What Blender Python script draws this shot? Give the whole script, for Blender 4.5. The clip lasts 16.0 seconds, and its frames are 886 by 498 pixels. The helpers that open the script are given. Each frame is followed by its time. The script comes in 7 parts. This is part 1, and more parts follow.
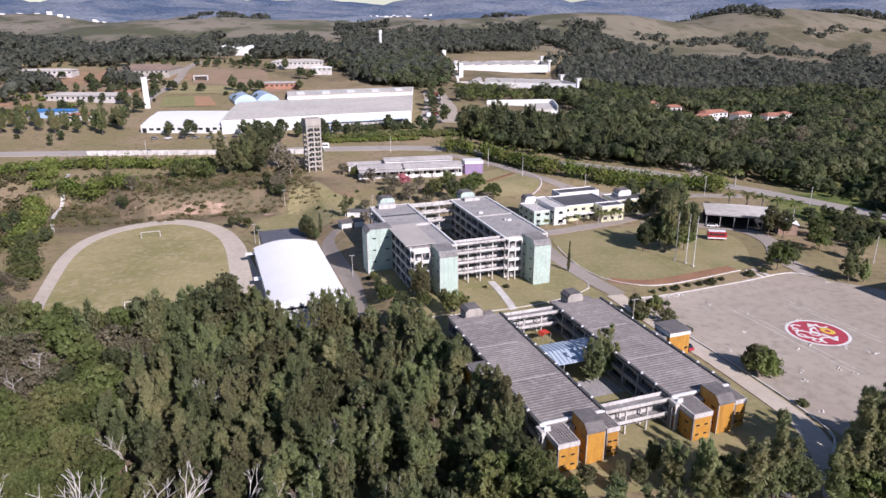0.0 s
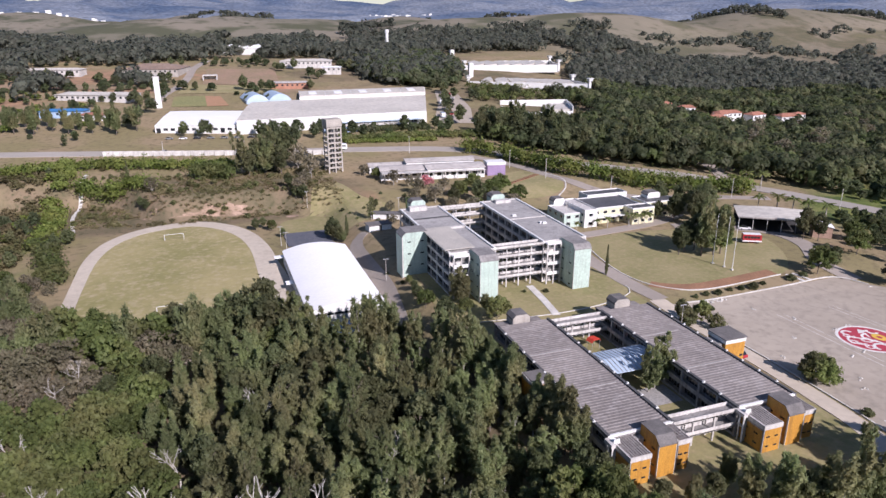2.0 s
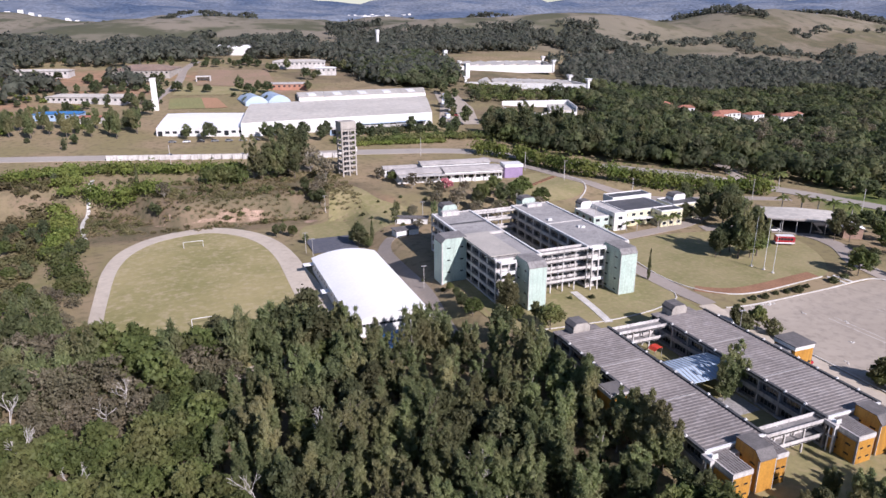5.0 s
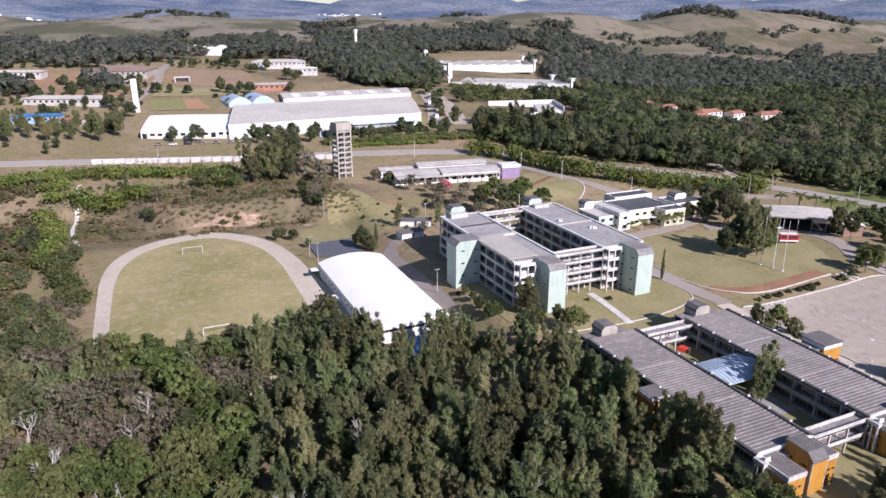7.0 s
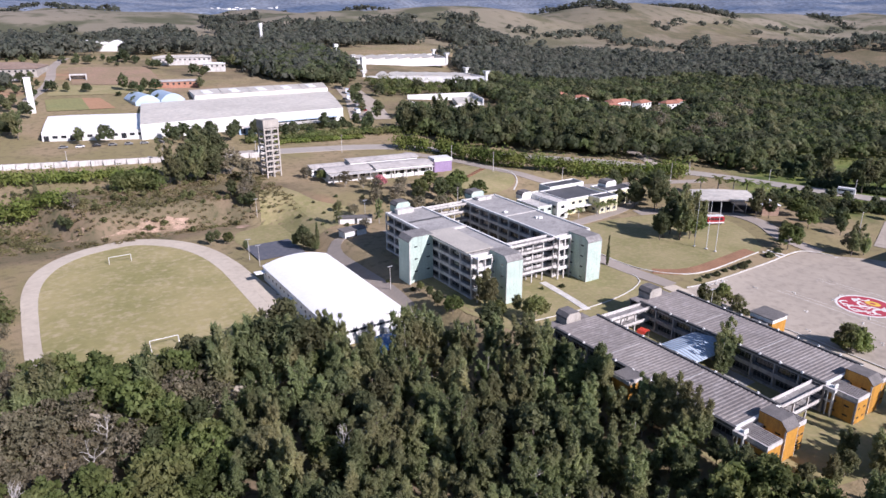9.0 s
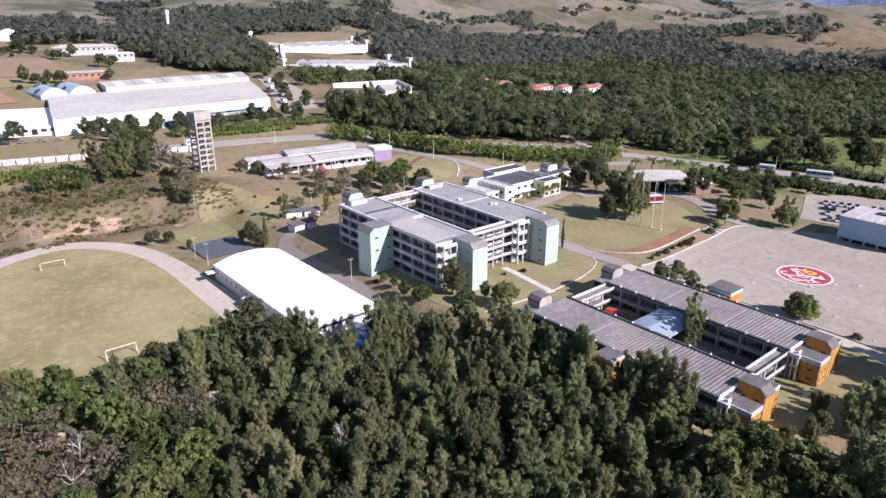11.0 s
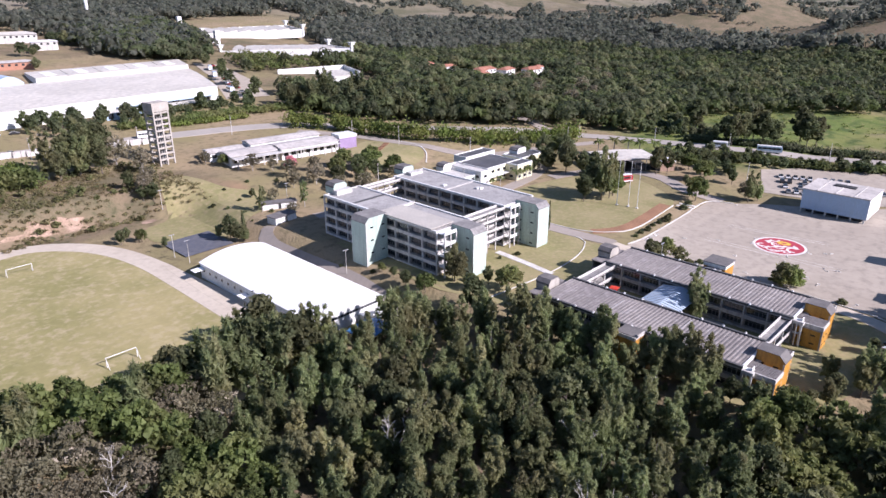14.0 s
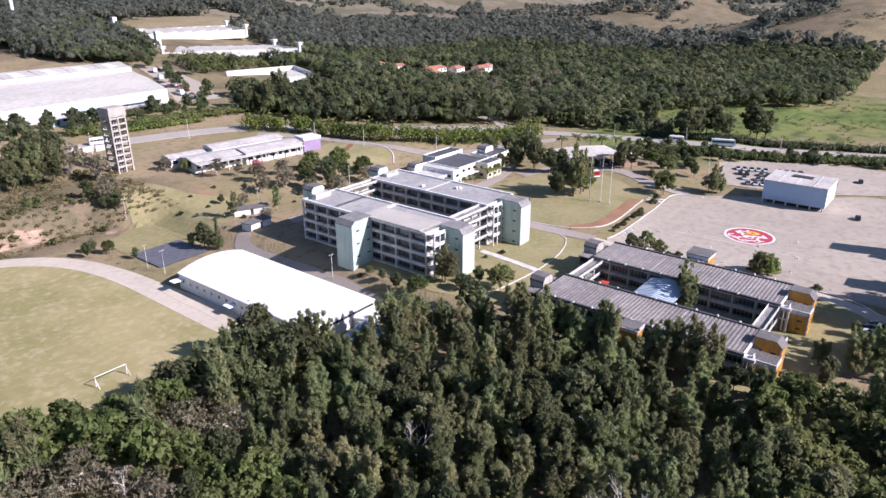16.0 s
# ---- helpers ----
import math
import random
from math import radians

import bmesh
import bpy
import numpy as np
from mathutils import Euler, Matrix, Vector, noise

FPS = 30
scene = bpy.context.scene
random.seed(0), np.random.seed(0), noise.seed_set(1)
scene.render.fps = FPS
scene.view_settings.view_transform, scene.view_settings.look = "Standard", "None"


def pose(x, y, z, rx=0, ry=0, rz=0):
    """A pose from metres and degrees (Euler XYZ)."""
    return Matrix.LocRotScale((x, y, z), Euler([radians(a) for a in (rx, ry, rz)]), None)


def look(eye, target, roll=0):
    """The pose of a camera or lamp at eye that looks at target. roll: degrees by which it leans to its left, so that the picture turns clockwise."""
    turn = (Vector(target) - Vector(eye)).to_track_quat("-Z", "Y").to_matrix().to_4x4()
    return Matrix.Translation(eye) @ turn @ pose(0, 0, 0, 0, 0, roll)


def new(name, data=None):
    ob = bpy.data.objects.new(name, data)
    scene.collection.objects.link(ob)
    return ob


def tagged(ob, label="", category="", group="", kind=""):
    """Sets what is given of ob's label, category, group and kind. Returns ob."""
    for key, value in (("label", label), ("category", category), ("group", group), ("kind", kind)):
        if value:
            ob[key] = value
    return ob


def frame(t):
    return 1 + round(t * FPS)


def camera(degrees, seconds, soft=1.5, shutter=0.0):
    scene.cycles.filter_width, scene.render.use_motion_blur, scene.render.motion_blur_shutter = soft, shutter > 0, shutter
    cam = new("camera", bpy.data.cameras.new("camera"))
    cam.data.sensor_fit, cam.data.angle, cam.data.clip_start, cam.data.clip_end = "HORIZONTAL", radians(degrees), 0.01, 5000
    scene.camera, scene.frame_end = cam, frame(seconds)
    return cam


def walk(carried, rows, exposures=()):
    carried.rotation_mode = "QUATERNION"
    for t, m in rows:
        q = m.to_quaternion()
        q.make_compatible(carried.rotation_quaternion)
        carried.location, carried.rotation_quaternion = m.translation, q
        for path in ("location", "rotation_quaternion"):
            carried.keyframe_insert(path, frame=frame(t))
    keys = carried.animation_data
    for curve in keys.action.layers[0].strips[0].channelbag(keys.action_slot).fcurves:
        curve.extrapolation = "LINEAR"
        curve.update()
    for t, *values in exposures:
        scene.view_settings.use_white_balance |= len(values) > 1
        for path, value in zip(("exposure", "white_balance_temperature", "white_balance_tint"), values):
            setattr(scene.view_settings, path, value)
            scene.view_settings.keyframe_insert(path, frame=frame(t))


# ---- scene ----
cam = camera(66.0, 16.0)
PATH = [
    (0, (-1.583, 1.811, 77.32), (-0.954, 3.598, 76.677), -0.2),
    (0.5, (-4.044, 3.838, 77.324), (-3.412, 5.623, 76.681), -0.1),
    (1, (-6.56, 5.842, 77.319), (-5.925, 7.626, 76.674), -0.1),
    (1.5, (-9.117, 7.8, 77.321), (-8.48, 9.583, 76.677), -0.1),
    (2, (-11.752, 9.744, 77.308), (-11.115, 11.527, 76.664), -0.1),
    (2.5, (-14.397, 11.717, 77.333), (-13.758, 13.499, 76.689), -0.1),
    (3, (-17.069, 13.78, 77.39), (-16.431, 15.562, 76.745), -0.1),
    (3.5, (-19.718, 15.84, 77.438), (-19.08, 17.623, 76.793), -0.1),
    (4, (-22.381, 17.819, 77.446), (-21.727, 19.595, 76.801), -0.1),
    (6.5, (-35.84, 27.763, 77.461), (-35.087, 29.501, 76.818), 0.0),
    (7, (-38.531, 29.755, 77.438), (-37.754, 31.481, 76.793), -0.0),
    (7.5, (-41.259, 31.647, 77.385), (-40.425, 33.344, 76.734), -0.0),
    (8, (-44.046, 33.545, 77.315), (-43.151, 35.209, 76.66), -0.0),
    (8.5, (-46.778, 35.5, 77.251), (-45.824, 37.13, 76.593), -0.0),
    (9, (-49.423, 37.563, 77.198), (-48.412, 39.157, 76.537), 0.0),
    (9.5, (-52.014, 39.783, 77.169), (-50.947, 41.338, 76.505), -0.0),
    (11.8, (-63.498, 50.124, 77.388), (-62.249, 51.515, 76.678), -0.0),
    (12, (-64.459, 51.015, 77.4), (-63.201, 52.397, 76.688), -0.0),
    (12.5, (-66.814, 53.226, 77.488), (-65.535, 54.585, 76.77), -0.1),
    (13, (-69.102, 55.565, 77.613), (-67.801, 56.9, 76.887), -0.1),
    (13.5, (-71.305, 58.041, 77.727), (-69.982, 59.35, 76.995), -0.2),
    (14, (-73.538, 60.499, 77.86), (-72.194, 61.783, 77.121), -0.2),
    (14.5, (-75.734, 62.947, 77.985), (-74.368, 64.206, 77.244), -0.2),
    (15, (-77.796, 65.549, 78.143), (-76.396, 66.768, 77.401), -0.1),
    (15.5, (-79.791, 68.26, 78.229), (-78.353, 69.435, 77.486), -0.2),
    (16, (-81.71, 71.054, 78.308), (-80.254, 72.206, 77.565), -0.2),
]
walk(cam, [(t, look(eye, target, roll)) for t, eye, target, roll in PATH], [(0.0, 0.38, 6080, 24), (9.0, 0.56, 6000, 24), (16.0, 0.81, 5960, 25)])

# ---- light ----
SUN_AZ, SUN_EL = 162.0, 33.0
world = bpy.data.worlds.new("sky")
scene.world = world
world.use_nodes = True
wn = world.node_tree
sky = wn.nodes.new("ShaderNodeTexSky")
sky.sky_type = "NISHITA"
sky.sun_disc = False
sky.sun_elevation, sky.sun_rotation = radians(SUN_EL), radians(SUN_AZ)
sky.altitude = 700
sky.dust_density = 0.4
sky.ozone_density = 2.0
wn.nodes["Background"].inputs["Strength"].default_value = 0.072
wn.links.new(sky.outputs[0], wn.nodes["Background"].inputs["Color"])
sun = new("sun", bpy.data.lights.new("sun", "SUN"))
sun.data.energy, sun.data.angle, sun.data.color = 5.0, radians(0.5), (1.0, 0.94, 0.87)
sx, sy = math.sin(radians(SUN_AZ)), math.cos(radians(SUN_AZ))
sun.matrix_basis = look((0, 0, 300), (-sx * 100, -sy * 100, 300 - 100 * math.tan(radians(SUN_EL))))


# ---- materials ----
def material(name, base, other=None, scale=0.3, rough=0.8, metal=0.0, streak=0.0, grain=0.25, bump=0.15, dirt=None, dirt_amount=0.5, spec=0.4, by_object=0.0):
    """Two-scale mottled surface: patches of base and other, fine grain, and dirt that runs down when streak is set."""
    m = bpy.data.materials.new(name)
    m.use_nodes = True
    nt = m.node_tree
    n, l = nt.nodes, nt.links
    b = n["Principled BSDF"]
    geo = n.new("ShaderNodeNewGeometry")
    big = n.new("ShaderNodeTexNoise")
    big.inputs["Scale"].default_value, big.inputs["Detail"].default_value = scale, 5
    l.new(geo.outputs["Position"], big.inputs["Vector"])
    ramp = n.new("ShaderNodeMapRange")
    ramp.inputs[1].default_value, ramp.inputs[2].default_value = 0.35, 0.65
    l.new(big.outputs[0], ramp.inputs[0])
    mix = n.new("ShaderNodeMix")
    mix.data_type = "RGBA"
    other = other or tuple(c * 0.75 for c in base)
    mix.inputs[6].default_value, mix.inputs[7].default_value = (*base, 1), (*other, 1)
    l.new(ramp.outputs[0], mix.inputs[0])
    colour = mix.outputs[2]
    fine = n.new("ShaderNodeTexNoise")
    fine.inputs["Scale"].default_value, fine.inputs["Detail"].default_value = scale * 14, 3
    l.new(geo.outputs["Position"], fine.inputs["Vector"])
    if dirt:
        mp = n.new("ShaderNodeMapping")
        s = 1.6 if streak else 0.5
        mp.inputs["Scale"].default_value = (s, s, s * (0.08 if streak else 1))
        l.new(geo.outputs["Position"], mp.inputs[0])
        dn = n.new("ShaderNodeTexNoise")
        dn.inputs["Scale"].default_value, dn.inputs["Detail"].default_value = 1.0, 6
        l.new(mp.outputs[0], dn.inputs["Vector"])
        dr = n.new("ShaderNodeMapRange")
        dr.inputs[1].default_value, dr.inputs[2].default_value = 0.48, 0.75
        dr.inputs[4].default_value = dirt_amount
        l.new(dn.outputs[0], dr.inputs[0])
        dm = n.new("ShaderNodeMix")
        dm.data_type = "RGBA"
        dm.inputs[7].default_value = (*dirt, 1)
        l.new(dr.outputs[0], dm.inputs[0])
        l.new(colour, dm.inputs[6])
        colour = dm.outputs[2]
    gr = n.new("ShaderNodeMapRange")
    gr.inputs[1].default_value, gr.inputs[2].default_value = 0.2, 0.8
    gr.inputs[3].default_value, gr.inputs[4].default_value = 1 - grain, 1 + grain
    l.new(fine.outputs[0], gr.inputs[0])
    hsv = n.new("ShaderNodeHueSaturation")
    l.new(colour, hsv.inputs["Color"])
    if by_object:
        info = n.new("ShaderNodeObjectInfo")
        ob = n.new("ShaderNodeMapRange")
        ob.inputs[3].default_value, ob.inputs[4].default_value = 1 - by_object, 1 + by_object
        l.new(info.outputs["Random"], ob.inputs[0])
        mul = n.new("ShaderNodeMath")
        mul.operation = "MULTIPLY"
        l.new(gr.outputs[0], mul.inputs[0])
        l.new(ob.outputs[0], mul.inputs[1])
        l.new(mul.outputs[0], hsv.inputs["Value"])
    else:
        l.new(gr.outputs[0], hsv.inputs["Value"])
    l.new(hsv.outputs[0], b.inputs["Base Color"])
    b.inputs["Roughness"].default_value, b.inputs["Metallic"].default_value = rough, metal
    b.inputs["Specular IOR Level"].default_value = spec
    if bump:
        bp = n.new("ShaderNodeBump")
        bp.inputs["Strength"].default_value, bp.inputs["Distance"].default_value = bump, 0.2
        l.new(fine.outputs[0], bp.inputs["Height"])
        l.new(bp.outputs[0], b.inputs["Normal"])
    return m


def leaf_material(name, dark, light, tint, through_light=0.42):
    """Foliage: colour drifts from tree to tree and from leaf to leaf; some light passes through."""
    m = bpy.data.materials.new(name)
    m.use_nodes = True
    nt = m.node_tree
    n, l = nt.nodes, nt.links
    b = n["Principled BSDF"]
    geo = n.new("ShaderNodeNewGeometry")
    mix = n.new("ShaderNodeMix")
    mix.data_type = "RGBA"
    mix.inputs[6].default_value, mix.inputs[7].default_value = (*dark, 1), (*light, 1)
    l.new(geo.outputs["Random Per Island"], mix.inputs[0])
    ns = n.new("ShaderNodeTexNoise")
    ns.inputs["Scale"].default_value, ns.inputs["Detail"].default_value = 0.09, 2
    l.new(geo.outputs["Position"], ns.inputs["Vector"])
    mr = n.new("ShaderNodeMapRange")
    mr.inputs[1].default_value, mr.inputs[2].default_value, mr.inputs[4].default_value = 0.42, 0.66, 0.85
    l.new(ns.outputs[0], mr.inputs[0])
    mix2 = n.new("ShaderNodeMix")
    mix2.data_type = "RGBA"
    mix2.inputs[7].default_value = (*tint, 1)
    l.new(mr.outputs[0], mix2.inputs[0])
    l.new(mix.outputs[2], mix2.inputs[6])
    info = n.new("ShaderNodeObjectInfo")
    ob = n.new("ShaderNodeMapRange")
    ob.inputs[3].default_value, ob.inputs[4].default_value = 0.76, 1.26
    l.new(info.outputs["Random"], ob.inputs[0])
    hsv = n.new("ShaderNodeHueSaturation")
    l.new(mix2.outputs[2], hsv.inputs["Color"])
    ns2 = n.new("ShaderNodeTexNoise")
    ns2.inputs["Scale"].default_value, ns2.inputs["Detail"].default_value = 0.13, 2
    l.new(geo.outputs["Position"], ns2.inputs["Vector"])
    v2 = n.new("ShaderNodeMapRange")
    v2.inputs[1].default_value, v2.inputs[2].default_value = 0.3, 0.7
    v2.inputs[3].default_value, v2.inputs[4].default_value = 0.72, 1.36
    l.new(ns2.outputs[0], v2.inputs[0])
    vm = n.new("ShaderNodeMath")
    vm.operation = "MULTIPLY"
    l.new(ob.outputs[0], vm.inputs[0])
    l.new(v2.outputs[0], vm.inputs[1])
    l.new(vm.outputs[0], hsv.inputs["Value"])
    l.new(hsv.outputs[0], b.inputs["Base Color"])
    b.inputs["Roughness"].default_value = 0.6
    b.inputs["Specular IOR Level"].default_value = 0.25
    tr = n.new("ShaderNodeBsdfTranslucent")
    l.new(hsv.outputs[0], tr.inputs[0])
    ms = n.new("ShaderNodeMixShader")
    ms.inputs[0].default_value = through_light
    l.new(b.outputs[0], ms.inputs[1])
    l.new(tr.outputs[0], ms.inputs[2])
    l.new(ms.outputs[0], n["Material Output"].inputs[0])
    return m


M_CONC = material("concrete_white", (0.58, 0.56, 0.53), (0.46, 0.44, 0.415), 0.25, 0.85, dirt=(0.14, 0.13, 0.12), dirt_amount=0.55, streak=1)
M_CONC_DARK = material("concrete_dark_streaked", (0.27, 0.26, 0.25), (0.20, 0.19, 0.185), 0.3, 0.9, dirt=(0.09, 0.085, 0.08), dirt_amount=0.6, streak=1)
M_CAP = material("sooty_concrete", (0.155, 0.145, 0.14), (0.115, 0.108, 0.105), 0.3, 0.9, dirt=(0.24, 0.225, 0.215), dirt_amount=0.5)
M_CONC_GREY = material("concrete_grey", (0.36, 0.345, 0.33), (0.27, 0.26, 0.25), 0.25, 0.85, dirt=(0.12, 0.115, 0.11), dirt_amount=0.6, streak=1)
M_MINT = material("mint_paint", (0.45, 0.55, 0.48), (0.38, 0.48, 0.42), 0.2, 0.7, dirt=(0.24, 0.27, 0.24), dirt_amount=0.5, streak=1)
M_ORANGE = material("orange_paint", (0.50, 0.255, 0.042), (0.41, 0.20, 0.033), 0.25, 0.6, dirt=(0.15, 0.075, 0.03), dirt_amount=0.55, streak=1)
M_CREAM = material("cream_paint", (0.66, 0.62, 0.40), (0.58, 0.55, 0.37), 0.2, 0.7, dirt=(0.34, 0.32, 0.25), dirt_amount=0.4, streak=1)
M_WHITE = material("white_paint", (0.74, 0.74, 0.72), (0.62, 0.62, 0.60), 0.15, 0.6, dirt=(0.40, 0.39, 0.37), dirt_amount=0.35, streak=1)
M_ROOFRIB = material("ribbed_roof_grey", (0.235, 0.212, 0.198), (0.18, 0.162, 0.154), 0.10, 0.85, dirt=(0.34, 0.32, 0.31), dirt_amount=0.5, by_object=0.06)
M_ROOFSLAB = material("flat_roof_slab", (0.38, 0.365, 0.35), (0.31, 0.30, 0.29), 0.12, 0.9, dirt=(0.22, 0.21, 0.205), dirt_amount=0.6, by_object=0.05)
M_ROOFDARK = material("dark_roof_sheet", (0.09, 0.092, 0.10), (0.065, 0.066, 0.07), 0.15, 0.7, dirt=(0.15, 0.145, 0.14), dirt_amount=0.4)
M_GUTTER = material("bitumen_gutter", (0.06, 0.062, 0.068), (0.09, 0.09, 0.09), 0.4, 0.8)
M_ROOFWHITE = material("white_roof_sheet", (0.90, 0.90, 0.89), (0.87, 0.87, 0.87), 0.08, 0.45, grain=0.05, bump=0.03)
M_FACROOF = material("factory_roof_sheet", (0.61, 0.57, 0.50), (0.51, 0.475, 0.415), 0.03, 0.55, dirt=(0.36, 0.35, 0.33), dirt_amount=0.35)
M_BLUEROOF = material("light_blue_sheet", (0.44, 0.53, 0.62), (0.36, 0.46, 0.57), 0.12, 0.4, grain=0.1)
M_BLUETARP = material("blue_tarpaulin", (0.06, 0.22, 0.46), (0.04, 0.16, 0.36), 0.4, 0.5)
M_BLUEWALL = material("pale_blue_wall", (0.33, 0.45, 0.60), (0.30, 0.41, 0.55), 0.2, 0.6, dirt=(0.3, 0.33, 0.38), dirt_amount=0.3, streak=1)
M_TILE = material("red_roof_tile", (0.37, 0.17, 0.11), (0.28, 0.125, 0.085), 0.4, 0.85)
M_PURPLE = material("lilac_paint", (0.30, 0.22, 0.36), (0.26, 0.19, 0.31), 0.3, 0.7)
M_GLASS = material("dark_window_glass", (0.018, 0.021, 0.025), (0.03, 0.034, 0.04), 0.5, 0.12, grain=0.1, bump=0.0, spec=0.6)
# Near-black base colour that paints in the shade of interiors and gaps.
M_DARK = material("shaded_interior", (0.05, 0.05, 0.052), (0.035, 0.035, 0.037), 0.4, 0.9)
M_STEEL = material("painted_steel", (0.45, 0.45, 0.45), (0.36, 0.36, 0.36), 0.8, 0.45, metal=0.3)
M_ASPHALT = material("old_asphalt", (0.405, 0.352, 0.288), (0.34, 0.292, 0.236), 0.02, 0.95, dirt=(0.21, 0.185, 0.155), dirt_amount=0.6, grain=0.08, bump=0.05)
M_ROAD = material("worn_road", (0.35, 0.305, 0.265), (0.285, 0.25, 0.215), 0.06, 0.95, grain=0.08, bump=0.05)
M_HIGHWAY = material("highway_asphalt", (0.37, 0.335, 0.295), (0.32, 0.29, 0.255), 0.03, 0.9, grain=0.06, bump=0.03)
M_TRACK = material("gravel_track", (0.53, 0.467, 0.38), (0.465, 0.405, 0.325), 0.05, 1.0, dirt=(0.32, 0.275, 0.225), dirt_amount=0.4, grain=0.08, bump=0.05)
M_KERB = material("limewashed_kerb", (0.62, 0.60, 0.56), (0.48, 0.46, 0.42), 0.4, 0.9)
M_PAINT_W = material("white_road_paint", (0.74, 0.72, 0.69), (0.60, 0.58, 0.55), 0.6, 0.8)
M_PAINT_R = material("crimson_ground_paint", (0.42, 0.05, 0.075), (0.36, 0.045, 0.065), 0.4, 0.8)
M_PAINT_Y = material("yellow_ground_paint", (0.72, 0.48, 0.08), (0.62, 0.40, 0.06), 0.4, 0.8)
M_LAWN = material("dry_lawn", (0.29, 0.25, 0.125), (0.215, 0.20, 0.085), 0.07, 1.0, dirt=(0.36, 0.28, 0.17), dirt_amount=0.6, grain=0.14, bump=0.1)
M_FIELD = material("playing_field_grass", (0.335, 0.285, 0.135), (0.235, 0.215, 0.085), 0.05, 1.0, dirt=(0.43, 0.355, 0.22), dirt_amount=0.75, grain=0.10, bump=0.05)
M_SOIL = material("red_earth", (0.30, 0.165, 0.095), (0.24, 0.13, 0.075), 0.1, 1.0)
M_PALESOIL = material("pale_red_earth", (0.31, 0.205, 0.14), (0.25, 0.185, 0.11), 0.05, 1.0, dirt=(0.19, 0.17, 0.09), dirt_amount=0.7)
M_BARE = material("cut_earth", (0.40, 0.28, 0.21), (0.23, 0.165, 0.11), 0.22, 1.0, dirt=(0.13, 0.115, 0.06), dirt_amount=0.8, grain=0.5, bump=0.5)
M_BARK = material("bark", (0.17, 0.14, 0.115), (0.11, 0.09, 0.075), 1.5, 0.95)
M_BARKPALE = material("pale_bark", (0.42, 0.39, 0.35), (0.30, 0.275, 0.25), 1.2, 0.9)
M_RED = material("red_vehicle_paint", (0.38, 0.03, 0.04), (0.33, 0.03, 0.035), 0.5, 0.3, grain=0.05, bump=0)
M_CARW = material("white_vehicle_paint", (0.75, 0.75, 0.75), (0.7, 0.7, 0.7), 0.5, 0.3, grain=0.03, bump=0)
M_CARG = material("silver_vehicle_paint", (0.35, 0.36, 0.37), (0.3, 0.31, 0.32), 0.5, 0.3, metal=0.5, grain=0.03, bump=0)
M_CARK = material("black_vehicle_paint", (0.03, 0.03, 0.033), (0.04, 0.04, 0.042), 0.5, 0.25, grain=0.03, bump=0)
M_RUBBER = material("tyre_rubber", (0.02, 0.02, 0.02), (0.03, 0.03, 0.03), 2, 0.9)
M_LEAF = leaf_material("casuarina_foliage", (0.165, 0.205, 0.092), (0.285, 0.322, 0.152), (0.30, 0.275, 0.145), 0.62)
M_LEAFB = leaf_material("broadleaf_foliage", (0.115, 0.15, 0.05), (0.19, 0.232, 0.078), (0.215, 0.212, 0.09), 0.6)
M_LEAFG = leaf_material("grey_foliage", (0.19, 0.165, 0.11), (0.27, 0.235, 0.165), (0.20, 0.19, 0.115), 0.5)
M_LEAFD = leaf_material("dark_foliage", (0.105, 0.128, 0.06), (0.165, 0.188, 0.09), (0.185, 0.178, 0.092), 0.6)
M_LEAFW = leaf_material("woodland_foliage", (0.106, 0.136, 0.066), (0.138, 0.17, 0.082), (0.16, 0.165, 0.096), 0.65)
M_LEAFW2 = leaf_material("bright_woodland_foliage", (0.105, 0.14, 0.052), (0.145, 0.18, 0.068), (0.165, 0.17, 0.082), 0.62)
# Distant foliage: colour lifted toward grey to stand for haze.
M_LEAFFAR = leaf_material("far_foliage_haze_grey", (0.132, 0.146, 0.112), (0.145, 0.16, 0.12), (0.158, 0.158, 0.126), 0.65)
M_BUSH = leaf_material("olive_bush_foliage", (0.10, 0.115, 0.045), (0.17, 0.175, 0.075), (0.19, 0.16, 0.085))
M_HEDGE = leaf_material("hedge_foliage", (0.095, 0.135, 0.03), (0.165, 0.21, 0.05), (0.185, 0.20, 0.055))
M_SCRUB = leaf_material("dry_scrub", (0.15, 0.125, 0.066), (0.25, 0.205, 0.11), (0.155, 0.16, 0.065))
M_BLOSSOM = leaf_material("pink_blossom", (0.44, 0.16, 0.19), (0.58, 0.27, 0.29), (0.50, 0.22, 0.22))
M_OLDROOF = material("stained_fibre_cement_roof", (0.53, 0.495, 0.46), (0.42, 0.39, 0.365), 0.12, 0.9, dirt=(0.24, 0.225, 0.21), dirt_amount=0.65)
M_CONC_TAN = material("concrete_tan", (0.43, 0.395, 0.35), (0.34, 0.315, 0.28), 0.3, 0.9, dirt=(0.2, 0.18, 0.16), dirt_amount=0.5, streak=1)
M_PAINT_FADED = material("faded_road_paint", (0.60, 0.555, 0.51), (0.47, 0.42, 0.375), 0.5, 0.9)


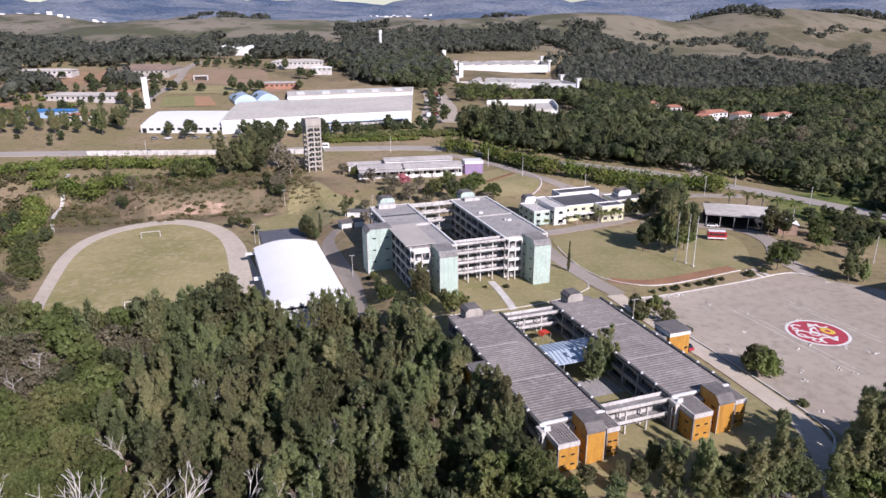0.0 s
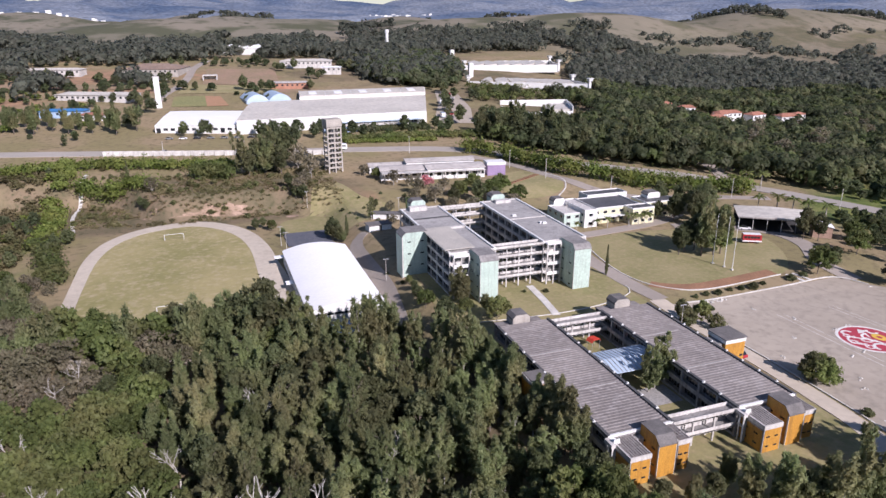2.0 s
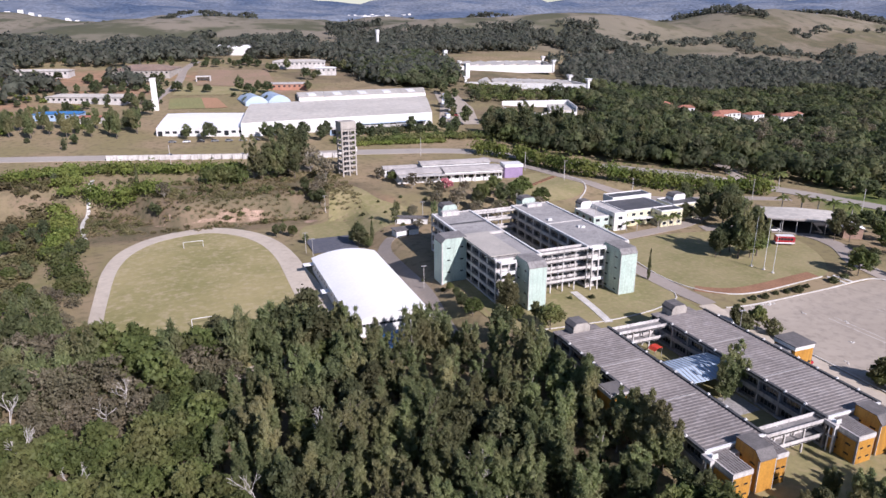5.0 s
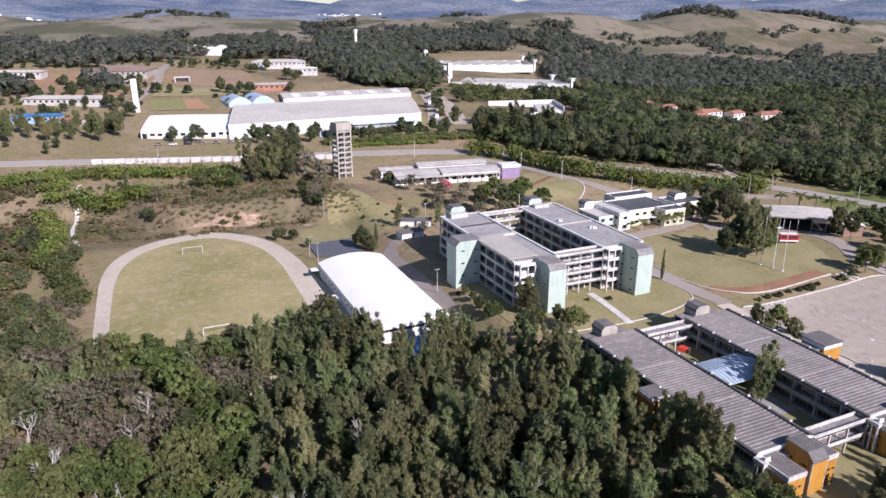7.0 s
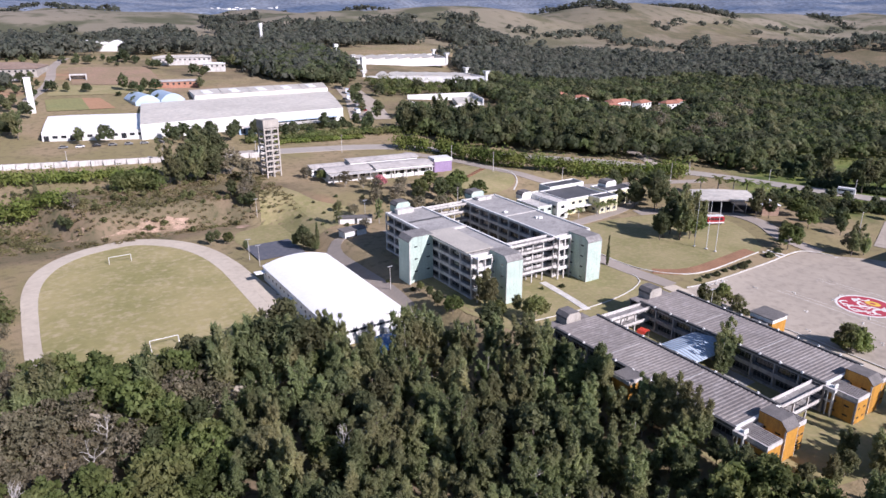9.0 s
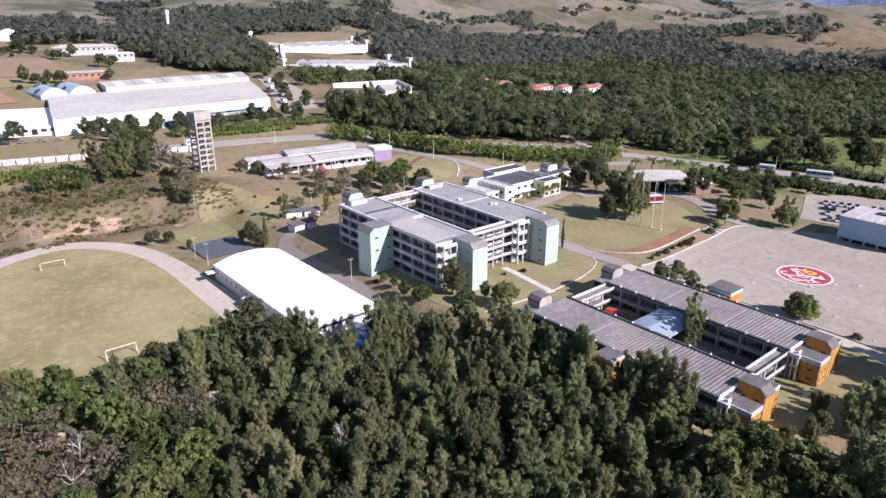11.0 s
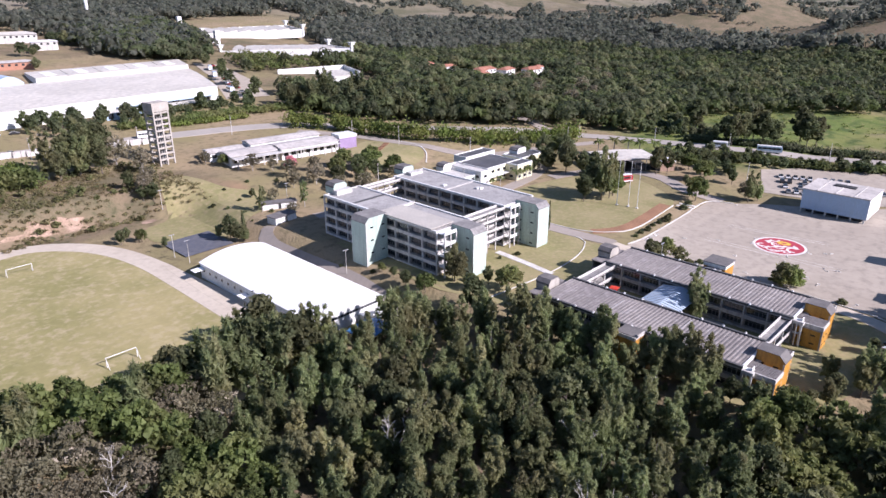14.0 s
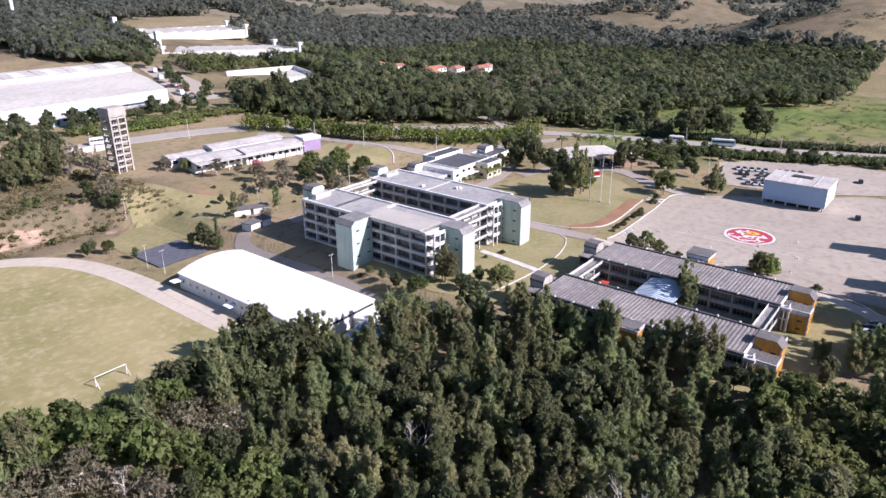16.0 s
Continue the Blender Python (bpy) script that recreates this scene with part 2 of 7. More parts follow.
def ground_material():
    """Dry grass, red earth, lush grass and scrub, shared out by the zones stored on the ground, broken up by noise."""
    m = bpy.data.materials.new("ground")
    m.use_nodes = True
    nt = m.node_tree
    n, l = nt.nodes, nt.links
    b = n["Principled BSDF"]
    geo = n.new("ShaderNodeNewGeometry")
    zone = n.new("ShaderNodeAttribute")
    zone.attribute_name = "zone"
    sep = n.new("ShaderNodeSeparateColor")
    l.new(zone.outputs["Color"], sep.inputs[0])

    def noise_node(scale, detail=6):
        t = n.new("ShaderNodeTexNoise")
        t.inputs["Scale"].default_value, t.inputs["Detail"].default_value = scale, detail
        l.new(geo.outputs["Position"], t.inputs["Vector"])
        return t.outputs[0]

    def blend(fac, a, c):
        x = n.new("ShaderNodeMix")
        x.data_type = "RGBA"
        for sock, v in ((6, a), (7, c)):
            if isinstance(v, tuple):
                x.inputs[sock].default_value = (*v, 1)
            else:
                l.new(v, x.inputs[sock])
        l.new(fac, x.inputs[0])
        return x.outputs[2]

    def window(v, lo, hi):
        r = n.new("ShaderNodeMapRange")
        r.inputs[1].default_value, r.inputs[2].default_value = lo, hi
        l.new(v, r.inputs[0])
        return r.outputs[0]

    def broken(zone_out, scale):
        """A zone with a ragged edge."""
        a = n.new("ShaderNodeMath")
        a.operation = "ADD"
        l.new(zone_out, a.inputs[0])
        l.new(noise_node(scale), a.inputs[1])
        return window(a.outputs[0], 0.85, 1.15)

    dry = blend(window(noise_node(0.03), 0.4, 0.6), (0.29, 0.225, 0.14), (0.235, 0.20, 0.105))
    dry = blend(window(noise_node(0.35), 0.5, 0.7), dry, (0.175, 0.145, 0.085))
    soil = blend(window(noise_node(0.12), 0.4, 0.62), (0.36, 0.22, 0.14), (0.26, 0.175, 0.11))
    lush = blend(window(noise_node(0.02), 0.4, 0.6), (0.12, 0.16, 0.045), (0.195, 0.20, 0.07))
    lush = blend(window(noise_node(0.09, 8), 0.48, 0.62), lush, (0.075, 0.105, 0.035))
    lush = blend(window(noise_node(0.3, 5), 0.56, 0.7), lush, (0.21, 0.20, 0.085))
    scrub = blend(window(noise_node(0.06), 0.4, 0.6), (0.14, 0.12, 0.072), (0.21, 0.16, 0.105))
    scrub = blend(window(noise_node(0.5, 4), 0.52, 0.68), scrub, (0.095, 0.09, 0.05))
    c = blend(broken(sep.outputs[0], 0.05), dry, soil)
    c = blend(broken(sep.outputs[1], 0.03), c, lush)
    c = blend(broken(sep.outputs[2], 0.05), c, scrub)
    # Far hill grass and scrub, desaturated in colour with distance to suggest haze.
    hazed_heath = blend(window(noise_node(0.006), 0.4, 0.6), (0.228, 0.202, 0.156), (0.178, 0.164, 0.122))
    hazed_heath = blend(window(noise_node(0.011, 8), 0.5, 0.6), hazed_heath, (0.095, 0.098, 0.062))
    hazed_heath = blend(window(noise_node(0.05, 6), 0.56, 0.68), hazed_heath, (0.10, 0.10, 0.068))
    c = blend(zone.outputs["Alpha"], c, hazed_heath)
    l.new(c, b.inputs["Base Color"])
    b.inputs["Roughness"].default_value, b.inputs["Specular IOR Level"].default_value = 1.0, 0.1
    bp = n.new("ShaderNodeBump")
    bp.inputs["Strength"].default_value, bp.inputs["Distance"].default_value = 0.5, 0.5
    l.new(noise_node(1.2), bp.inputs["Height"])
    l.new(bp.outputs[0], b.inputs["Normal"])
    return m


M_GROUND = ground_material()
# Aerial haze over the mountains is put into this blue base colour.
M_HILL = material("far_hill_haze_blue", (0.085, 0.12, 0.185), (0.20, 0.225, 0.265), 0.004, 1.0, grain=0.5, bump=0, spec=0.0)


# ---- building blocks ----
class Geo:
    """Collects vertices and faces for one mesh."""

    def __init__(self):
        self.v, self.f = [], []

    def add(self, verts, faces):
        k = len(self.v)
        self.v += [tuple(p) for p in verts]
        self.f += [tuple(i + k for i in f) for f in faces]
        return self

    def box(self, x0, y0, z0, x1, y1, z1):
        v = [(x0, y0, z0), (x1, y0, z0), (x1, y1, z0), (x0, y1, z0), (x0, y0, z1), (x1, y0, z1), (x1, y1, z1), (x0, y1, z1)]
        return self.add(v, [(3, 2, 1, 0), (4, 5, 6, 7), (0, 1, 5, 4), (1, 2, 6, 5), (2, 3, 7, 6), (3, 0, 4, 7)])

    def prism(self, poly, a0, a1, axis="z"):
        """A polygon pushed along an axis. axis z: (x, y); y: (x, z); x: (y, z)."""
        def at(p, a):
            return {"z": (p[0], p[1], a), "y": (p[0], a, p[1]), "x": (a, p[0], p[1])}[axis]
        n = len(poly)
        v = [at(p, a0) for p in poly] + [at(p, a1) for p in poly]
        f = [tuple(range(n - 1, -1, -1)), tuple(range(n, 2 * n))] + [(i, (i + 1) % n, n + (i + 1) % n, n + i) for i in range(n)]
        if axis == "y":
            f = [tuple(reversed(q)) for q in f]
        return self.add(v, f)

    def tube(self, p0, p1, r0, r1=None, n=7, cap=True):
        r1 = r0 if r1 is None else r1
        a, b = Vector(p0), Vector(p1)
        q = (b - a).to_track_quat("Z", "Y")
        v = [a + q @ Vector((r0 * math.cos(t), r0 * math.sin(t), 0)) for t in (i * math.tau / n for i in range(n))]
        v += [b + q @ Vector((r1 * math.cos(t), r1 * math.sin(t), 0)) for t in (i * math.tau / n for i in range(n))]
        f = [(i, (i + 1) % n, n + (i + 1) % n, n + i) for i in range(n)]
        if cap:
            f += [tuple(range(n - 1, -1, -1)), tuple(range(n, 2 * n))]
        return self.add(v, f)

    def mesh(self, name, mat):
        me = bpy.data.meshes.new(name)
        me.from_pydata(self.v, [], self.f)
        me.materials.append(mat)
        me.update()
        return me


def part(name, geo, mat, parent, label="", at=None):
    me = geo if isinstance(geo, bpy.types.Mesh) else geo.mesh(name, mat)
    ob = new(name, me)
    ob.parent = parent
    if at is not None:
        ob.matrix_basis = at
    return tagged(ob, label)


def thing(name, x, y, z, rz, label, category, group="", kind=""):
    ob = new(name)
    ob.matrix_basis = pose(x, y, z, 0, 0, rz)
    return tagged(ob, label, category, group, kind)


def single(name, geo, mat, x, y, z, rz, label, category, group="", kind=""):
    ob = new(name, geo if isinstance(geo, bpy.types.Mesh) else geo.mesh(name, mat))
    ob.matrix_basis = pose(x, y, z, 0, 0, rz)
    return tagged(ob, label, category, group, kind)


# ---- land ----
def ease(a, b, v):
    t = np.clip((v - a) / (b - a), 0, 1)
    return t * t * (3 - 2 * t)


def land(x, y):
    """Height of the ground: school terrace at 0, sports field at -5, bank and factories to the north, hills all round."""
    x, y = np.asarray(x, float), np.asarray(y, float)
    near = -5.0 * (1 - ease(34, 47, x)) - 1.2 * ease(100, 118, x) * (1 - ease(150, 168, y))
    e0 = 308 - 48 * np.clip((x - 20) / 60, 0, 1) + 36 * ease(25, 58, -x)
    up = ease(0, 1, (y - e0) / (13 + 17 * ease(20, 60, x)))
    north = 4.0 + np.minimum(np.maximum(0, y - 330) * 0.068, 30)
    right = ease(150, 420, x) * (1 - ease(0, 500, y - 0.9 * x))
    north = north * (1 - right) - 3 * right
    z = near * (1 - up) + north * up
    r = np.hypot(x - 60, y - 180)
    u, v = x + 70 * np.sin(y / 190), y + 80 * np.sin(x / 230)
    wave = 0.46 + 0.30 * np.sin(u / 150 + 1.3) * np.cos(v / 170 + 0.4) + 0.24 * np.sin((u + 0.7 * v) / 240 + 2.0) + 0.10 * np.sin((u - 1.3 * v) / 70) + 0.05 * np.sin((1.2 * u + v) / 34)
    swell = np.zeros_like(x)
    for hx, hy, rx, ry, hh in ((830, 185, 210, 150, 52), (1010, 500, 230, 130, 50), (620, 1080, 380, 130, 44), (1300, 1180, 420, 200, 80), (1150, -40, 260, 200, 60), (60, 1250, 420, 170, 40), (-520, 1000, 300, 200, 40), (800, 1500, 500, 200, 44)):
        swell = np.maximum(swell, hh * np.exp(-((x - hx) / rx) ** 2 - ((y - hy) / ry) ** 2))
    hill = np.clip(wave, 0, 1.2) ** 1.3 * (22 + 46 * ease(1000, 2000, r)) + 8 * ease(1100, 2200, r)
    z = z * (1 - 0.6 * ease(900, 1500, r)) + ease(560, 980, r) * hill + swell * ease(420, 640, r)
    return z


def ground_z(x, y):
    return float(land(x, y))


def spread(a, b, step, far, growth=1.11):
    """Even steps from a to b, then ever wider ones out to far on both sides."""
    mid = list(np.arange(a, b + step / 2, step))
    s, out = step, mid[-1]
    hi = []
    while out < far:
        s *= growth
        out += s
        hi.append(out)
    s, out = step, mid[0]
    lo = []
    while out > -far:
        s *= growth
        out -= s
        lo.append(out)
    return np.array(lo[::-1] + mid + hi)


def zones(x, y):
    """Shares of red earth, lush grass and scrub on the ground."""
    def spot(cx, cy, rx, ry):
        return np.exp(-(((x - cx) / rx) ** 2 + ((y - cy) / ry) ** 2))
    soil = spot(-5, 313, 46, 10) * 0.75 + spot(-40, 328, 30, 16) * 0.5 + spot(56, 294, 10, 10) * 0.5 + spot(-95, 335, 30, 22) * 0.35 + spot(40, 308, 22, 12) * 0.3 + spot(125, 285, 14, 12) * 0.4 + spot(195, 178, 14, 12) * 0.5
    soil = soil + spot(50, 112, 9, 18) * 0.5 + spot(30, 665, 45, 40) * 0.85 + spot(-110, 680, 80, 70) * 0.7 + spot(-60, 600, 40, 20) * 0.6 + spot(-150, 560, 60, 30) * 0.6 + spot(10, 600, 20, 14) * 0.8 + spot(100, 590, 30, 20) * 0.3 + spot(250, 790, 90, 20) * 0.6
    soil = soil + spot(-65, 372, 30, 12) * 0.2 + spot(760, 560, 60, 80) * 0.4
    lush = spot(330, 205, 85, 70) * 1.15 + spot(250, 190, 60, 40) * 0.45 + spot(420, 90, 80, 70) * 0.9 + spot(600, 60, 90, 80) * 0.6 + spot(62, 120, 6, 30) * 0.3 + spot(80, 85, 45, 14) * 0.35 + spot(-80, 330, 40, 40) * 0.3 + spot(-84, 266, 22, 34) * 0.6
    scrub = spot(-20, 120, 90, 60) * 0.9 + spot(-44, 325, 34, 26) * 0.75 + spot(5, 325, 40, 22) * 0.5 + spot(-10, 322, 62, 22) * 0.8 + spot(45, 285, 30, 26) * 0.4 + spot(-95, 360, 40, 45) * 0.45 + spot(300, 480, 170, 190) * 0.8 + spot(480, 380, 180, 170) * 0.8 + spot(60, 352, 90, 14) * 0.25
    scrub = scrub + spot(150, 700, 130, 90) * 0.7 + spot(100, 900, 500, 120) * 0.42 + spot(900, 900, 300, 300) * 0.4 + spot(800, 330, 240, 240) * 0.75 + spot(1080, 720, 380, 420) * 0.62 + ease(700, 1200, np.hypot(x, y)) * (0.2 + 0.5 * np.sin(x / 130 + np.sin(y / 90)) * np.sin(y / 150 + np.sin(x / 110)))
    return np.stack([np.clip(soil, 0, 1), np.clip(lush, 0, 1), np.clip(scrub, 0, 1), ease(620, 900, np.hypot(x - 60, y - 180)) * (1 - 0.85 * np.clip(1.6 * spot(800, 330, 260, 260) + 0.75 * spot(1080, 720, 380, 420), 0, 1))], -1)


def sheet(name, xs, ys, height, mat):
    gx, gy = np.meshgrid(xs, ys)
    gz = height(gx, gy)
    nx, ny = len(xs), len(ys)
    me = bpy.data.meshes.new(name)
    i = np.arange(nx * ny).reshape(ny, nx)
    quads = np.stack([i[:-1, :-1], i[:-1, 1:], i[1:, 1:], i[1:, :-1]], -1).reshape(-1, 4)
    me.from_pydata(np.stack([gx, gy, gz], -1).reshape(-1, 3).tolist(), [], quads.tolist())
    me.materials.append(mat)
    me.polygons.foreach_set("use_smooth", [True] * len(quads))
    z = me.color_attributes.new("zone", "FLOAT_COLOR", "POINT")
    z.data.foreach_set("color", zones(gx, gy).reshape(-1).astype(np.float32))
    me.update()
    return new(name, me)


tagged(sheet("ground", spread(-130, 300, 2.5, 4600), spread(-20, 460, 2.5, 4600), land, M_GROUND), "dry grass, red earth and scrub over rolling ground", "ground", "", "structure")


def curve_points(pts, step=3.0, closed=False):
    """A smooth line through the points."""
    p = [np.array(q, float) for q in pts]
    n = len(p)
    out = []
    for i in range(n if closed else n - 1):
        if closed:
            a, b, c, d = p[i - 1], p[i], p[(i + 1) % n], p[(i + 2) % n]
        else:
            a, b, c, d = p[max(i - 1, 0)], p[i], p[i + 1], p[min(i + 2, n - 1)]
        k = max(2, int(np.linalg.norm(c - b) / step))
        for j in range(k):
            t = j / k
            out.append(0.5 * ((2 * b) + (c - a) * t + (2 * a - 5 * b + 4 * c - d) * t * t + (3 * b - a - 3 * c + d) * t ** 3))
    if not closed:
        out.append(p[-1])
    return np.array(out)


def ribbon(name, pts, width, mat, label, category, dz=0.12, closed=False, step=3.0, cells=4, skirt=0.3, smooth=True):
    """A road, track or kerb that lies on the ground along a line. width: a number, or one per given point (smoothed)."""
    c = curve_points(pts, step, closed) if smooth else np.array(pts, float)
    t = np.roll(c, -1, 0) - np.roll(c, 1, 0)
    if not closed:
        t[0], t[-1] = c[1] - c[0], c[-1] - c[-2]
    t /= np.linalg.norm(t, axis=1)[:, None]
    nrm = np.stack([-t[:, 1], t[:, 0]], 1)
    w = np.full(len(c), width) if np.isscalar(width) else np.interp(np.linspace(0, len(width) - 1, len(c)), range(len(width)), width)
    offs = np.linspace(-0.5, 0.5, cells + 1)
    g = Geo()
    cols = cells + 3
    for i in range(len(c)):
        row = [c[i] + nrm[i] * w[i] * o for o in offs]
        z = [ground_z(*q) + dz for q in row]
        g.v.append((row[0][0], row[0][1], z[0] - skirt))
        g.v += [(q[0], q[1], k) for q, k in zip(row, z)]
        g.v.append((row[-1][0], row[-1][1], z[-1] - skirt))
    m = len(c)
    for i in range(m if closed else m - 1):
        j = (i + 1) % m
        g.f += [(i * cols + k, j * cols + k, j * cols + k + 1, i * cols + k + 1)[::-1] for k in range(cols - 1)]
    return tagged(new(name, g.mesh(name, mat)), label, category, "", "structure")


def patch(name, poly, mat, label, category, dz=0.08, cell=5.0):
    """A flat-lying area with the given outline, cut into cells so that it follows the ground."""
    bm = bmesh.new()
    bm.faces.new([bm.verts.new((x, y, 0)) for x, y in poly])
    for axis in (0, 1):
        lo, hi = min(p[axis] for p in poly), max(p[axis] for p in poly)
        k = lo + cell
        while k < hi:
            co, no = [0, 0, 0], [0, 0, 0]
            co[axis], no[axis] = k, 1
            bmesh.ops.bisect_plane(bm, geom=bm.verts[:] + bm.edges[:] + bm.faces[:], plane_co=co, plane_no=no)
            k += cell
    for v in bm.verts:
        v.co.z = ground_z(v.co.x, v.co.y) + dz
    bm.normal_update()
    for f in bm.faces:
        if f.normal.z < 0:
            f.normal_flip()
    me = bpy.data.meshes.new(name)
    bm.to_mesh(me)
    bm.free()
    me.materials.append(mat)
    return tagged(new(name, me), label, category, "", "structure")


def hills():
    """The range on the horizon, a ring of ridges, with haze painted as blue."""
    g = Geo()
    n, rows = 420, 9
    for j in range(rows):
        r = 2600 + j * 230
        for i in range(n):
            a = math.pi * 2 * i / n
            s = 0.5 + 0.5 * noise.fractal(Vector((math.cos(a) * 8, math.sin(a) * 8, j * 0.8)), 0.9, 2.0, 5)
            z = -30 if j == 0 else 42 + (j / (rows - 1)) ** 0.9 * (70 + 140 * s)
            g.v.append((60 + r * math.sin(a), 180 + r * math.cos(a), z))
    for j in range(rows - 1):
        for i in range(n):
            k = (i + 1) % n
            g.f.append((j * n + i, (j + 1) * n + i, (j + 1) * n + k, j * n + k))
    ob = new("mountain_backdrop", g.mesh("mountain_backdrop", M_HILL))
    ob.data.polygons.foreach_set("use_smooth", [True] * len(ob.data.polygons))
    tagged(ob, "mountain range on the horizon, haze painted in as blue", "mountains", "", "structure")


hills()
TRACK = [(6.0, 196), (6.0, 215), (6.0, 240), (5.2, 262), (1.5, 281), (-6, 295), (-17, 303.5), (-29, 303), (-40, 297.5), (-48.5, 286), (-53, 268), (-54.2, 240), (-54.2, 215), (-52, 196), (-45, 182), (-24, 176), (-2, 182)]
ribbon("running_track", TRACK, [8, 8, 8, 7.5, 7, 7, 7, 7, 6, 5, 4.4, 4.1, 4.1, 4.1, 5, 6, 7, 8], M_TRACK, "pale gravel running track round the field", "track", 0.1, True)
ribbon("track_straight", [(9.5, 190), (9, 214), (8.5, 235), (8.0, 255)], [6.5, 6, 5, 2], M_TRACK, "pale gravel strip beside the hall", "track", 0.13)
inner = [tuple(p) for p in curve_points([(-24 + (x + 24) * 0.93, 240 + (y - 240) * 0.97) for x, y in TRACK], 6, True)]
patch("playing_field", inner, M_FIELD, "worn dry grass playing field", "field", 0.06, 6)
LAWN = [(118, 216), (113, 205), (111, 195), (110, 183), (111.5, 173), (117, 165.5), (128, 162), (157, 164), (166, 170), (174, 180), (180, 195), (172, 208), (160, 214), (140, 218)]
patch("lawn", [tuple(p) for p in curve_points(LAWN, 5, True)], M_LAWN, "dry mown lawn", "lawn")
ribbon("lawn_kerb", [(113, 205), (111, 195), (110, 183), (111.5, 173), (117, 165.5), (128, 162), (157, 164)], 0.35, M_KERB, "limewashed concrete kerb", "kerb", 0.24, step=2.5, cells=1)
ribbon("earth_strip", [(113, 171), (118, 166.8), (128, 164.4), (156, 166.6)], 4.2, M_SOIL, "bare red earth along the lawn", "earth", 0.11)
patch("courtyard_lawn", [(50, 160), (104, 160), (104, 169), (107.5, 176), (106.5, 196), (106, 214), (101, 224), (48.5, 224), (46, 200), (46, 176)], M_LAWN, "dry lawn round the school block", "lawn", 0.05)
patch("front_lawn", [(47, 86), (104, 74), (104, 160), (50, 160)], M_LAWN, "dry lawn between the workshop wings", "lawn", 0.06)
PLAZA = [(109, 156.5), (124, 156), (172, 157.5), (178, 150), (186, 140), (197, 120), (215, 100), (225, 60), (190, 45), (112, 58), (110.2, 80), (111, 112), (110.6, 135)]
patch("plaza", PLAZA, M_ASPHALT, "large worn asphalt plaza", "plaza", 0.1, 8)
ribbon("plaza_kerb", [(112, 157), (124, 156.2), (150, 157), (172, 157.8), (178, 150)], 0.4, M_KERB, "limewashed concrete kerb", "kerb", 0.26, cells=1, step=3)
ribbon("plaza_kerb", [(111, 134), (111.2, 112), (110.4, 92), (108, 84), (103, 80)], 0.4, M_KERB, "limewashed concrete kerb", "kerb", 0.26, cells=1, step=3)
ribbon("side_road", [(107.6, 160), (107.4, 140), (107.8, 120), (107.4, 104), (106, 90), (100, 78), (92, 68)], 5.4, M_TRACK, "worn concrete campus road", "road", 0.14)
ribbon("campus_road", [(109, 160), (107.5, 170), (107, 184), (107.3, 198), (110, 212), (115, 221)], 5.6, M_ROAD, "worn concrete campus road", "road", 0.13)
ribbon("campus_road", [(60, 250), (84, 244), (100, 226), (115, 221), (135, 222.5), (156, 226), (171, 233)], 5.6, M_ROAD, "worn concrete campus road", "road", 0.15)
ribbon("campus_road", [(158, 219), (172, 214), (188, 200), (188, 184), (178, 168), (177, 154)], 6.5, M_ROAD, "worn concrete campus road", "road", 0.17)
ribbon("gym_road", [(35, 166), (36.5, 184), (38.5, 205), (38.2, 228), (38.5, 246), (43, 254), (54, 256)], 5.0, M_ROAD, "pale concrete lane beside the hall", "road", 0.14)
ribbon("footpath", [(77.6, 182), (76.5, 170), (75, 160)], 2.2, M_KERB, "pale concrete footpath", "path", 0.15, cells=2)
ribbon("double_path", [(160.5, 157.8), (158.5, 163.4)], 1.1, M_KERB, "pale concrete path strip to the lawn", "path", 0.2, cells=1)
ribbon("double_path", [(163.2, 158), (161.2, 163.6)], 1.1, M_KERB, "pale concrete path strip to the lawn", "path", 0.2, cells=1)
ribbon("footpath_kerb", [(52, 163), (75, 161), (92, 162.5), (103, 167), (105, 172)], 0.3, M_KERB, "limewashed concrete kerb", "kerb", 0.22, cells=1)
ribbon("upper_road", [(125, 352), (140, 330), (146, 305), (151, 286), (158, 273), (172, 262), (205, 250), (226, 240)], 6, M_ROAD, "worn asphalt road by the hedge", "road", 0.18)
ribbon("highway", [(-420, 500), (-250, 448), (-56, 405), (7, 391), (70, 381), (125, 366), (165, 330), (200, 293), (231, 262), (249, 218), (263, 172), (288, 112), (318, 30), (340, -60)], 10, M_HIGHWAY, "pale asphalt highway", "road", 0.25, step=6, cells=6)
ribbon("junction_road", [(228, 262), (233, 280), (244, 307), (240, 330), (228, 352)], 7, M_ROAD, "worn branch road into the woods", "road", 0.3)
patch("car_park", [(200, 148), (232, 160), (262, 140), (262, 96), (222, 92), (204, 120)], M_ASPHALT, "asphalt car park", "car park", 0.16, 8)
for a, b in (((134, 142), (135.2, 101.6)), ((136, 141.8), (137.2, 101.4)), ((151.9, 141.2), (155.4, 111)), ((153.6, 141), (157.1, 111))):
    ribbon("painted_line", [a, b], 0.22, M_PAINT_FADED, "faded white line painted on asphalt", "marking", 0.125, cells=1, skirt=0.0, step=8)


def disc(r, z, n=48, r_in=0.0):
    g = Geo()
    ring = [(math.cos(math.tau * i / n), math.sin(math.tau * i / n)) for i in range(n)]
    if r_in:
        g.v = [(r * c, r * s, z) for c, s in ring] + [(r_in * c, r_in * s, z) for c, s in ring]
        g.f = [(i, (i + 1) % n, n + (i + 1) % n, n + i) for i in range(n)]
    else:
        g.v = [(r * c, r * s, z) for c, s in ring]
        g.f = [tuple(range(n))]
    return g


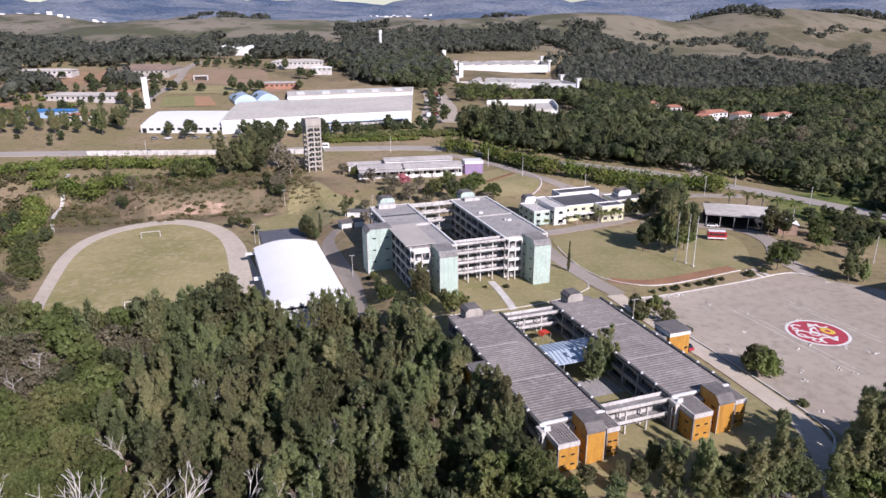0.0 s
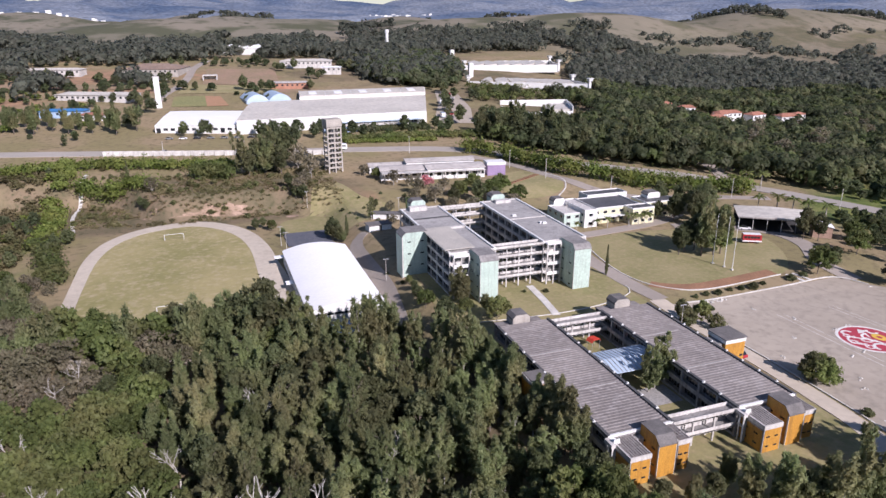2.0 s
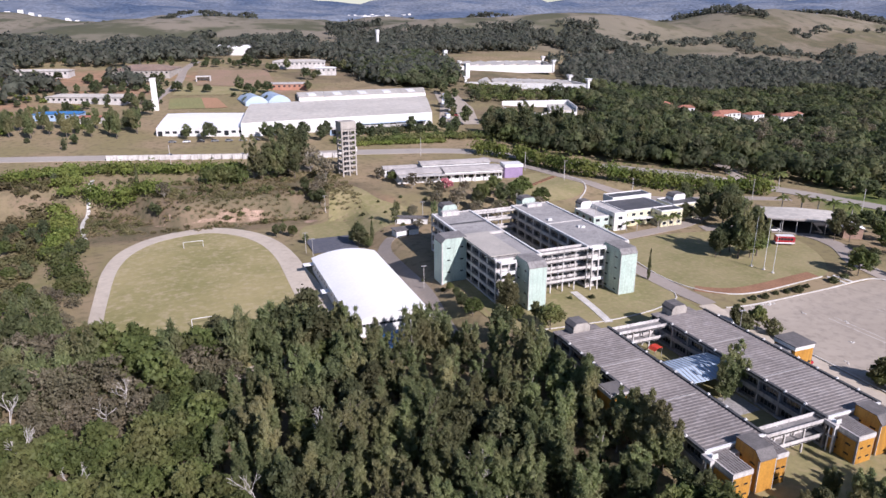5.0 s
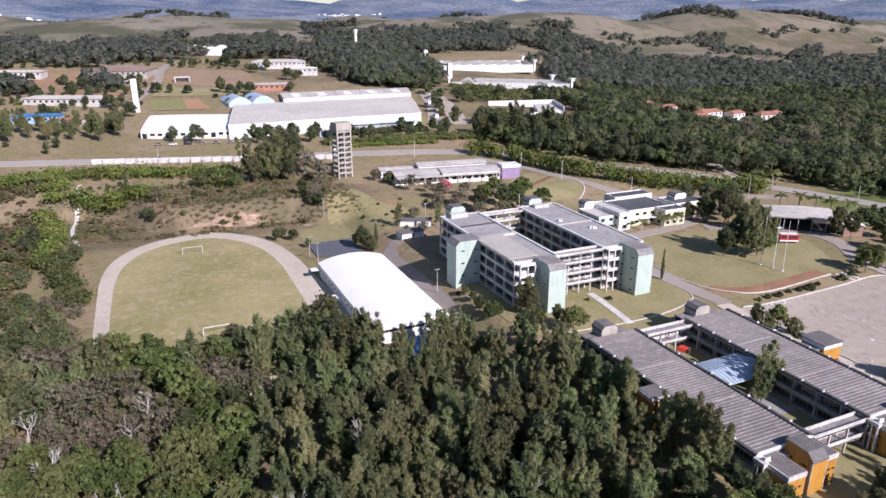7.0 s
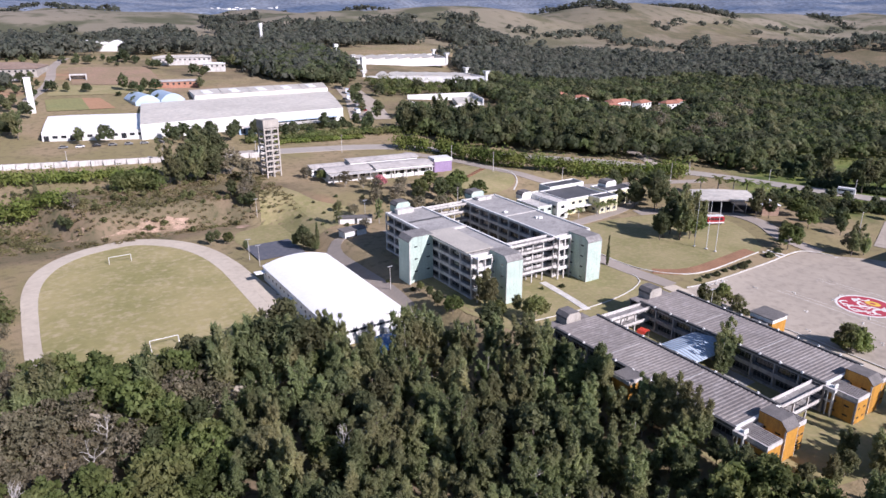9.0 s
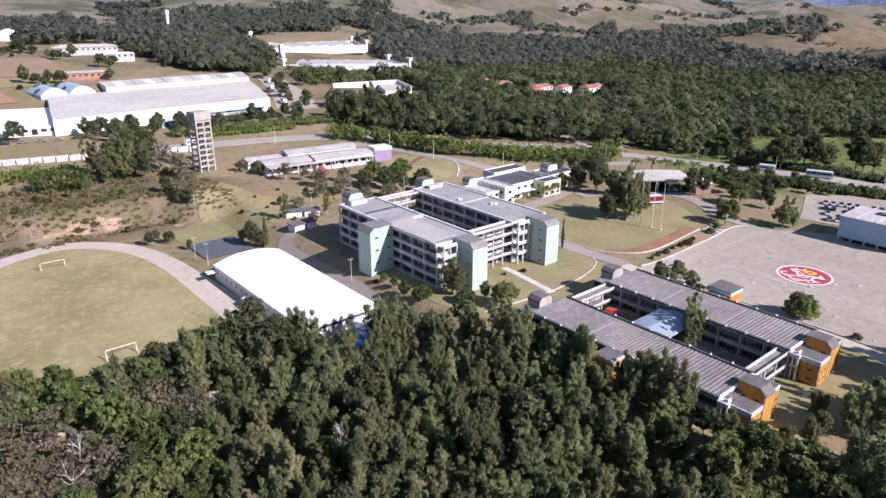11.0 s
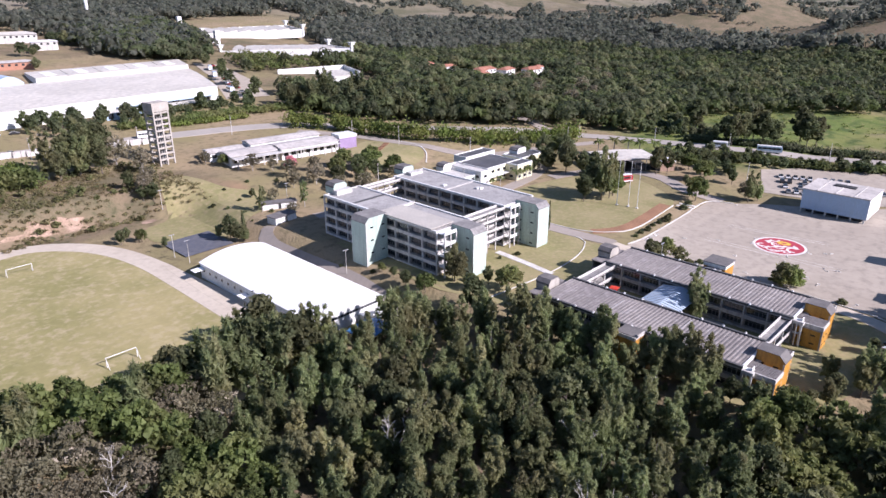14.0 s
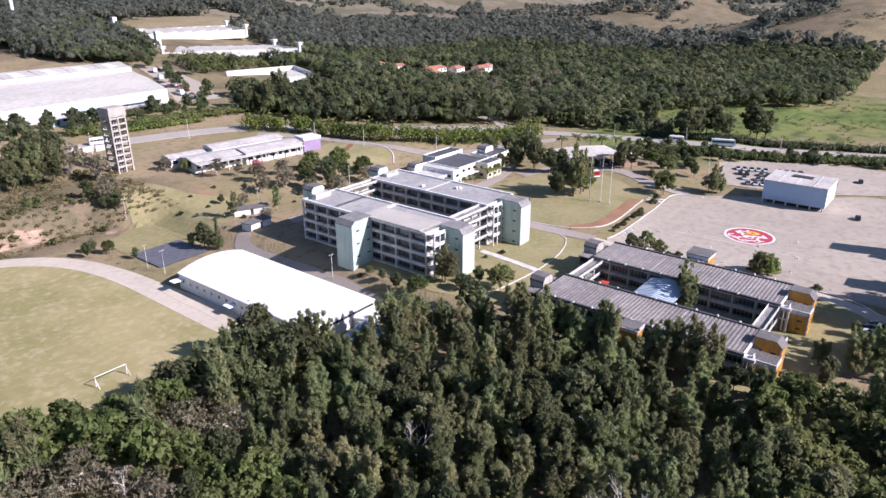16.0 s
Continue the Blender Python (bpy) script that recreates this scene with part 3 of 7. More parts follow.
emblem = thing("ground_emblem", 144.6, 122.0, -1.1, 0, "round crimson emblem with white ring painted on the plaza", "emblem", "", "structure")
part("disc", disc(7.4, 0.008), M_PAINT_R, emblem)
part("ring", disc(7.8, 0.012, 48, 7.05), M_PAINT_W, emblem, "white painted ring")
shape = Geo()
for cx, cy, r in ((-5.2, 0.1, 1.15), (-3.8, -3.4, 1.2), (-4.0, 3.4, 0.9), (-1.2, -0.3, 1.5)):
    for k in range(14):
        a, c = math.tau * k / 14, math.tau * (k + 0.8) / 14
        shape.prism([(cx + r * math.cos(a), cy + r * math.sin(a)), (cx + r * math.cos(c), cy + r * math.sin(c)), (cx + 0.55 * r * math.cos(c), cy + 0.55 * r * math.sin(c)), (cx + 0.55 * r * math.cos(a), cy + 0.55 * r * math.sin(a))][::-1], 0.012, 0.016)
for line in ([(-4.6, 3.0), (-4.2, 3.4), (0.2, -0.4), (-0.3, -0.9)], [(-5.0, -0.2), (-4.6, 0.3), (-3.4, -2.8), (-3.9, -3.1)], [(0.2, 3.4), (2.0, 5.4), (3.6, 3.6), (1.6, 3.2)], [(0.6, 0.2), (1.0, 0.6), (1.9, 3.0), (1.4, 3.1)], [(0.4, -3.4), (3.4, -3.2), (1.0, -5.6), (0.2, -4.6)], [(-0.2, -1.4), (0.8, -0.8), (1.4, -3.4), (0.8, -3.4)]):
    shape.prism(line, 0.012, 0.0165)
for cx, cy, r0, r1, a0, a1 in ((-1.0, -4.6, 1.5, 2.3, 0.2, 3.6), (1.2, 0.6, 1.7, 2.4, 1.2, 4.4), (-3.6, 0.4, 1.9, 2.5, 1.0, 4.9), (-2.4, 4.6, 0.9, 1.6, 0.0, 4.2), (4.4, 3.0, 0.9, 1.6, 2.0, 5.4)):
    for k in range(9):
        a, c = a0 + (a1 - a0) * k / 9, a0 + (a1 - a0) * (k + 1) / 9
        shape.prism([(cx + r1 * math.cos(a), cy + r1 * math.sin(a)), (cx + r1 * math.cos(c), cy + r1 * math.sin(c)), (cx + r0 * math.cos(c), cy + r0 * math.sin(c)), (cx + r0 * math.cos(a), cy + r0 * math.sin(a))][::-1], 0.012, 0.0162)
part("white_shapes", shape, M_PAINT_W, emblem, "white painted plain shapes")
shape = Geo()
for k in range(18):
    a, c = math.tau * k / 18, math.tau * (k + 1) / 18
    shape.prism([(3.2 + 1.6 * math.cos(a), -0.2 + 2.1 * math.sin(a)), (3.2 + 1.6 * math.cos(c), -0.2 + 2.1 * math.sin(c)), (3.2 + 0.6 * math.cos(c), -0.2 + 0.8 * math.sin(c)), (3.2 + 0.6 * math.cos(a), -0.2 + 0.8 * math.sin(a))][::-1], 0.012, 0.017)
part("yellow_shape", shape, M_PAINT_Y, emblem, "yellow painted plain shape")
for outline in ([(-29, 312), (-24, 311.4), (-17, 311.2), (-11, 310.4), (-4, 310.0), (2, 308.8), (5.4, 310), (3.6, 311.4), (5.2, 313.6), (0, 314), (-3, 315.2), (-8, 313.6), (-12, 316), (-15, 312.6), (-20, 312.8), (-25, 311.4)], [(-55.5, 331), (-51, 329.6), (-47, 331), (-48.6, 333), (-52, 332.4)], [(-39, 318), (-35, 316.4), (-32, 318.4), (-35, 320.4)], [(20, 301), (23, 299.6), (26, 301.4), (24.4, 303.8), (21.4, 303.4)]):
    patch("cut_bank", [tuple(p) for p in curve_points(outline, 2, True)], M_BARE, "bare pinkish cut earth on the bank", "earth", 0.12, 1.5)
patch("slope_lawn", [tuple(p) for p in curve_points([(15, 280), (24, 272), (36, 266), (58, 272), (62, 284), (52, 300), (46, 322), (36, 318), (29, 299), (18, 294)], 3, True)], M_LAWN, "dry lawn on the slope behind the hall", "lawn", 0.12, 3)
patch("bank_lawn", [tuple(p) for p in curve_points([(114, 284), (118, 274), (130, 272), (142, 278), (148, 290), (146, 306), (138, 314), (124, 308), (115, 296)], 4, True)], M_LAWN, "dry lawn on the bank below the hedge", "lawn", 0.1, 3)
ribbon("bank_kerb", [(136, 271), (145, 280), (149.5, 292), (147.5, 306)], 0.5, M_KERB, "limewashed concrete kerb", "kerb", 0.24, cells=1)


# ---- school ----
def window_mesh(w, h, bars):
    g = Geo()
    t = 0.07
    g.box(0, -w / 2, 0, 0.08, w / 2, t).box(0, -w / 2, h - t, 0.08, w / 2, h)
    g.box(0.002, -w / 2, h * 0.62, 0.07, w / 2, h * 0.62 + t)
    for i in range(bars + 1):
        y = -w / 2 + (w - t) * i / bars
        g.box(0.004, y, 0, 0.076, y + t, h)
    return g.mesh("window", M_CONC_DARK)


def pane_mesh(w, h):
    return Geo().box(0.012, -w / 2, 0.02, 0.03, w / 2, h - 0.02).mesh("pane", M_GLASS)


def tower_part(parent, at, w, d, h, wall, rows, base=0.0, cap=M_CONC_DARK):
    """A stair tower whose outer top edge is chamfered. Its outer side faces -y."""
    c = min(1.25, d * 0.3)
    prof = [(0, base), (0, h), (-(d - c), h), (-d, h - c), (-d, base)]
    body = part("tower", Geo().prism(prof, -w / 2, w / 2, "x"), wall, parent, "", at)
    g = Geo()
    e = 0.12
    outer = [(0.0, h), (0.0, h + e), (-(d - c) - 0.05, h + e), (-d - e, h - c), (-d - e, h - c - 0.25), (-d, h - c - 0.25), (-d, h - c), (-(d - c), h)]
    g.prism(outer, -w / 2 - 0.12, w / 2 + 0.12, "x")
    part("cap", g, cap, body, "weathered concrete cap")
    for s in (-1, 1):
        x0, x1 = sorted((s * (w / 2), s * (w / 2 + 0.1)))
        part("corner_strip", Geo().box(x0, -d - 0.03, base, x1, -d + 0.3, h - c - 0.25), M_CONC, body)
    slit = Geo().box(-0.03, -0.55, 0, 0.03, 0.55, 0.42).mesh("slit_window", M_GLASS)
    for k in range(rows):
        z = base + (h - base - 1.5) * (k + 0.55) / rows
        for s in (-1, 1):
            for yy in (-d * 0.72, -d * 0.2):
                part("slit_window", slit, M_GLASS, body, "", pose(s * w / 2, yy, z))
    return body


def wing(label, cx, cy, w, l, storeys, h, bays, roof, group, base=0.0, face=M_CONC):
    b = thing("school_wing", cx, cy, base, 0, label, "building", group)
    top = storeys * h
    # Recessed inner wall in a darker, streaked concrete than the facade.
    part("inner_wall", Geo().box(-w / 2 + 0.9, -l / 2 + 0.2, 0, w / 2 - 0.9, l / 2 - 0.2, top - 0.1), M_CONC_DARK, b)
    bay = l / bays
    col = Geo().box(-0.22, -0.2, 0, 0.22, 0.2, top - 0.05).mesh("column", face)
    wh = h - 1.25
    win, pane = window_mesh(bay - 0.7, wh, 5), pane_mesh(bay - 0.7, wh)
    for s in (-1, 1):
        for i in range(bays + 1):
            part("column", col, face, b, "", pose(s * (w / 2 - 0.1), -l / 2 + i * bay, 0))
        for k in range(storeys + 1):
            z0, z1 = max(0, k * h - 0.4), min(top, k * h + 0.62)
            xa, xb = sorted((s * (w / 2 - 0.95), s * (w / 2)))
            g = Geo().box(xa, -l / 2, max(0, k * h - 0.28), xb, l / 2, min(top, k * h + 0.0) + 0.02)
            xa, xb = sorted((s * (w / 2 - 0.16), s * (w / 2 + 0.02)))
            g.box(xa, -l / 2, z0, xb, l / 2, z1)
            part("spandrel", g, face, b)
        for k in range(storeys):
            for i in range(bays):
                at = pose(s * (w / 2 - 0.9), -l / 2 + (i + 0.5) * bay, k * h + 0.72, 0, 0, 0 if s > 0 else 180)
                o = part("window", win, M_CONC_DARK, b, "", at)
                part("pane", pane, M_GLASS, o)
    for s in (-1, 1):
        for k in range(storeys + 1):
            ya, yb = sorted((s * (l / 2 - 0.3), s * (l / 2 + 0.05)))
            part("end_beam", Geo().box(-w / 2 + 0.02, ya, max(0, k * h - 0.4), w / 2 - 0.02, yb, min(top, k * h + 0.6) - 0.01), face, b)
    if roof == "ribbed":
        n = 54
        step = l / n
        prof = [(-step / 2, 0), (step / 2, 0), (step / 2, 0.17), (step * 0.30, 0.17), (step * 0.18, 0.07), (-step * 0.18, 0.07), (-step * 0.30, 0.17), (-step / 2, 0.17)]
        rib = Geo().prism(prof, -w / 2 + 0.45, w / 2 - 0.45, "x").mesh("roof_panel", M_ROOFRIB)
        for i in range(n):
            part("roof_panel", rib, M_ROOFRIB, b, "", pose(0, -l / 2 + (i + 0.5) * step, top + 0.03))
        z = top + 0.06
        for s in (-1, 1):
            xa, xb = sorted((s * (w / 2 - 0.5), s * (w / 2 + 0.12)))
            part("gutter", Geo().box(xa, -l / 2, top, xb, l / 2, z + 0.42), M_GUTTER, b, "dark bitumen gutter")
            spout = Geo().box(-0.3, -0.22, 0.2, 0.3, 0.22, 0.5).box(-0.14, -0.14, 0.5, 0.14, 0.14, 0.72).mesh("spout", M_WHITE)
            for i in range(1, 10):
                part("spout", spout, M_WHITE, b, "white roof outlet", pose(s * (w / 2 - 0.1), -l / 2 + i * l / 10, z + 0.02))
        for i in (1, 2):
            part("roof_joint", Geo().box(-w / 2 + 0.5, -0.14, 0, w / 2 - 0.5 - i * 1.2, 0.14, 0.22), M_ROOFSLAB, b, "pale joint strip", pose(0, -l / 2 + i * l / 3, top + 0.04))
    else:
        n = 12
        step = l / n
        for i in range(n):
            hgt = 0.10 if i % 3 else 0.13
            part("roof_panel", Geo().box(-w / 2 + 0.5, -step / 2 + 0.03, 0, w / 2 - 0.5, step / 2 - 0.03, hgt), M_ROOFSLAB, b, "", pose(0, -l / 2 + (i + 0.5) * step, top))
        for s in (-1, 1):
            xa, xb = sorted((s * (w / 2 - 0.5), s * (w / 2 + 0.15)))
            part("parapet", Geo().box(xa, -l / 2, top, xb, l / 2, top + 0.5), M_WHITE, b, "white painted parapet")
            ya, yb = sorted((s * (l / 2 - 0.4), s * (l / 2 + 0.1)))
            part("parapet", Geo().box(-w / 2 + 0.5, ya, top, w / 2 - 0.5, yb, top + 0.43), M_CONC, b)
    return b


def lattice(parent, x0, x1, y0, y1, storeys, h):
    """Open stair bay: thin posts with a white balcony at every floor."""
    post = Geo().box(-0.18, -0.18, 0, 0.18, 0.18, storeys * h).mesh("post", M_CONC)
    for x in (x0, (x0 + x1) / 2, x1):
        part("post", post, M_CONC, parent, "", pose(x, y0, 0))
    for k in range(1, storeys + 1):
        g = Geo().box(x0, y0, k * h - 0.25, x1, y1, k * h).box(x0, y0 - 0.08, k * h - 0.25, x1, y0 + 0.08, k * h + 0.75)
        part("balcony", g, M_WHITE, parent, "white concrete balcony")


def tank_house(parent, x, y, z, w=5.2, d=4.2, h=3.0, mat=M_CONC):
    c = 0.8
    prof = [(-w / 2, 0), (w / 2, 0), (w / 2, h - c), (w / 2 - c, h), (-w / 2 + c, h), (-w / 2, h - c)]
    g = Geo().prism(prof, -d / 2, d / 2, "y")
    o = part("tank_house", g, mat, parent, "", pose(x, y, z))
    part("cap", Geo().prism([(-w / 2 - .1, h - c - .5), (-w / 2 - .1, h - c), (-w / 2 + c, h + .1), (w / 2 - c, h + .1), (w / 2 + .1, h - c), (w / 2 + .1, h - c - .5), (w / 2, h - c - .5), (w / 2, h - c), (w / 2 - c, h), (-w / 2 + c, h), (-w / 2, h - c), (-w / 2, h - c - .5)][::-1], -d / 2 - .1, d / 2 + .1, "y"), M_CAP, o, "dark weathered cap")


def walkway(label, x0, x1, y0, y1, levels, posts, group, base=0.0):
    """Open gallery that links two wings."""
    b = thing("walkway", (x0 + x1) / 2, (y0 + y1) / 2, base, 0, label, "walkway", group)
    w, d = (x1 - x0) / 2, (y1 - y0) / 2
    for z in levels:
        g = Geo().box(-w, -d, z - 0.25, w, d, z)
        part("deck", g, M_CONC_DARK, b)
        for s in (-1, 1):
            ya, yb = sorted((s * d, s * (d - 0.16)))
            part("parapet", Geo().box(-w, ya, z - 0.3, w, yb, z + 0.72), M_CONC, b)
    top = max(levels) + 0.1
    for i in range(posts):
        x = -w + (i + 1) * 2 * w / (posts + 1)
        for s in (-1, 1):
            part("post", Geo().box(x - 0.16, s * (d - 0.3) - 0.16, 0, x + 0.16, s * (d - 0.3) + 0.16, top), M_CONC, b)
    return b


HA = 3.2
aw = wing("four-storey concrete school wing with mint stair towers", 59.3, 208.2, 14.4, 50.4, 4, HA, 9, "slab", "school block wings")
tower_part(aw, pose(-7.2, -1.7, 0, 0, 0, -90), 6.4, 8.2, 14.0, M_MINT, 4, -3.0)
tower_part(aw, pose(1.9, -25.2, 0), 5.4, 8.0, 13.8, M_MINT, 4, -1.0)
lattice(aw, -6.9, -2.2, -28.0, -25.2, 4, HA)
tank_house(aw, -0.5, 27.4, 12.2, 5.4, 4.4, 3.6, M_MINT)
part("terrace_slab", Geo().box(-8.3, -24.2, 13.75, 1.0, -2.2, 14.0), material("pale_roof_slab", (0.46, 0.43, 0.38), (0.40, 0.375, 0.335), 0.2, 0.9), aw, "raised pale roof slab")
part("slab_beam", Geo().box(-7.0, -23.6, 12.9, 0.4, -23.2, 13.75), M_CONC_DARK, aw)
# Near-black strip paints the shadow gap below the raised slab.
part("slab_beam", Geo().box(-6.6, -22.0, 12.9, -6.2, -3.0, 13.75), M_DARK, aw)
part("roof_step", Geo().box(-8.0, -2.2, 12.9, 7.0, -1.0, 13.55), M_CONC, aw, "white roof beam")
part("roof_groove", Geo().box(-7.0, 11.2, 12.9, 7.0, 12.2, 13.1), M_GUTTER, aw, "dark roof gutter")
part("roof_hatch", Geo().box(-4.6, 21.6, 12.9, 1.6, 23.9, 14.4), M_CONC, aw)
ae = wing("four-storey concrete school wing with mint stair towers", 89.9, 208.6, 14.6, 49.6, 4, HA, 9, "slab", "school block wings")
tower_part(ae, pose(1.4, -24.8, 0), 5.4, 8.6, 13.8, M_MINT, 4, -1.0)
lattice(ae, -6.9, -2.4, -27.0, -24.8, 4, HA)
tank_house(ae, 0.2, 27.6, 12.2, 5.4, 4.4, 3.0, M_MINT)
for x, y in ((1.5, -6.5), (2.2, -7.2), (-3.5, 4.0)):
    part("roof_unit", Geo().box(x - 0.7, y - 0.5, 12.9, x + 0.7, y + 0.5, 13.5), M_WHITE, ae, "small white roof unit")
part("roof_beam", Geo().box(-6.8, 0.2, 12.9, 6.8, 0.9, 13.12), M_CONC, ae, "pale roof joint")
part("roof_hatch", Geo().box(-2.6, 21.0, 12.9, 3.2, 23.4, 13.9), M_CONC, ae)
walkway("open four-level concrete gallery linking school wings", 66.5, 82.6, 183.4, 186.6, [3.2, 6.4, 9.6, 12.4], 3, "school galleries")
walkway("open four-level concrete gallery linking school wings", 66.5, 82.6, 229.6, 232.6, [3.2, 6.4, 9.6, 12.4], 2, "school galleries")


def annex(parent, x0, x1, y0, y1, h, rows):
    """Low stair box: concrete frame round orange panels, white band and ribbed lid."""
    o = part("stair_box", Geo().box(x0, y0, 0, x1, y1, h - 0.9), M_CONC_GREY, parent, "grey concrete stair box")
    e = 0.35
    part("front_panel", Geo().box(x0 + e * 0.5, y0 - 0.06, 0.1, x1 - e * 0.5, y0 - 0.003, h - 1.0), M_ORANGE, o, "orange painted panel")
    part("side_panel", Geo().box(x0 - 0.06, y0 + e, 0.1, x0 - 0.003, y1 - e, h - 1.3), M_ORANGE, o, "orange painted panel")
    part("side_panel", Geo().box(x1 + 0.003, y0 + e, 0.1, x1 + 0.06, y1 - e, h - 1.3), M_ORANGE, o, "orange painted panel")
    part("band", Geo().box(x0 - 0.09, y0 - 0.09, h - 0.9, x1 + 0.09, y1, h), M_CONC, o, "white painted band")
    n = int((y1 - y0) / 0.8)
    m = max(3, int((x1 - x0) / 0.55))
    st = (x1 - x0 - 0.3) / m
    prof = [(x0 + 0.15, h - 0.1), (x1 - 0.15, h - 0.1)]
    for i in range(m - 1, -1, -1):
        x = x0 + 0.15 + i * st
        prof += [(x + st, h + 0.14), (x + st * 0.6, h + 0.14), (x + st * 0.5, h + 0.03), (x + st * 0.1, h + 0.03)]
    part("lid", Geo().prism(prof[::-1], y0 + 0.1, y1 - 0.1, "y"), M_ROOFRIB, o, "grey ribbed roof")
    for k in range(rows):
        for u in (0.25, 0.7):
            x = x0 + (x1 - x0) * u
            part("slit_window", Geo().box(x - 0.4, y0 - 0.09, 1.2 + k * 2.0, x + 0.4, y0 - 0.065, 1.55 + k * 2.0), M_GLASS, o)
        for u in (0.3, 0.72):
            y = y0 + (y1 - y0) * u
            part("slit_window", Geo().box(x0 - 0.09, y - 0.5, 1.2 + k * 2.0, x0 - 0.065, y + 0.5, 1.55 + k * 2.0), M_GLASS, o)
    for i in range(n):
        y = y0 + 0.6 + i * 0.8
        part("roof_clip", Geo().box(x0 + 0.2, y - 0.03, h + 0.14, x1 - 0.2, y + 0.03, h + 0.17), M_CONC_DARK, o)


HY = 3.1
y1 = wing("two-storey concrete workshop wing with orange stair towers", 57.9, 122.3, 14.0, 48.6, 2, HY, 9, "ribbed", "workshop wings", 0.0, M_CONC_GREY)
y2 = wing("two-storey concrete workshop wing with orange stair towers", 86.8, 122.2, 14.4, 48.4, 2, HY, 9, "ribbed", "workshop wings", 0.0, M_CONC_GREY)
for b in (y1, y2):
    annex(b, -6.3, -2.1, -30.4, -24.35, 5.9, 2)
    tower_part(b, pose(1.6, -24.35, 0), 3.6, 5.6, 7.9, M_ORANGE, 2, 0.0, M_CAP)
    annex(b, 4.3, 6.9, -29.3, -24.35, 6.2, 2)
    part("stair_wall", Geo().box(-2.0, -25.6, 0, -0.25, -24.4, 5.6), M_CONC_GREY, b)
    part("roof_edge", Geo().box(-6.9, -24.32, 6.2, 6.9, -23.9, 6.62), M_WHITE, b, "white roof edge beam")
    for x, y in ((-7.3, -25.2), (-7.3, -26.3)):
        part("downpipe", Geo().tube((x, y, 0), (x, y, 5.9), 0.13), M_WHITE, b, "white rainwater pipe")
    part("hopper", Geo().box(-7.7, -26.6, 5.6, -6.8, -24.3, 6.3), M_CONC, b, "pale rainwater hopper")
    lattice(b, -6.9, -5.7, -26.0, -24.3, 2, HY)
    part("porch", Geo().box(-5.6, 24.3, 4.9, 6.4, 29.2, 5.2).box(-5.6, 24.3, 2.9, 6.4, 29.2, 3.1), M_ROOFRIB, b, "ribbed porch roof")
    part("porch_wall", Geo().box(-5.4, 28.7, 0, 6.2, 29.0, 4.9), M_CONC_DARK, b)
    tank_house(b, 0.2, 27.4, 5.2, 4.6, 3.8, 2.8, M_CONC_TAN)
o = part("tower", Geo().box(-11.4, -3.2, 0, -7.0, 1.4, 6.0), M_ORANGE, y1, "orange side tower")
part("band", Geo().box(-11.5, -3.3, 6.0, -7.0, 1.5, 6.8), M_CONC, o, "white painted band")
part("lid", Geo().box(-11.3, -3.1, 6.8, -7.1, 1.3, 6.95), M_CAP, o, "dark weathered flat roof")
o = part("tower", Geo().box(9.6, -1.8, 0, 15.2, 4.0, 6.3), M_ORANGE, y2, "orange side tower")
part("band", Geo().box(9.5, -1.9, 6.3, 15.3, 4.1, 7.3), M_WHITE, o, "white painted band")
part("lid", Geo().box(9.3, -2.1, 7.3, 15.5, 4.3, 7.5), M_CAP, o, "dark weathered flat roof")
part("bridge", Geo().box(7.2, -1.0, 2.8, 9.6, 3.0, 6.2), M_CONC_DARK, o)
part("slit_window", Geo().box(14.0, -1.84, 2.6, 14.9, -1.78, 3.1), M_GLASS, o)
walkway("open two-level concrete gallery linking workshop wings", 64.9, 79.6, 98.0, 100.6, [2.5, 5.6], 2, "workshop galleries")
walkway("open two-level concrete gallery linking workshop wings", 64.9, 79.6, 143.0, 146.0, [2.7, 5.7], 2, "workshop galleries")
can = thing("canopy", 72.4, 124.2, 0, 0, "pale blue gabled canopy between the workshop wings", "canopy")
part("roof", Geo().prism([(-5.0, 5.1), (0, 5.9), (5.0, 5.1), (5.0, 4.95), (0, 5.75), (-5.0, 4.95)][::-1], -7.1, 7.1, "x"), M_BLUEROOF, can)
for i in range(15):
    part("roof_rib", Geo().prism([(-5.0, 5.1), (0, 5.9), (5.0, 5.1), (5.0, 5.19), (0, 5.99), (-5.0, 5.19)], -7.05 + i, -6.9 + i, "x"), M_STEEL, can)
for x in (-6, 6):
    for y in (-3.2, 3.2):
        part("post", Geo().tube((x * 0.7, y * 1.4, 0), (x * 0.7, y * 1.4, 4.95), 0.1), M_STEEL, can)
patch("courtyard_paving", [(68, 112), (79, 112), (79, 119), (68, 119)], M_CONC_GREY, "pale concrete paving in the courtyard", "paving", 0.16, 4)
tent = thing("play_canopy", 73.8, 139.6, 0, 12, "small red and orange canopy in the courtyard", "canopy")
part("canopy", Geo().prism([(-1.5, 2.2), (-0.9, 2.9), (0.9, 2.9), (1.5, 2.2), (0.9, 2.75), (-0.9, 2.75)][::-1], -1.1, 1.1, "y"), material("red_canvas", (0.55, 0.045, 0.03), (0.5, 0.08, 0.03), 0.6, 0.6), tent)
for x in (-1.2, 1.2):
    for y in (-0.9, 0.9):
        part("post", Geo().tube((x, y, 0), (x, y, 2.4), 0.05), M_STEEL, tent)

# stair towers of the next block, whose shadows fall across the plaza
for x, y in ((159.6, 74.5), (131.8, 65.6)):
    st = thing("stair_tower", x, y, ground_z(x, y), 0, "mint green stair tower of a concrete school block", "stair tower", "plaza stair towers")
    tower_part(st, pose(0, 0, 0), 6.0, 5.0, 17.0, M_MINT, 4, -1.0)


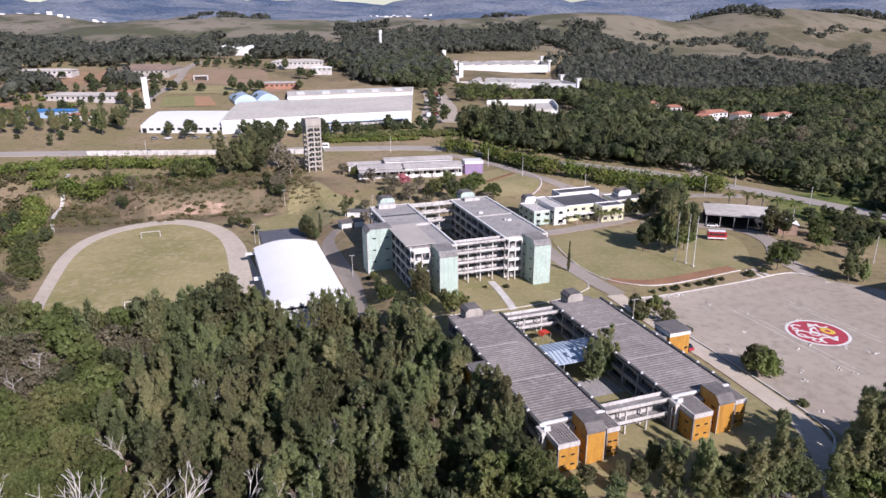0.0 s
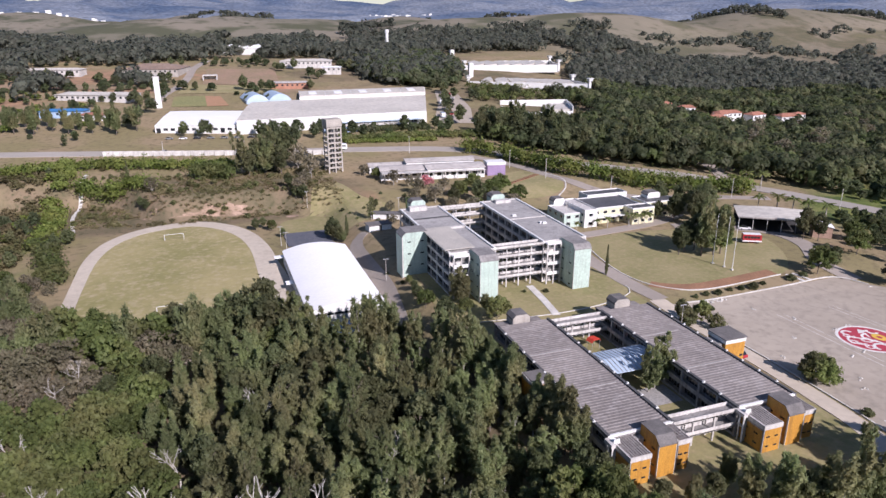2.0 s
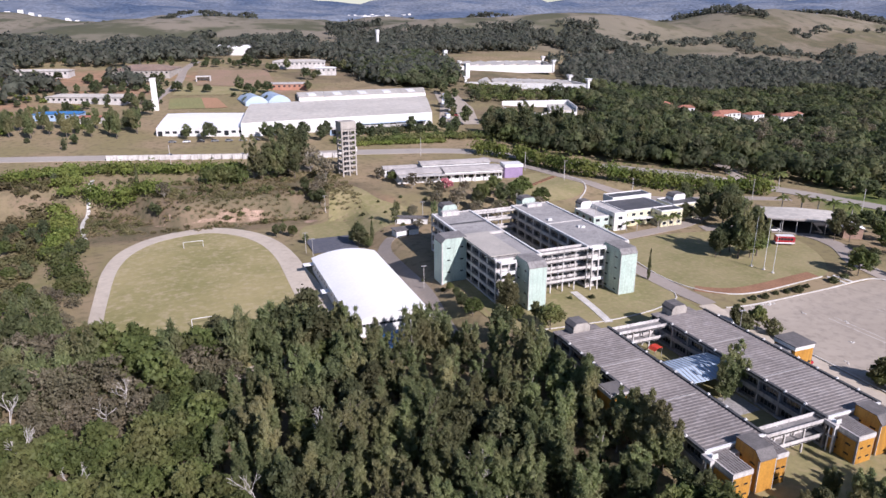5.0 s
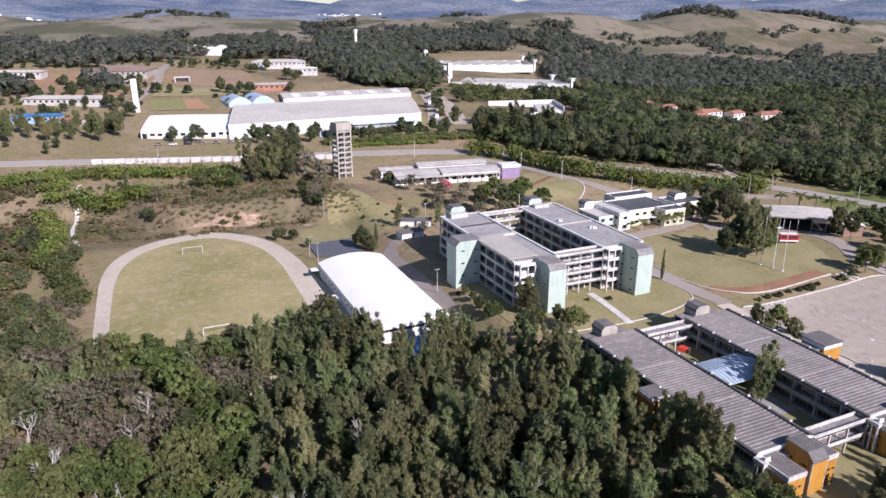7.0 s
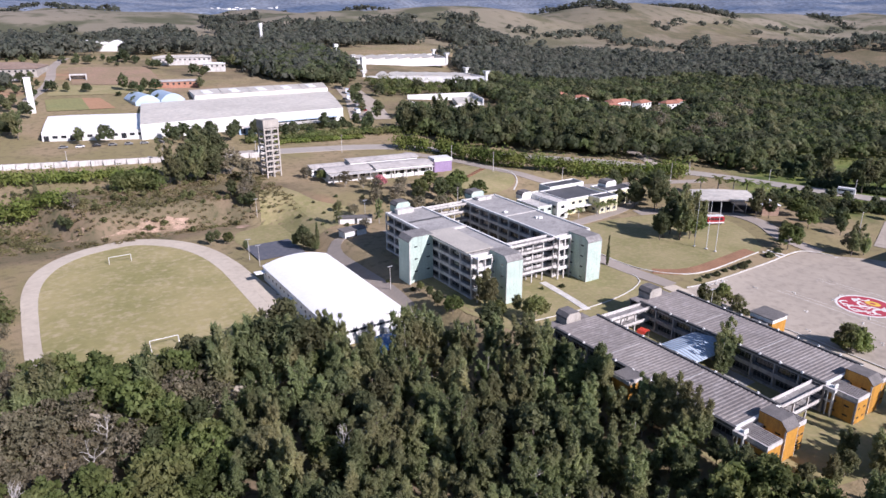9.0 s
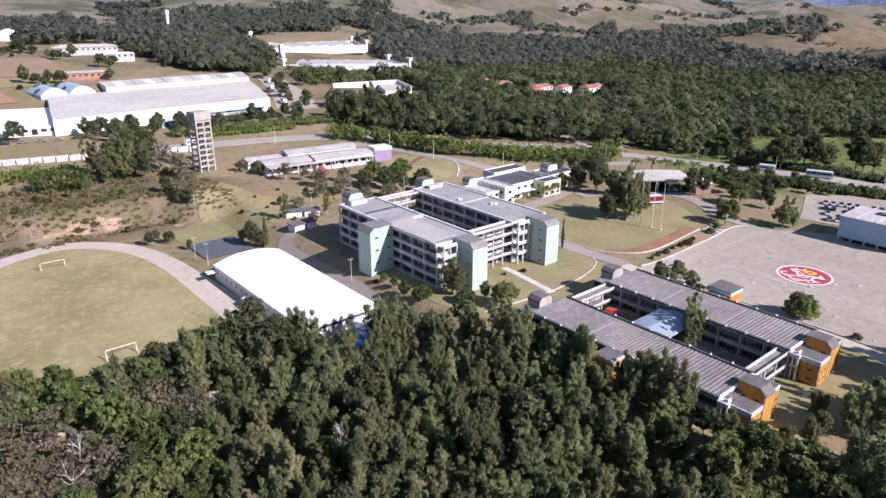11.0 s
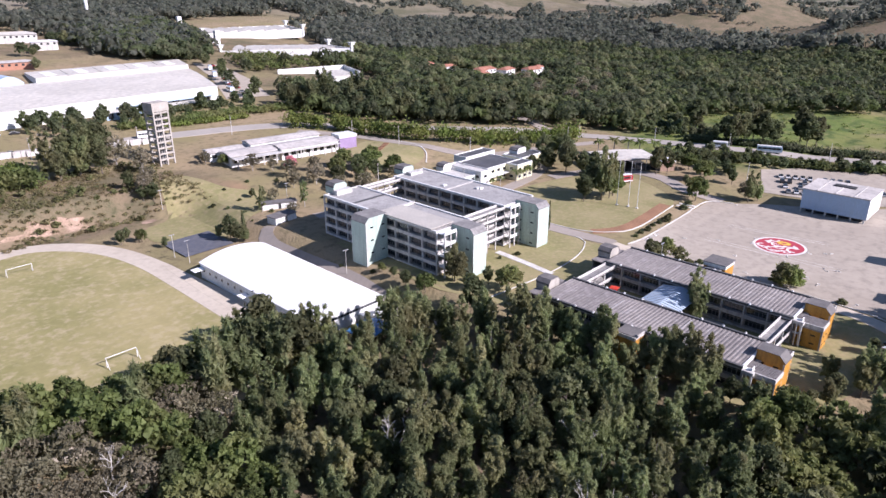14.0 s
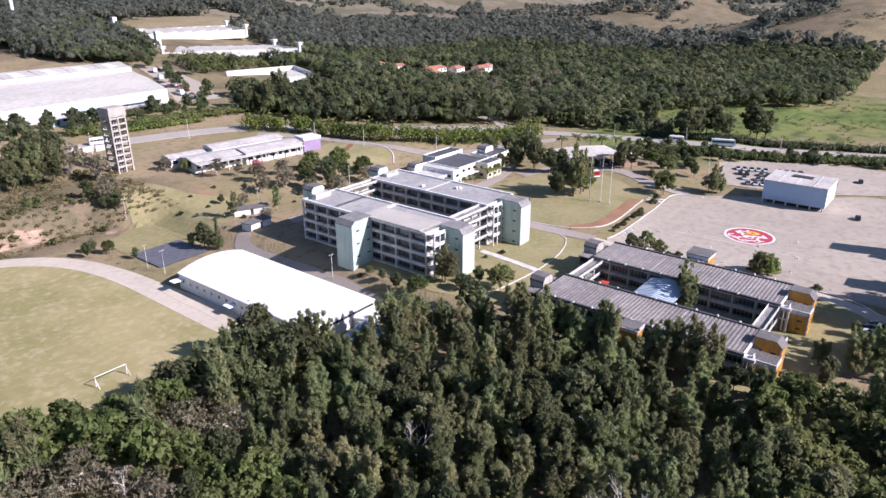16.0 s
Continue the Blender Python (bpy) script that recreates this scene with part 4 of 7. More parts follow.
# ---- sports hall ----
gym = thing("sports_hall", 22.4, 213.2, -5.0, 0, "white sports hall with low arched roof", "building")
GW, GL, EAVE, RISE = 11.0, 28.0, 4.6, 2.0
arc = [(-GW + 2 * GW * i / 20, EAVE + RISE * (1 - (2 * i / 20 - 1) ** 2)) for i in range(21)]
part("wall", Geo().box(-GW, -GL + .25, -1, -GW + 0.25, GL - .25, EAVE - 0.02), M_WHITE, gym)
part("wall", Geo().box(GW - 0.25, -GL + .25, -1, GW, GL - .25, EAVE - 0.02), M_WHITE, gym)
for s in (-1, 1):
    ya, yb = sorted((s * GL, s * (GL - 0.25)))
    part("end_wall", Geo().prism([(-GW, -1)] + arc + [(GW, -1)], ya, yb, "y"), M_WHITE, gym)
for i in range(14):
    y0, y1g = -GL - 0.35 + i * (2 * GL + 0.7) / 14, -GL - 0.35 + (i + 1) * (2 * GL + 0.7) / 14
    g = Geo().prism([(x * 1.02, z + 0.04) for x, z in arc] + [(x * 1.02, z + 0.17) for x, z in reversed(arc)], y0 + 0.01, y1g - 0.01, "y")
    part("roof_sheet", g, M_ROOFWHITE, gym)
gwin = Geo().box(-0.42, -0.03, 0, 0.42, 0.03, 0.75).mesh("window", M_GLASS)
for i in range(22):
    part("window", gwin, M_GLASS, gym, "", pose(-GW + 0.9 + i * 0.96, -GL - 0.01, EAVE - 1.35))
for i in range(16):
    part("window", gwin, M_GLASS, gym, "", pose(-GW - 0.01, -GL + 3 + i * 3.4, 2.3, 0, 0, 90))
part("door_canopy", Geo().box(-GW - 2.4, 1.0, 2.6, -GW, 4.0, 2.8), M_ROOFWHITE, gym, "white door canopy")
part("door_canopy", Geo().box(-GW - 3.2, GL - 2.6, 3.2, -GW, GL, 3.4), M_ROOFWHITE, gym, "white door canopy")
part("entrance", Geo().box(3.0, -GL - 3.2, -1, 9.5, -GL, 2.2).box(2.7, -GL - 3.5, 2.2, 9.8, -GL, 2.4), M_WHITE, gym, "low white entrance block")
pool = thing("pool_cover", 22.0, 176.0, -4.9, 0, "blue tarpaulin shelter before the hall", "shelter")
part("sheet", Geo().prism([(-5, 2.4), (0, 3.4), (5, 2.4), (5, 2.3), (0, 3.3), (-5, 2.3)][::-1], -4, 4, "y"), M_BLUETARP, pool)
for x in (-4.8, 4.8):
    for y in (-3.8, 3.8):
        part("post", Geo().tube((x, y, 0), (x, y, 2.4), 0.08), M_STEEL, pool)
sc = thing("solar_array", 24.5, 267.0, -4.95, 0, "dark blue panels in rows behind the hall", "panels")
for i in range(8):
    part("panel", Geo().prism([(-0.95, 0.2), (0.95, 0.42), (0.95, 0.47), (-0.95, 0.25)], -9, 8, "x").box(-8.6, -0.05, 0, -8.5, 0.05, 0.3).box(7.4, -0.05, 0, 7.5, 0.05, 0.3), material("panel_blue", (0.085, 0.09, 0.11), (0.12, 0.122, 0.135), 0.6, 0.5) if i == 0 else bpy.data.materials["panel_blue"], sc, "", pose(0, -7 + i * 2.1, 0))


def goal(x, y, rz, label):
    b = thing("football_goal", x, y, -4.92, rz, label, "goal", "football goals")
    for s in (-1, 1):
        part("post", Geo().tube((s * 3.5, 0, 0), (s * 3.5, 0, 2.44), 0.09), M_WHITE, b)
        part("stay", Geo().tube((s * 3.5, 0, 2.44), (s * 3.5, 1.6, 0), 0.06), M_WHITE, b)
    part("crossbar", Geo().tube((-3.5, 0, 2.44), (3.5, 0, 2.44), 0.09), M_WHITE, b)


goal(-25.4, 209.6, 180, "white metal football goal")
goal(-25.2, 283.2, 0, "white metal football goal")


# ---- administration and open hall ----
def simple_block(b, x0, y0, x1, y1, h, wall, roof, bays=4, storeys=2, parapet=0.5):
    part("wall", Geo().box(x0, y0, 0, x1, y1, h), wall, b)
    part("roof", Geo().box(x0 + 0.3, y0 + 0.3, h, x1 - 0.3, y1 - 0.3, h + 0.12), roof, b)
    for q in ((x0, y0, x1, y0 + 0.3), (x0, y1 - 0.3, x1, y1), (x0, y0 + 0.3, x0 + 0.3, y1 - 0.3), (x1 - 0.3, y0 + 0.3, x1, y1 - 0.3)):
        part("parapet", Geo().box(q[0], q[1], h, q[2], q[3], h + parapet), M_WHITE, b)
    sh = h / storeys
    n = max(1, int((x1 - x0) / 3.2)) if bays else 0
    for k in range(storeys):
        for i in range(n):
            x = x0 + (i + 0.5) * (x1 - x0) / n
            o = part("window", Geo().box(x - 0.95, y0 - 0.06, k * sh + 0.95, x + 0.95, y0 + 0.02, k * sh + 2.2), M_WHITE, b)
            part("pane", Geo().box(x - 0.85, y0 - 0.075, k * sh + 1.03, x + 0.85, y0 - 0.062, k * sh + 2.12), M_GLASS, o)
        m = max(1, int((y1 - y0) / 3.6)) if bays else 0
        for i in range(m):
            y = y0 + (i + 0.5) * (y1 - y0) / m
            o = part("window", Geo().box(x0 - 0.06, y - 0.95, k * sh + 0.95, x0 + 0.02, y + 0.95, k * sh + 2.2), M_WHITE, b)
            part("pane", Geo().box(x0 - 0.075, y - 0.85, k * sh + 1.03, x0 - 0.062, y + 0.85, k * sh + 2.12), M_GLASS, o)


adm = thing("office_building", 142, 238, 0, 0, "low cream and white office building with dark flat roof", "building")
simple_block(adm, -25, -6.5, -17.5, 7, 5.2, M_MINT, M_CONC, 2)
simple_block(adm, -17.5, -9, -12, 9, 6.6, M_WHITE, M_CONC, 2)
simple_block(adm, -12, -6, 10, 10, 6.0, M_CREAM, M_ROOFDARK, 4)
simple_block(adm, 2, -12, 12, -6, 6.2, M_CREAM, M_ROOFDARK, 2)
simple_block(adm, 12, -6.5, 27, 4, 6.4, M_CREAM, M_ROOFDARK, 3)
simple_block(adm, -5, 10, 14, 17, 6.9, M_WHITE, M_ROOFDARK, 0)
tank_house(adm, -20, 8.5, 5.2, 5, 4, 3.0, M_WHITE)
tank_house(adm, 20, 2.0, 6.4, 6, 4.5, 2.6, M_WHITE)
part("porch", Geo().box(-11.5, -8.5, 3.0, 1.5, -6, 3.3), M_WHITE, adm)
hall = thing("open_hall", 193.5, 206.2, 0, -36, "open-sided hall with broad white sheet roof", "building")
part("roof", Geo().prism([(-13, 5.3), (0, 5.75), (13, 5.3), (13, 5.05), (0, 5.5), (-13, 5.05)][::-1], -8.6, 8.6, "y"), M_FACROOF, hall)
# Back wall and floor near-black: the deep shade under the roof as colour.
part("back_wall", Geo().box(-12.6, 7.6, 0, 12.6, 7.9, 5.0), M_DARK, hall, "back wall with the hall's shade in its colour")
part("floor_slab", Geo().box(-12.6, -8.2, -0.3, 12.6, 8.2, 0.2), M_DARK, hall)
part("fascia", Geo().box(-13, -8.75, 5.0, 13, -8.62, 5.45), M_CONC_GREY, hall)
for i in range(6):
    for s in (-1, 1):
        part("post", Geo().box(-12.4 + i * 4.96 - 0.12, s * 8.1 - 0.12, 0.2, -12.4 + i * 4.96 + 0.12, s * 8.1 + 0.12, 5.2), M_STEEL, hall)
annx = thing("brick_annex", 203.0, 192.0, 0, -36, "small white-roofed brick annex", "building")
part("wall", Geo().box(-3.2, -5, 0, 3.2, 5, 4.2), material("brick_wall", (0.36, 0.25, 0.19), (0.30, 0.20, 0.15), 0.8, 0.9), annx)
part("roof", Geo().prism([(-3.6, 4.2), (0, 5.1), (3.6, 4.2), (3.6, 4.0), (0, 4.9), (-3.6, 4.0)][::-1], -5.4, 5.4, "y"), M_ROOFWHITE, annx)

# ---- pale blue hall by the plaza ----
wh = thing("gymnasium_box", 193.5, 118.6, -1.2, 0, "pale blue box building with white roof on pillars", "building")
part("wall", Geo().box(-8.5, -10.6, 1.6, 8.5, 10.6, 8.6), M_BLUEWALL, wh)
part("south_face", Geo().box(-8.45, -10.75, 1.5, 8.45, -10.6, 8.6), M_WHITE, wh, "white end wall")
part("roof", Geo().box(-8.8, -10.9, 8.6, 8.8, 10.9, 8.95), M_OLDROOF, wh)
for i in range(3):
    part("roof_seam", Geo().box(-8.7, -6 + i * 6, 8.95, 8.7, -5.7 + i * 6, 9.12), M_CONC, wh)
part("skylight", Geo().box(1.2, -3.6, 8.95, 4.2, 3.4, 9.3), M_DARK, wh, "dark roof lantern")
# Near-black block in place of the shaded open space between the pillars.
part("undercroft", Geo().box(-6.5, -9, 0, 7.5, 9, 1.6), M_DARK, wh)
for i in range(6):
    for s in (-1, 1):
        part("pillar", Geo().box(s * 8.1 - 0.25, -10.2 + i * 4.05, -0.2, s * 8.1 + 0.25, -9.7 + i * 4.05, 1.6), M_CONC, wh)

# ---- north of the school ----
mid = thing("long_low_building", 96, 322, 4.3, -8, "long low building with stained grey roof on the terrace", "building")
for i, (x0, x1, y0, y1, h) in enumerate(((-28, -6, -9, 3, 4.4), (-6, 22, -11, 1, 4.8), (-14, 20, 3, 12, 5.6), (-32, -14, 5, 13, 3.9))):
    part("wall", Geo().box(x0, y0, -1, x1, y1, h), M_WHITE, mid)
    part("roof", Geo().prism([(y0 - 0.6, h), ((y0 + y1) / 2, h + 0.8), (y1 + 0.6, h), (y1 + 0.6, h - 0.2), ((y0 + y1) / 2, h + 0.6), (y0 - 0.6, h - 0.2)], x0 - 0.5, x1 + 0.5, "x"), M_OLDROOF, mid)
    for k in range(int((x1 - x0) / 3.5)):
        part("window", Geo().box(x0 + 1 + k * 3.5, y0 - 0.05, 1.4, x0 + 3.2 + k * 3.5, y0 + 0.02, 2.9), M_GLASS, mid)
for i in range(9):
    part("pillar", Geo().box(-27 + i * 5.8, -13.2, -1, -26.6 + i * 5.8, -12.8, 3.6), M_CONC, mid)
part("veranda", Geo().box(-28, -13.5, 3.6, 22, -9.05, 3.8), M_CONC, mid)
part("side_block", Geo().box(24, -9, -1, 33, -2, 4.8), M_PURPLE, mid, "lilac painted end block")
part("side_block_top", Geo().box(23.8, -9.2, 4.8, 33.2, -1.8, 6.2), M_WHITE, mid)
tw = thing("water_tower", 49.6, 342, 4.6, 10, "tall open concrete frame water tower", "tower")
for x in (-3.4, 0, 3.4):
    for y in (-2.6, 2.6):
        part("column", Geo().box(x - 0.32, y - 0.32, -1, x + 0.32, y + 0.32, 23.4), M_CONC_TAN, tw)
for k in range(9):
    z = 2.2 + k * 2.42
    part("brace", Geo().box(-3.6, -2.8, z, 3.6, -2.45, z + 0.75), M_CONC_TAN, tw)
    part("brace", Geo().box(-3.6, 2.45, z, 3.6, 2.8, z + 0.75), M_CONC_TAN, tw)
    part("brace", Geo().box(-3.6, -2.4, z, -3.2, 2.4, z + 0.75), M_CONC_TAN, tw)
    part("brace", Geo().box(3.2, -2.4, z, 3.6, 2.4, z + 0.75), M_CONC_TAN, tw)
part("core", Geo().box(-1.1, -1.0, -1, 1.1, 1.0, 23), M_CONC_DARK, tw)
part("tank", Geo().box(-3.9, -3.1, 22.6, 3.9, 3.1, 26.2), M_CONC_TAN, tw)
for x, y, w, d, rz in ((49.5, 255, 9, 4.5, 6), (57, 268, 12, 3.5, -24), (33.5, 394, 9, 6, 0)):
    hb = thing("shed", x, y, ground_z(x, y), rz, "low white shed with dark flat roof", "shed", "sheds")
    part("wall", Geo().box(-w / 2, -d / 2, -1, w / 2, d / 2, 2.2), M_WHITE, hb)
    part("roof", Geo().box(-w / 2 - 0.4, -d / 2 - 0.4, 2.2, w / 2 + 0.4, d / 2 + 0.4, 2.42), M_CAP, hb)
    part("door", Geo().box(-0.5, -d / 2 - 0.05, 0, 0.5, -d / 2 + 0.02, 2.05), M_DARK, hb)
wl = Geo()
for i in range(24):
    x = -60 + i * 5
    y = 398 - 0.23 * (x + 50)
    wl.box(x, y - 0.15, ground_z(x, y) - 1, x + 4.9, y + 0.15, ground_z(x, y) + 2.6)
tagged(new("boundary_wall", wl.mesh("boundary_wall", M_CONC)), "white boundary wall along the road", "wall", "", "structure")


# ---- factories ----
def factory(name, label, poly, base, h, roof, wall, seams=14, rise=1.2, windows=True):
    """A big shed on a four-cornered plan: front left, front right, back right, back left."""
    a, b, c, d = (np.array(p, float) for p in poly)
    t = thing(name, 0, 0, base, 0, label, "factory", "factories")
    part("wall", Geo().prism([tuple(a), tuple(b), tuple(c), tuple(d)], -3, h), wall, t)
    for i in range(seams):
        u0, u1 = i / seams, (i + 1) / seams - 0.004
        z0, z1 = h + rise * (1 - abs(2 * u0 - 1)) + 0.05, h + rise * (1 - abs(2 * u1 - 1)) + 0.05
        q = [a + (d - a) * u0, b + (c - b) * u0, b + (c - b) * u1, a + (d - a) * u1]
        zs = [z0, z0, z1, z1]
        g = Geo().add([(*p, z) for p, z in zip(q, zs)] + [(*p, h - 0.1) for p in q], [(0, 1, 2, 3), (7, 6, 5, 4), (0, 4, 5, 1), (1, 5, 6, 2), (2, 6, 7, 3), (3, 7, 4, 0)])
        part("roof_sheet", g, roof, t)
    if windows:
        n = 12
        e = (b - a) / np.linalg.norm(b - a)
        nrm = np.array([e[1], -e[0]])
        ln = np.linalg.norm(b - a) / n
        for i in range(n):
            p = a + e * (i + 0.2) * ln
            q = p + e * ln * 0.6
            k0, k1 = p + nrm * 0.06, q + nrm * 0.06
            g = Geo().prism([tuple(p - nrm * 0.05), tuple(k0), tuple(k1), tuple(q - nrm * 0.05)][::-1], 0.6 if i % 3 == 0 else 2.0, 3.4)
            part("window", g, M_GLASS, t)
    return t


big = factory("factory", "large factory shed with pale sheet roof", [(50, 436), (130, 438), (159.5, 530), (61.5, 530)], 11.2, 8.2, M_FACROOF, M_WHITE, 18, 0.8, False)
part("rear_hall", Geo().prism([(61.5, 530.1), (159.5, 530.1), (171, 566), (66, 566)], -3, 10.6), M_WHITE, big)
for k in range(5):
    u0, u1 = k / 5, (k + 1) / 5 - 0.006
    part("rear_roof", Geo().prism([(61.5 + 98 * u0, 529.6), (61.5 + 98 * u1, 529.6), (66 + 105 * u1, 566.4), (66 + 105 * u0, 566.4)], 10.6, 10.95), M_FACROOF, big)
    part("skylight", Geo().prism([(70 + 19.5 * k, 538), (76 + 19.5 * k, 538), (78 + 20 * k, 558), (72 + 20 * k, 558)], 10.95, 11.1), M_ROOFWHITE, big, "white translucent skylight")
part("front_canopy", Geo().prism([(70, 432.6), (126, 433.6), (126, 437.5), (70, 436)], 3.6, 3.9), M_BLUEROOF, big)
for k in range(6):
    part("loading_door", Geo().box(74 + 9 * k, 436.0, 0, 78 + 9 * k, 436.45, 3.4), M_GLASS if k % 2 else M_BLUEWALL, big)
factory("factory_annex", "low white-roofed factory annex", [(-36, 450), (12, 436), (26, 500), (-28, 520)], 11.5, 5.0, M_ROOFWHITE, M_WHITE, 10, 0.6)
factory("factory_annex", "low white-roofed factory annex", [(10, 434), (49.9, 436), (61.4, 530), (26, 526)], 11.2, 8.2, M_FACROOF, M_WHITE, 18, 0.8, False)
factory("loading_hall", "low blue-trimmed loading hall", [(60, 425), (112, 424), (114, 434), (62, 435)], 10.4, 3.4, M_FACROOF, M_BLUEWALL, 4, 0.3)
ar = thing("arched_hall", 38, 545, 15, 6, "two pale blue arched factory roofs", "factory", "factories")
for k in (-1, 1):
    prof = [(k * 8.2 - 8 + i * 0.8, 5 + 4.2 * (1 - (i / 10 - 1) ** 2)) for i in range(21)]
    part("arched_roof", Geo().prism([(k * 8.2 - 8, -1)] + prof + [(k * 8.2 + 8, -1)], -14, 14, "y"), M_BLUEROOF, ar)
ch = thing("factory_chimney", -35.5, 530, 14, 0, "tall white square factory chimney", "chimney")
part("shaft", Geo().prism([(-1.8, -1.8), (1.8, -1.8), (1.8, 1.8), (-1.8, 1.8)], -2, 24), M_WHITE, ch)
part("crown", Geo().box(-2.0, -2.0, 24, 2.0, 2.0, 25), M_CONC, ch)


def compound(label, poly, base, h, tower_at, th):
    """Walled compound: outer wall, inner sheds with saw-tooth roofs, and a watch tower."""
    t = thing("walled_compound", 0, 0, base, 0, label, "building", "compounds")
    p = [np.array(q, float) for q in poly]
    n = len(p)
    ctr = sum(p) / n
    for i in range(n):
        a, b = p[i], p[(i + 1) % n]
        e = (b - a) / np.linalg.norm(b - a)
        nr = np.array([-e[1], e[0]]) * 0.4
        part("wall", Geo().prism([tuple(a - nr), tuple(b - nr), tuple(b + nr), tuple(a + nr)], -4, h), M_WHITE, t)
        g = Geo().box(a[0] - 1.0, a[1] - 1.0, -3, a[0] + 1.0, a[1] + 1.0, h + 2.6).box(a[0] - 1.9, a[1] - 1.9, h + 2.6, a[0] + 1.9, a[1] + 1.9, h + 4.4).box(a[0] - 2.6, a[1] - 2.6, h + 4.4, a[0] + 2.6, a[1] + 2.6, h + 4.8)
        part("guard_post", g, M_WHITE, t)
    q = [ctr + (k - ctr) * 0.8 for k in p]
    for j in range(6):
        u0, u1 = j / 6 + 0.02, (j + 1) / 6 - 0.02
        c = [q[0] + (q[1] - q[0]) * u0, q[0] + (q[1] - q[0]) * u1, q[3] + (q[2] - q[3]) * u1, q[3] + (q[2] - q[3]) * u0]
        g = Geo().add([(*k, -2) for k in c] + [(*c[0], h - 0.5), (*c[1], h + 1.0), (*c[2], h + 1.0), (*c[3], h - 0.5)], [(3, 2, 1, 0), (4, 5, 6, 7), (0, 1, 5, 4), (1, 2, 6, 5), (2, 3, 7, 6), (3, 0, 4, 7)])
        part("inner_block", g, M_FACROOF, t)
    x, y = tower_at
    part("watch_tower", Geo().box(x - 2.0, y - 2.0, -3, x + 2.0, y + 2.0, th), M_WHITE, t)
    return t


compound("walled white compound with corner guard posts", [(248, 672), (342, 648), (368, 716), (262, 742)], 27.5, 3.6, (258, 735), 16)
compound("walled white compound with corner guard posts", [(222, 596), (310, 534), (316, 574), (240, 640)], 17.5, 5.0, (236, 625), 19)
wc = thing("walled_yard", 0, 0, 10, 0, "walled yard of a roofless white building", "building")
for a, b in (((196, 447), (206, 490)), ((206, 490), (256, 478)), ((256, 478), (240, 440)), ((240, 440), (196, 447))):
    a, b = np.array(a, float), np.array(b, float)
    e = (b - a) / np.linalg.norm(b - a)
    nr = np.array([-e[1], e[0]]) * 0.3
    part("wall", Geo().prism([tuple(a - nr), tuple(b - nr), tuple(b + nr), tuple(a + nr)], -6, 7.5 if a[1] > 470 else 4), M_WHITE, wc)
part("side_roof", Geo().prism([(222, 446), (241, 442), (255, 474), (238, 478)], -4, 5), M_FACROOF, wc)


def house(x, y, w, d, h, rz, label, roof=M_TILE, wall=M_WHITE, base=None, group="distant houses", steep=0.22):
    z = ground_z(x, y) if base is None else base
    t = thing("house", x, y, z, rz, label, "house", group)
    part("wall", Geo().box(-w / 2, -d / 2, -4, w / 2, d / 2, h), wall, t)
    e = 0.7
    g = Geo().add([(-w / 2 - e, -d / 2 - e, h), (w / 2 + e, -d / 2 - e, h), (w / 2 + e, d / 2 + e, h), (-w / 2 - e, d / 2 + e, h), (-w / 2 + d / 3, 0, h + d * steep), (w / 2 - d / 3, 0, h + d * steep)], [(3, 2, 1, 0), (0, 1, 5, 4), (1, 2, 5), (2, 3, 4, 5), (3, 0, 4)])
    part("roof", g, roof, t)
    n = max(2, int(w / 4))
    for i in range(n):
        xx = -w / 2 + (i + 0.5) * w / n
        part("window", Geo().box(xx - 0.8, -d / 2 - 0.06, h - 2.3, xx + 0.8, -d / 2 + 0.02, h - 0.9), M_GLASS, t)
    return t


for x, y, w, d, rz in ((345, 480, 17, 9, 12), (362, 470, 12, 8, -20), (352, 424, 14, 8, 5), (372, 441, 13, 8, 20), (384, 448, 20, 9, -6), (404, 440, 15, 9, 10), (424, 428, 14, 10, -10), (440, 433, 12, 8, 15)):
    house(x, y, w, d, 2.3, rz, "white house with red tiled roof among trees", base=ground_z(x, y) + 3.9)
R = random.Random(5)
M_BRICKRED = material("brick_red_wall", (0.40, 0.20, 0.135), (0.33, 0.165, 0.11), 0.2, 0.9)
M_BROWNROOF = material("rusty_brown_roof", (0.27, 0.19, 0.14), (0.21, 0.15, 0.115), 0.08, 0.85, dirt=(0.36, 0.31, 0.27), dirt_amount=0.5)
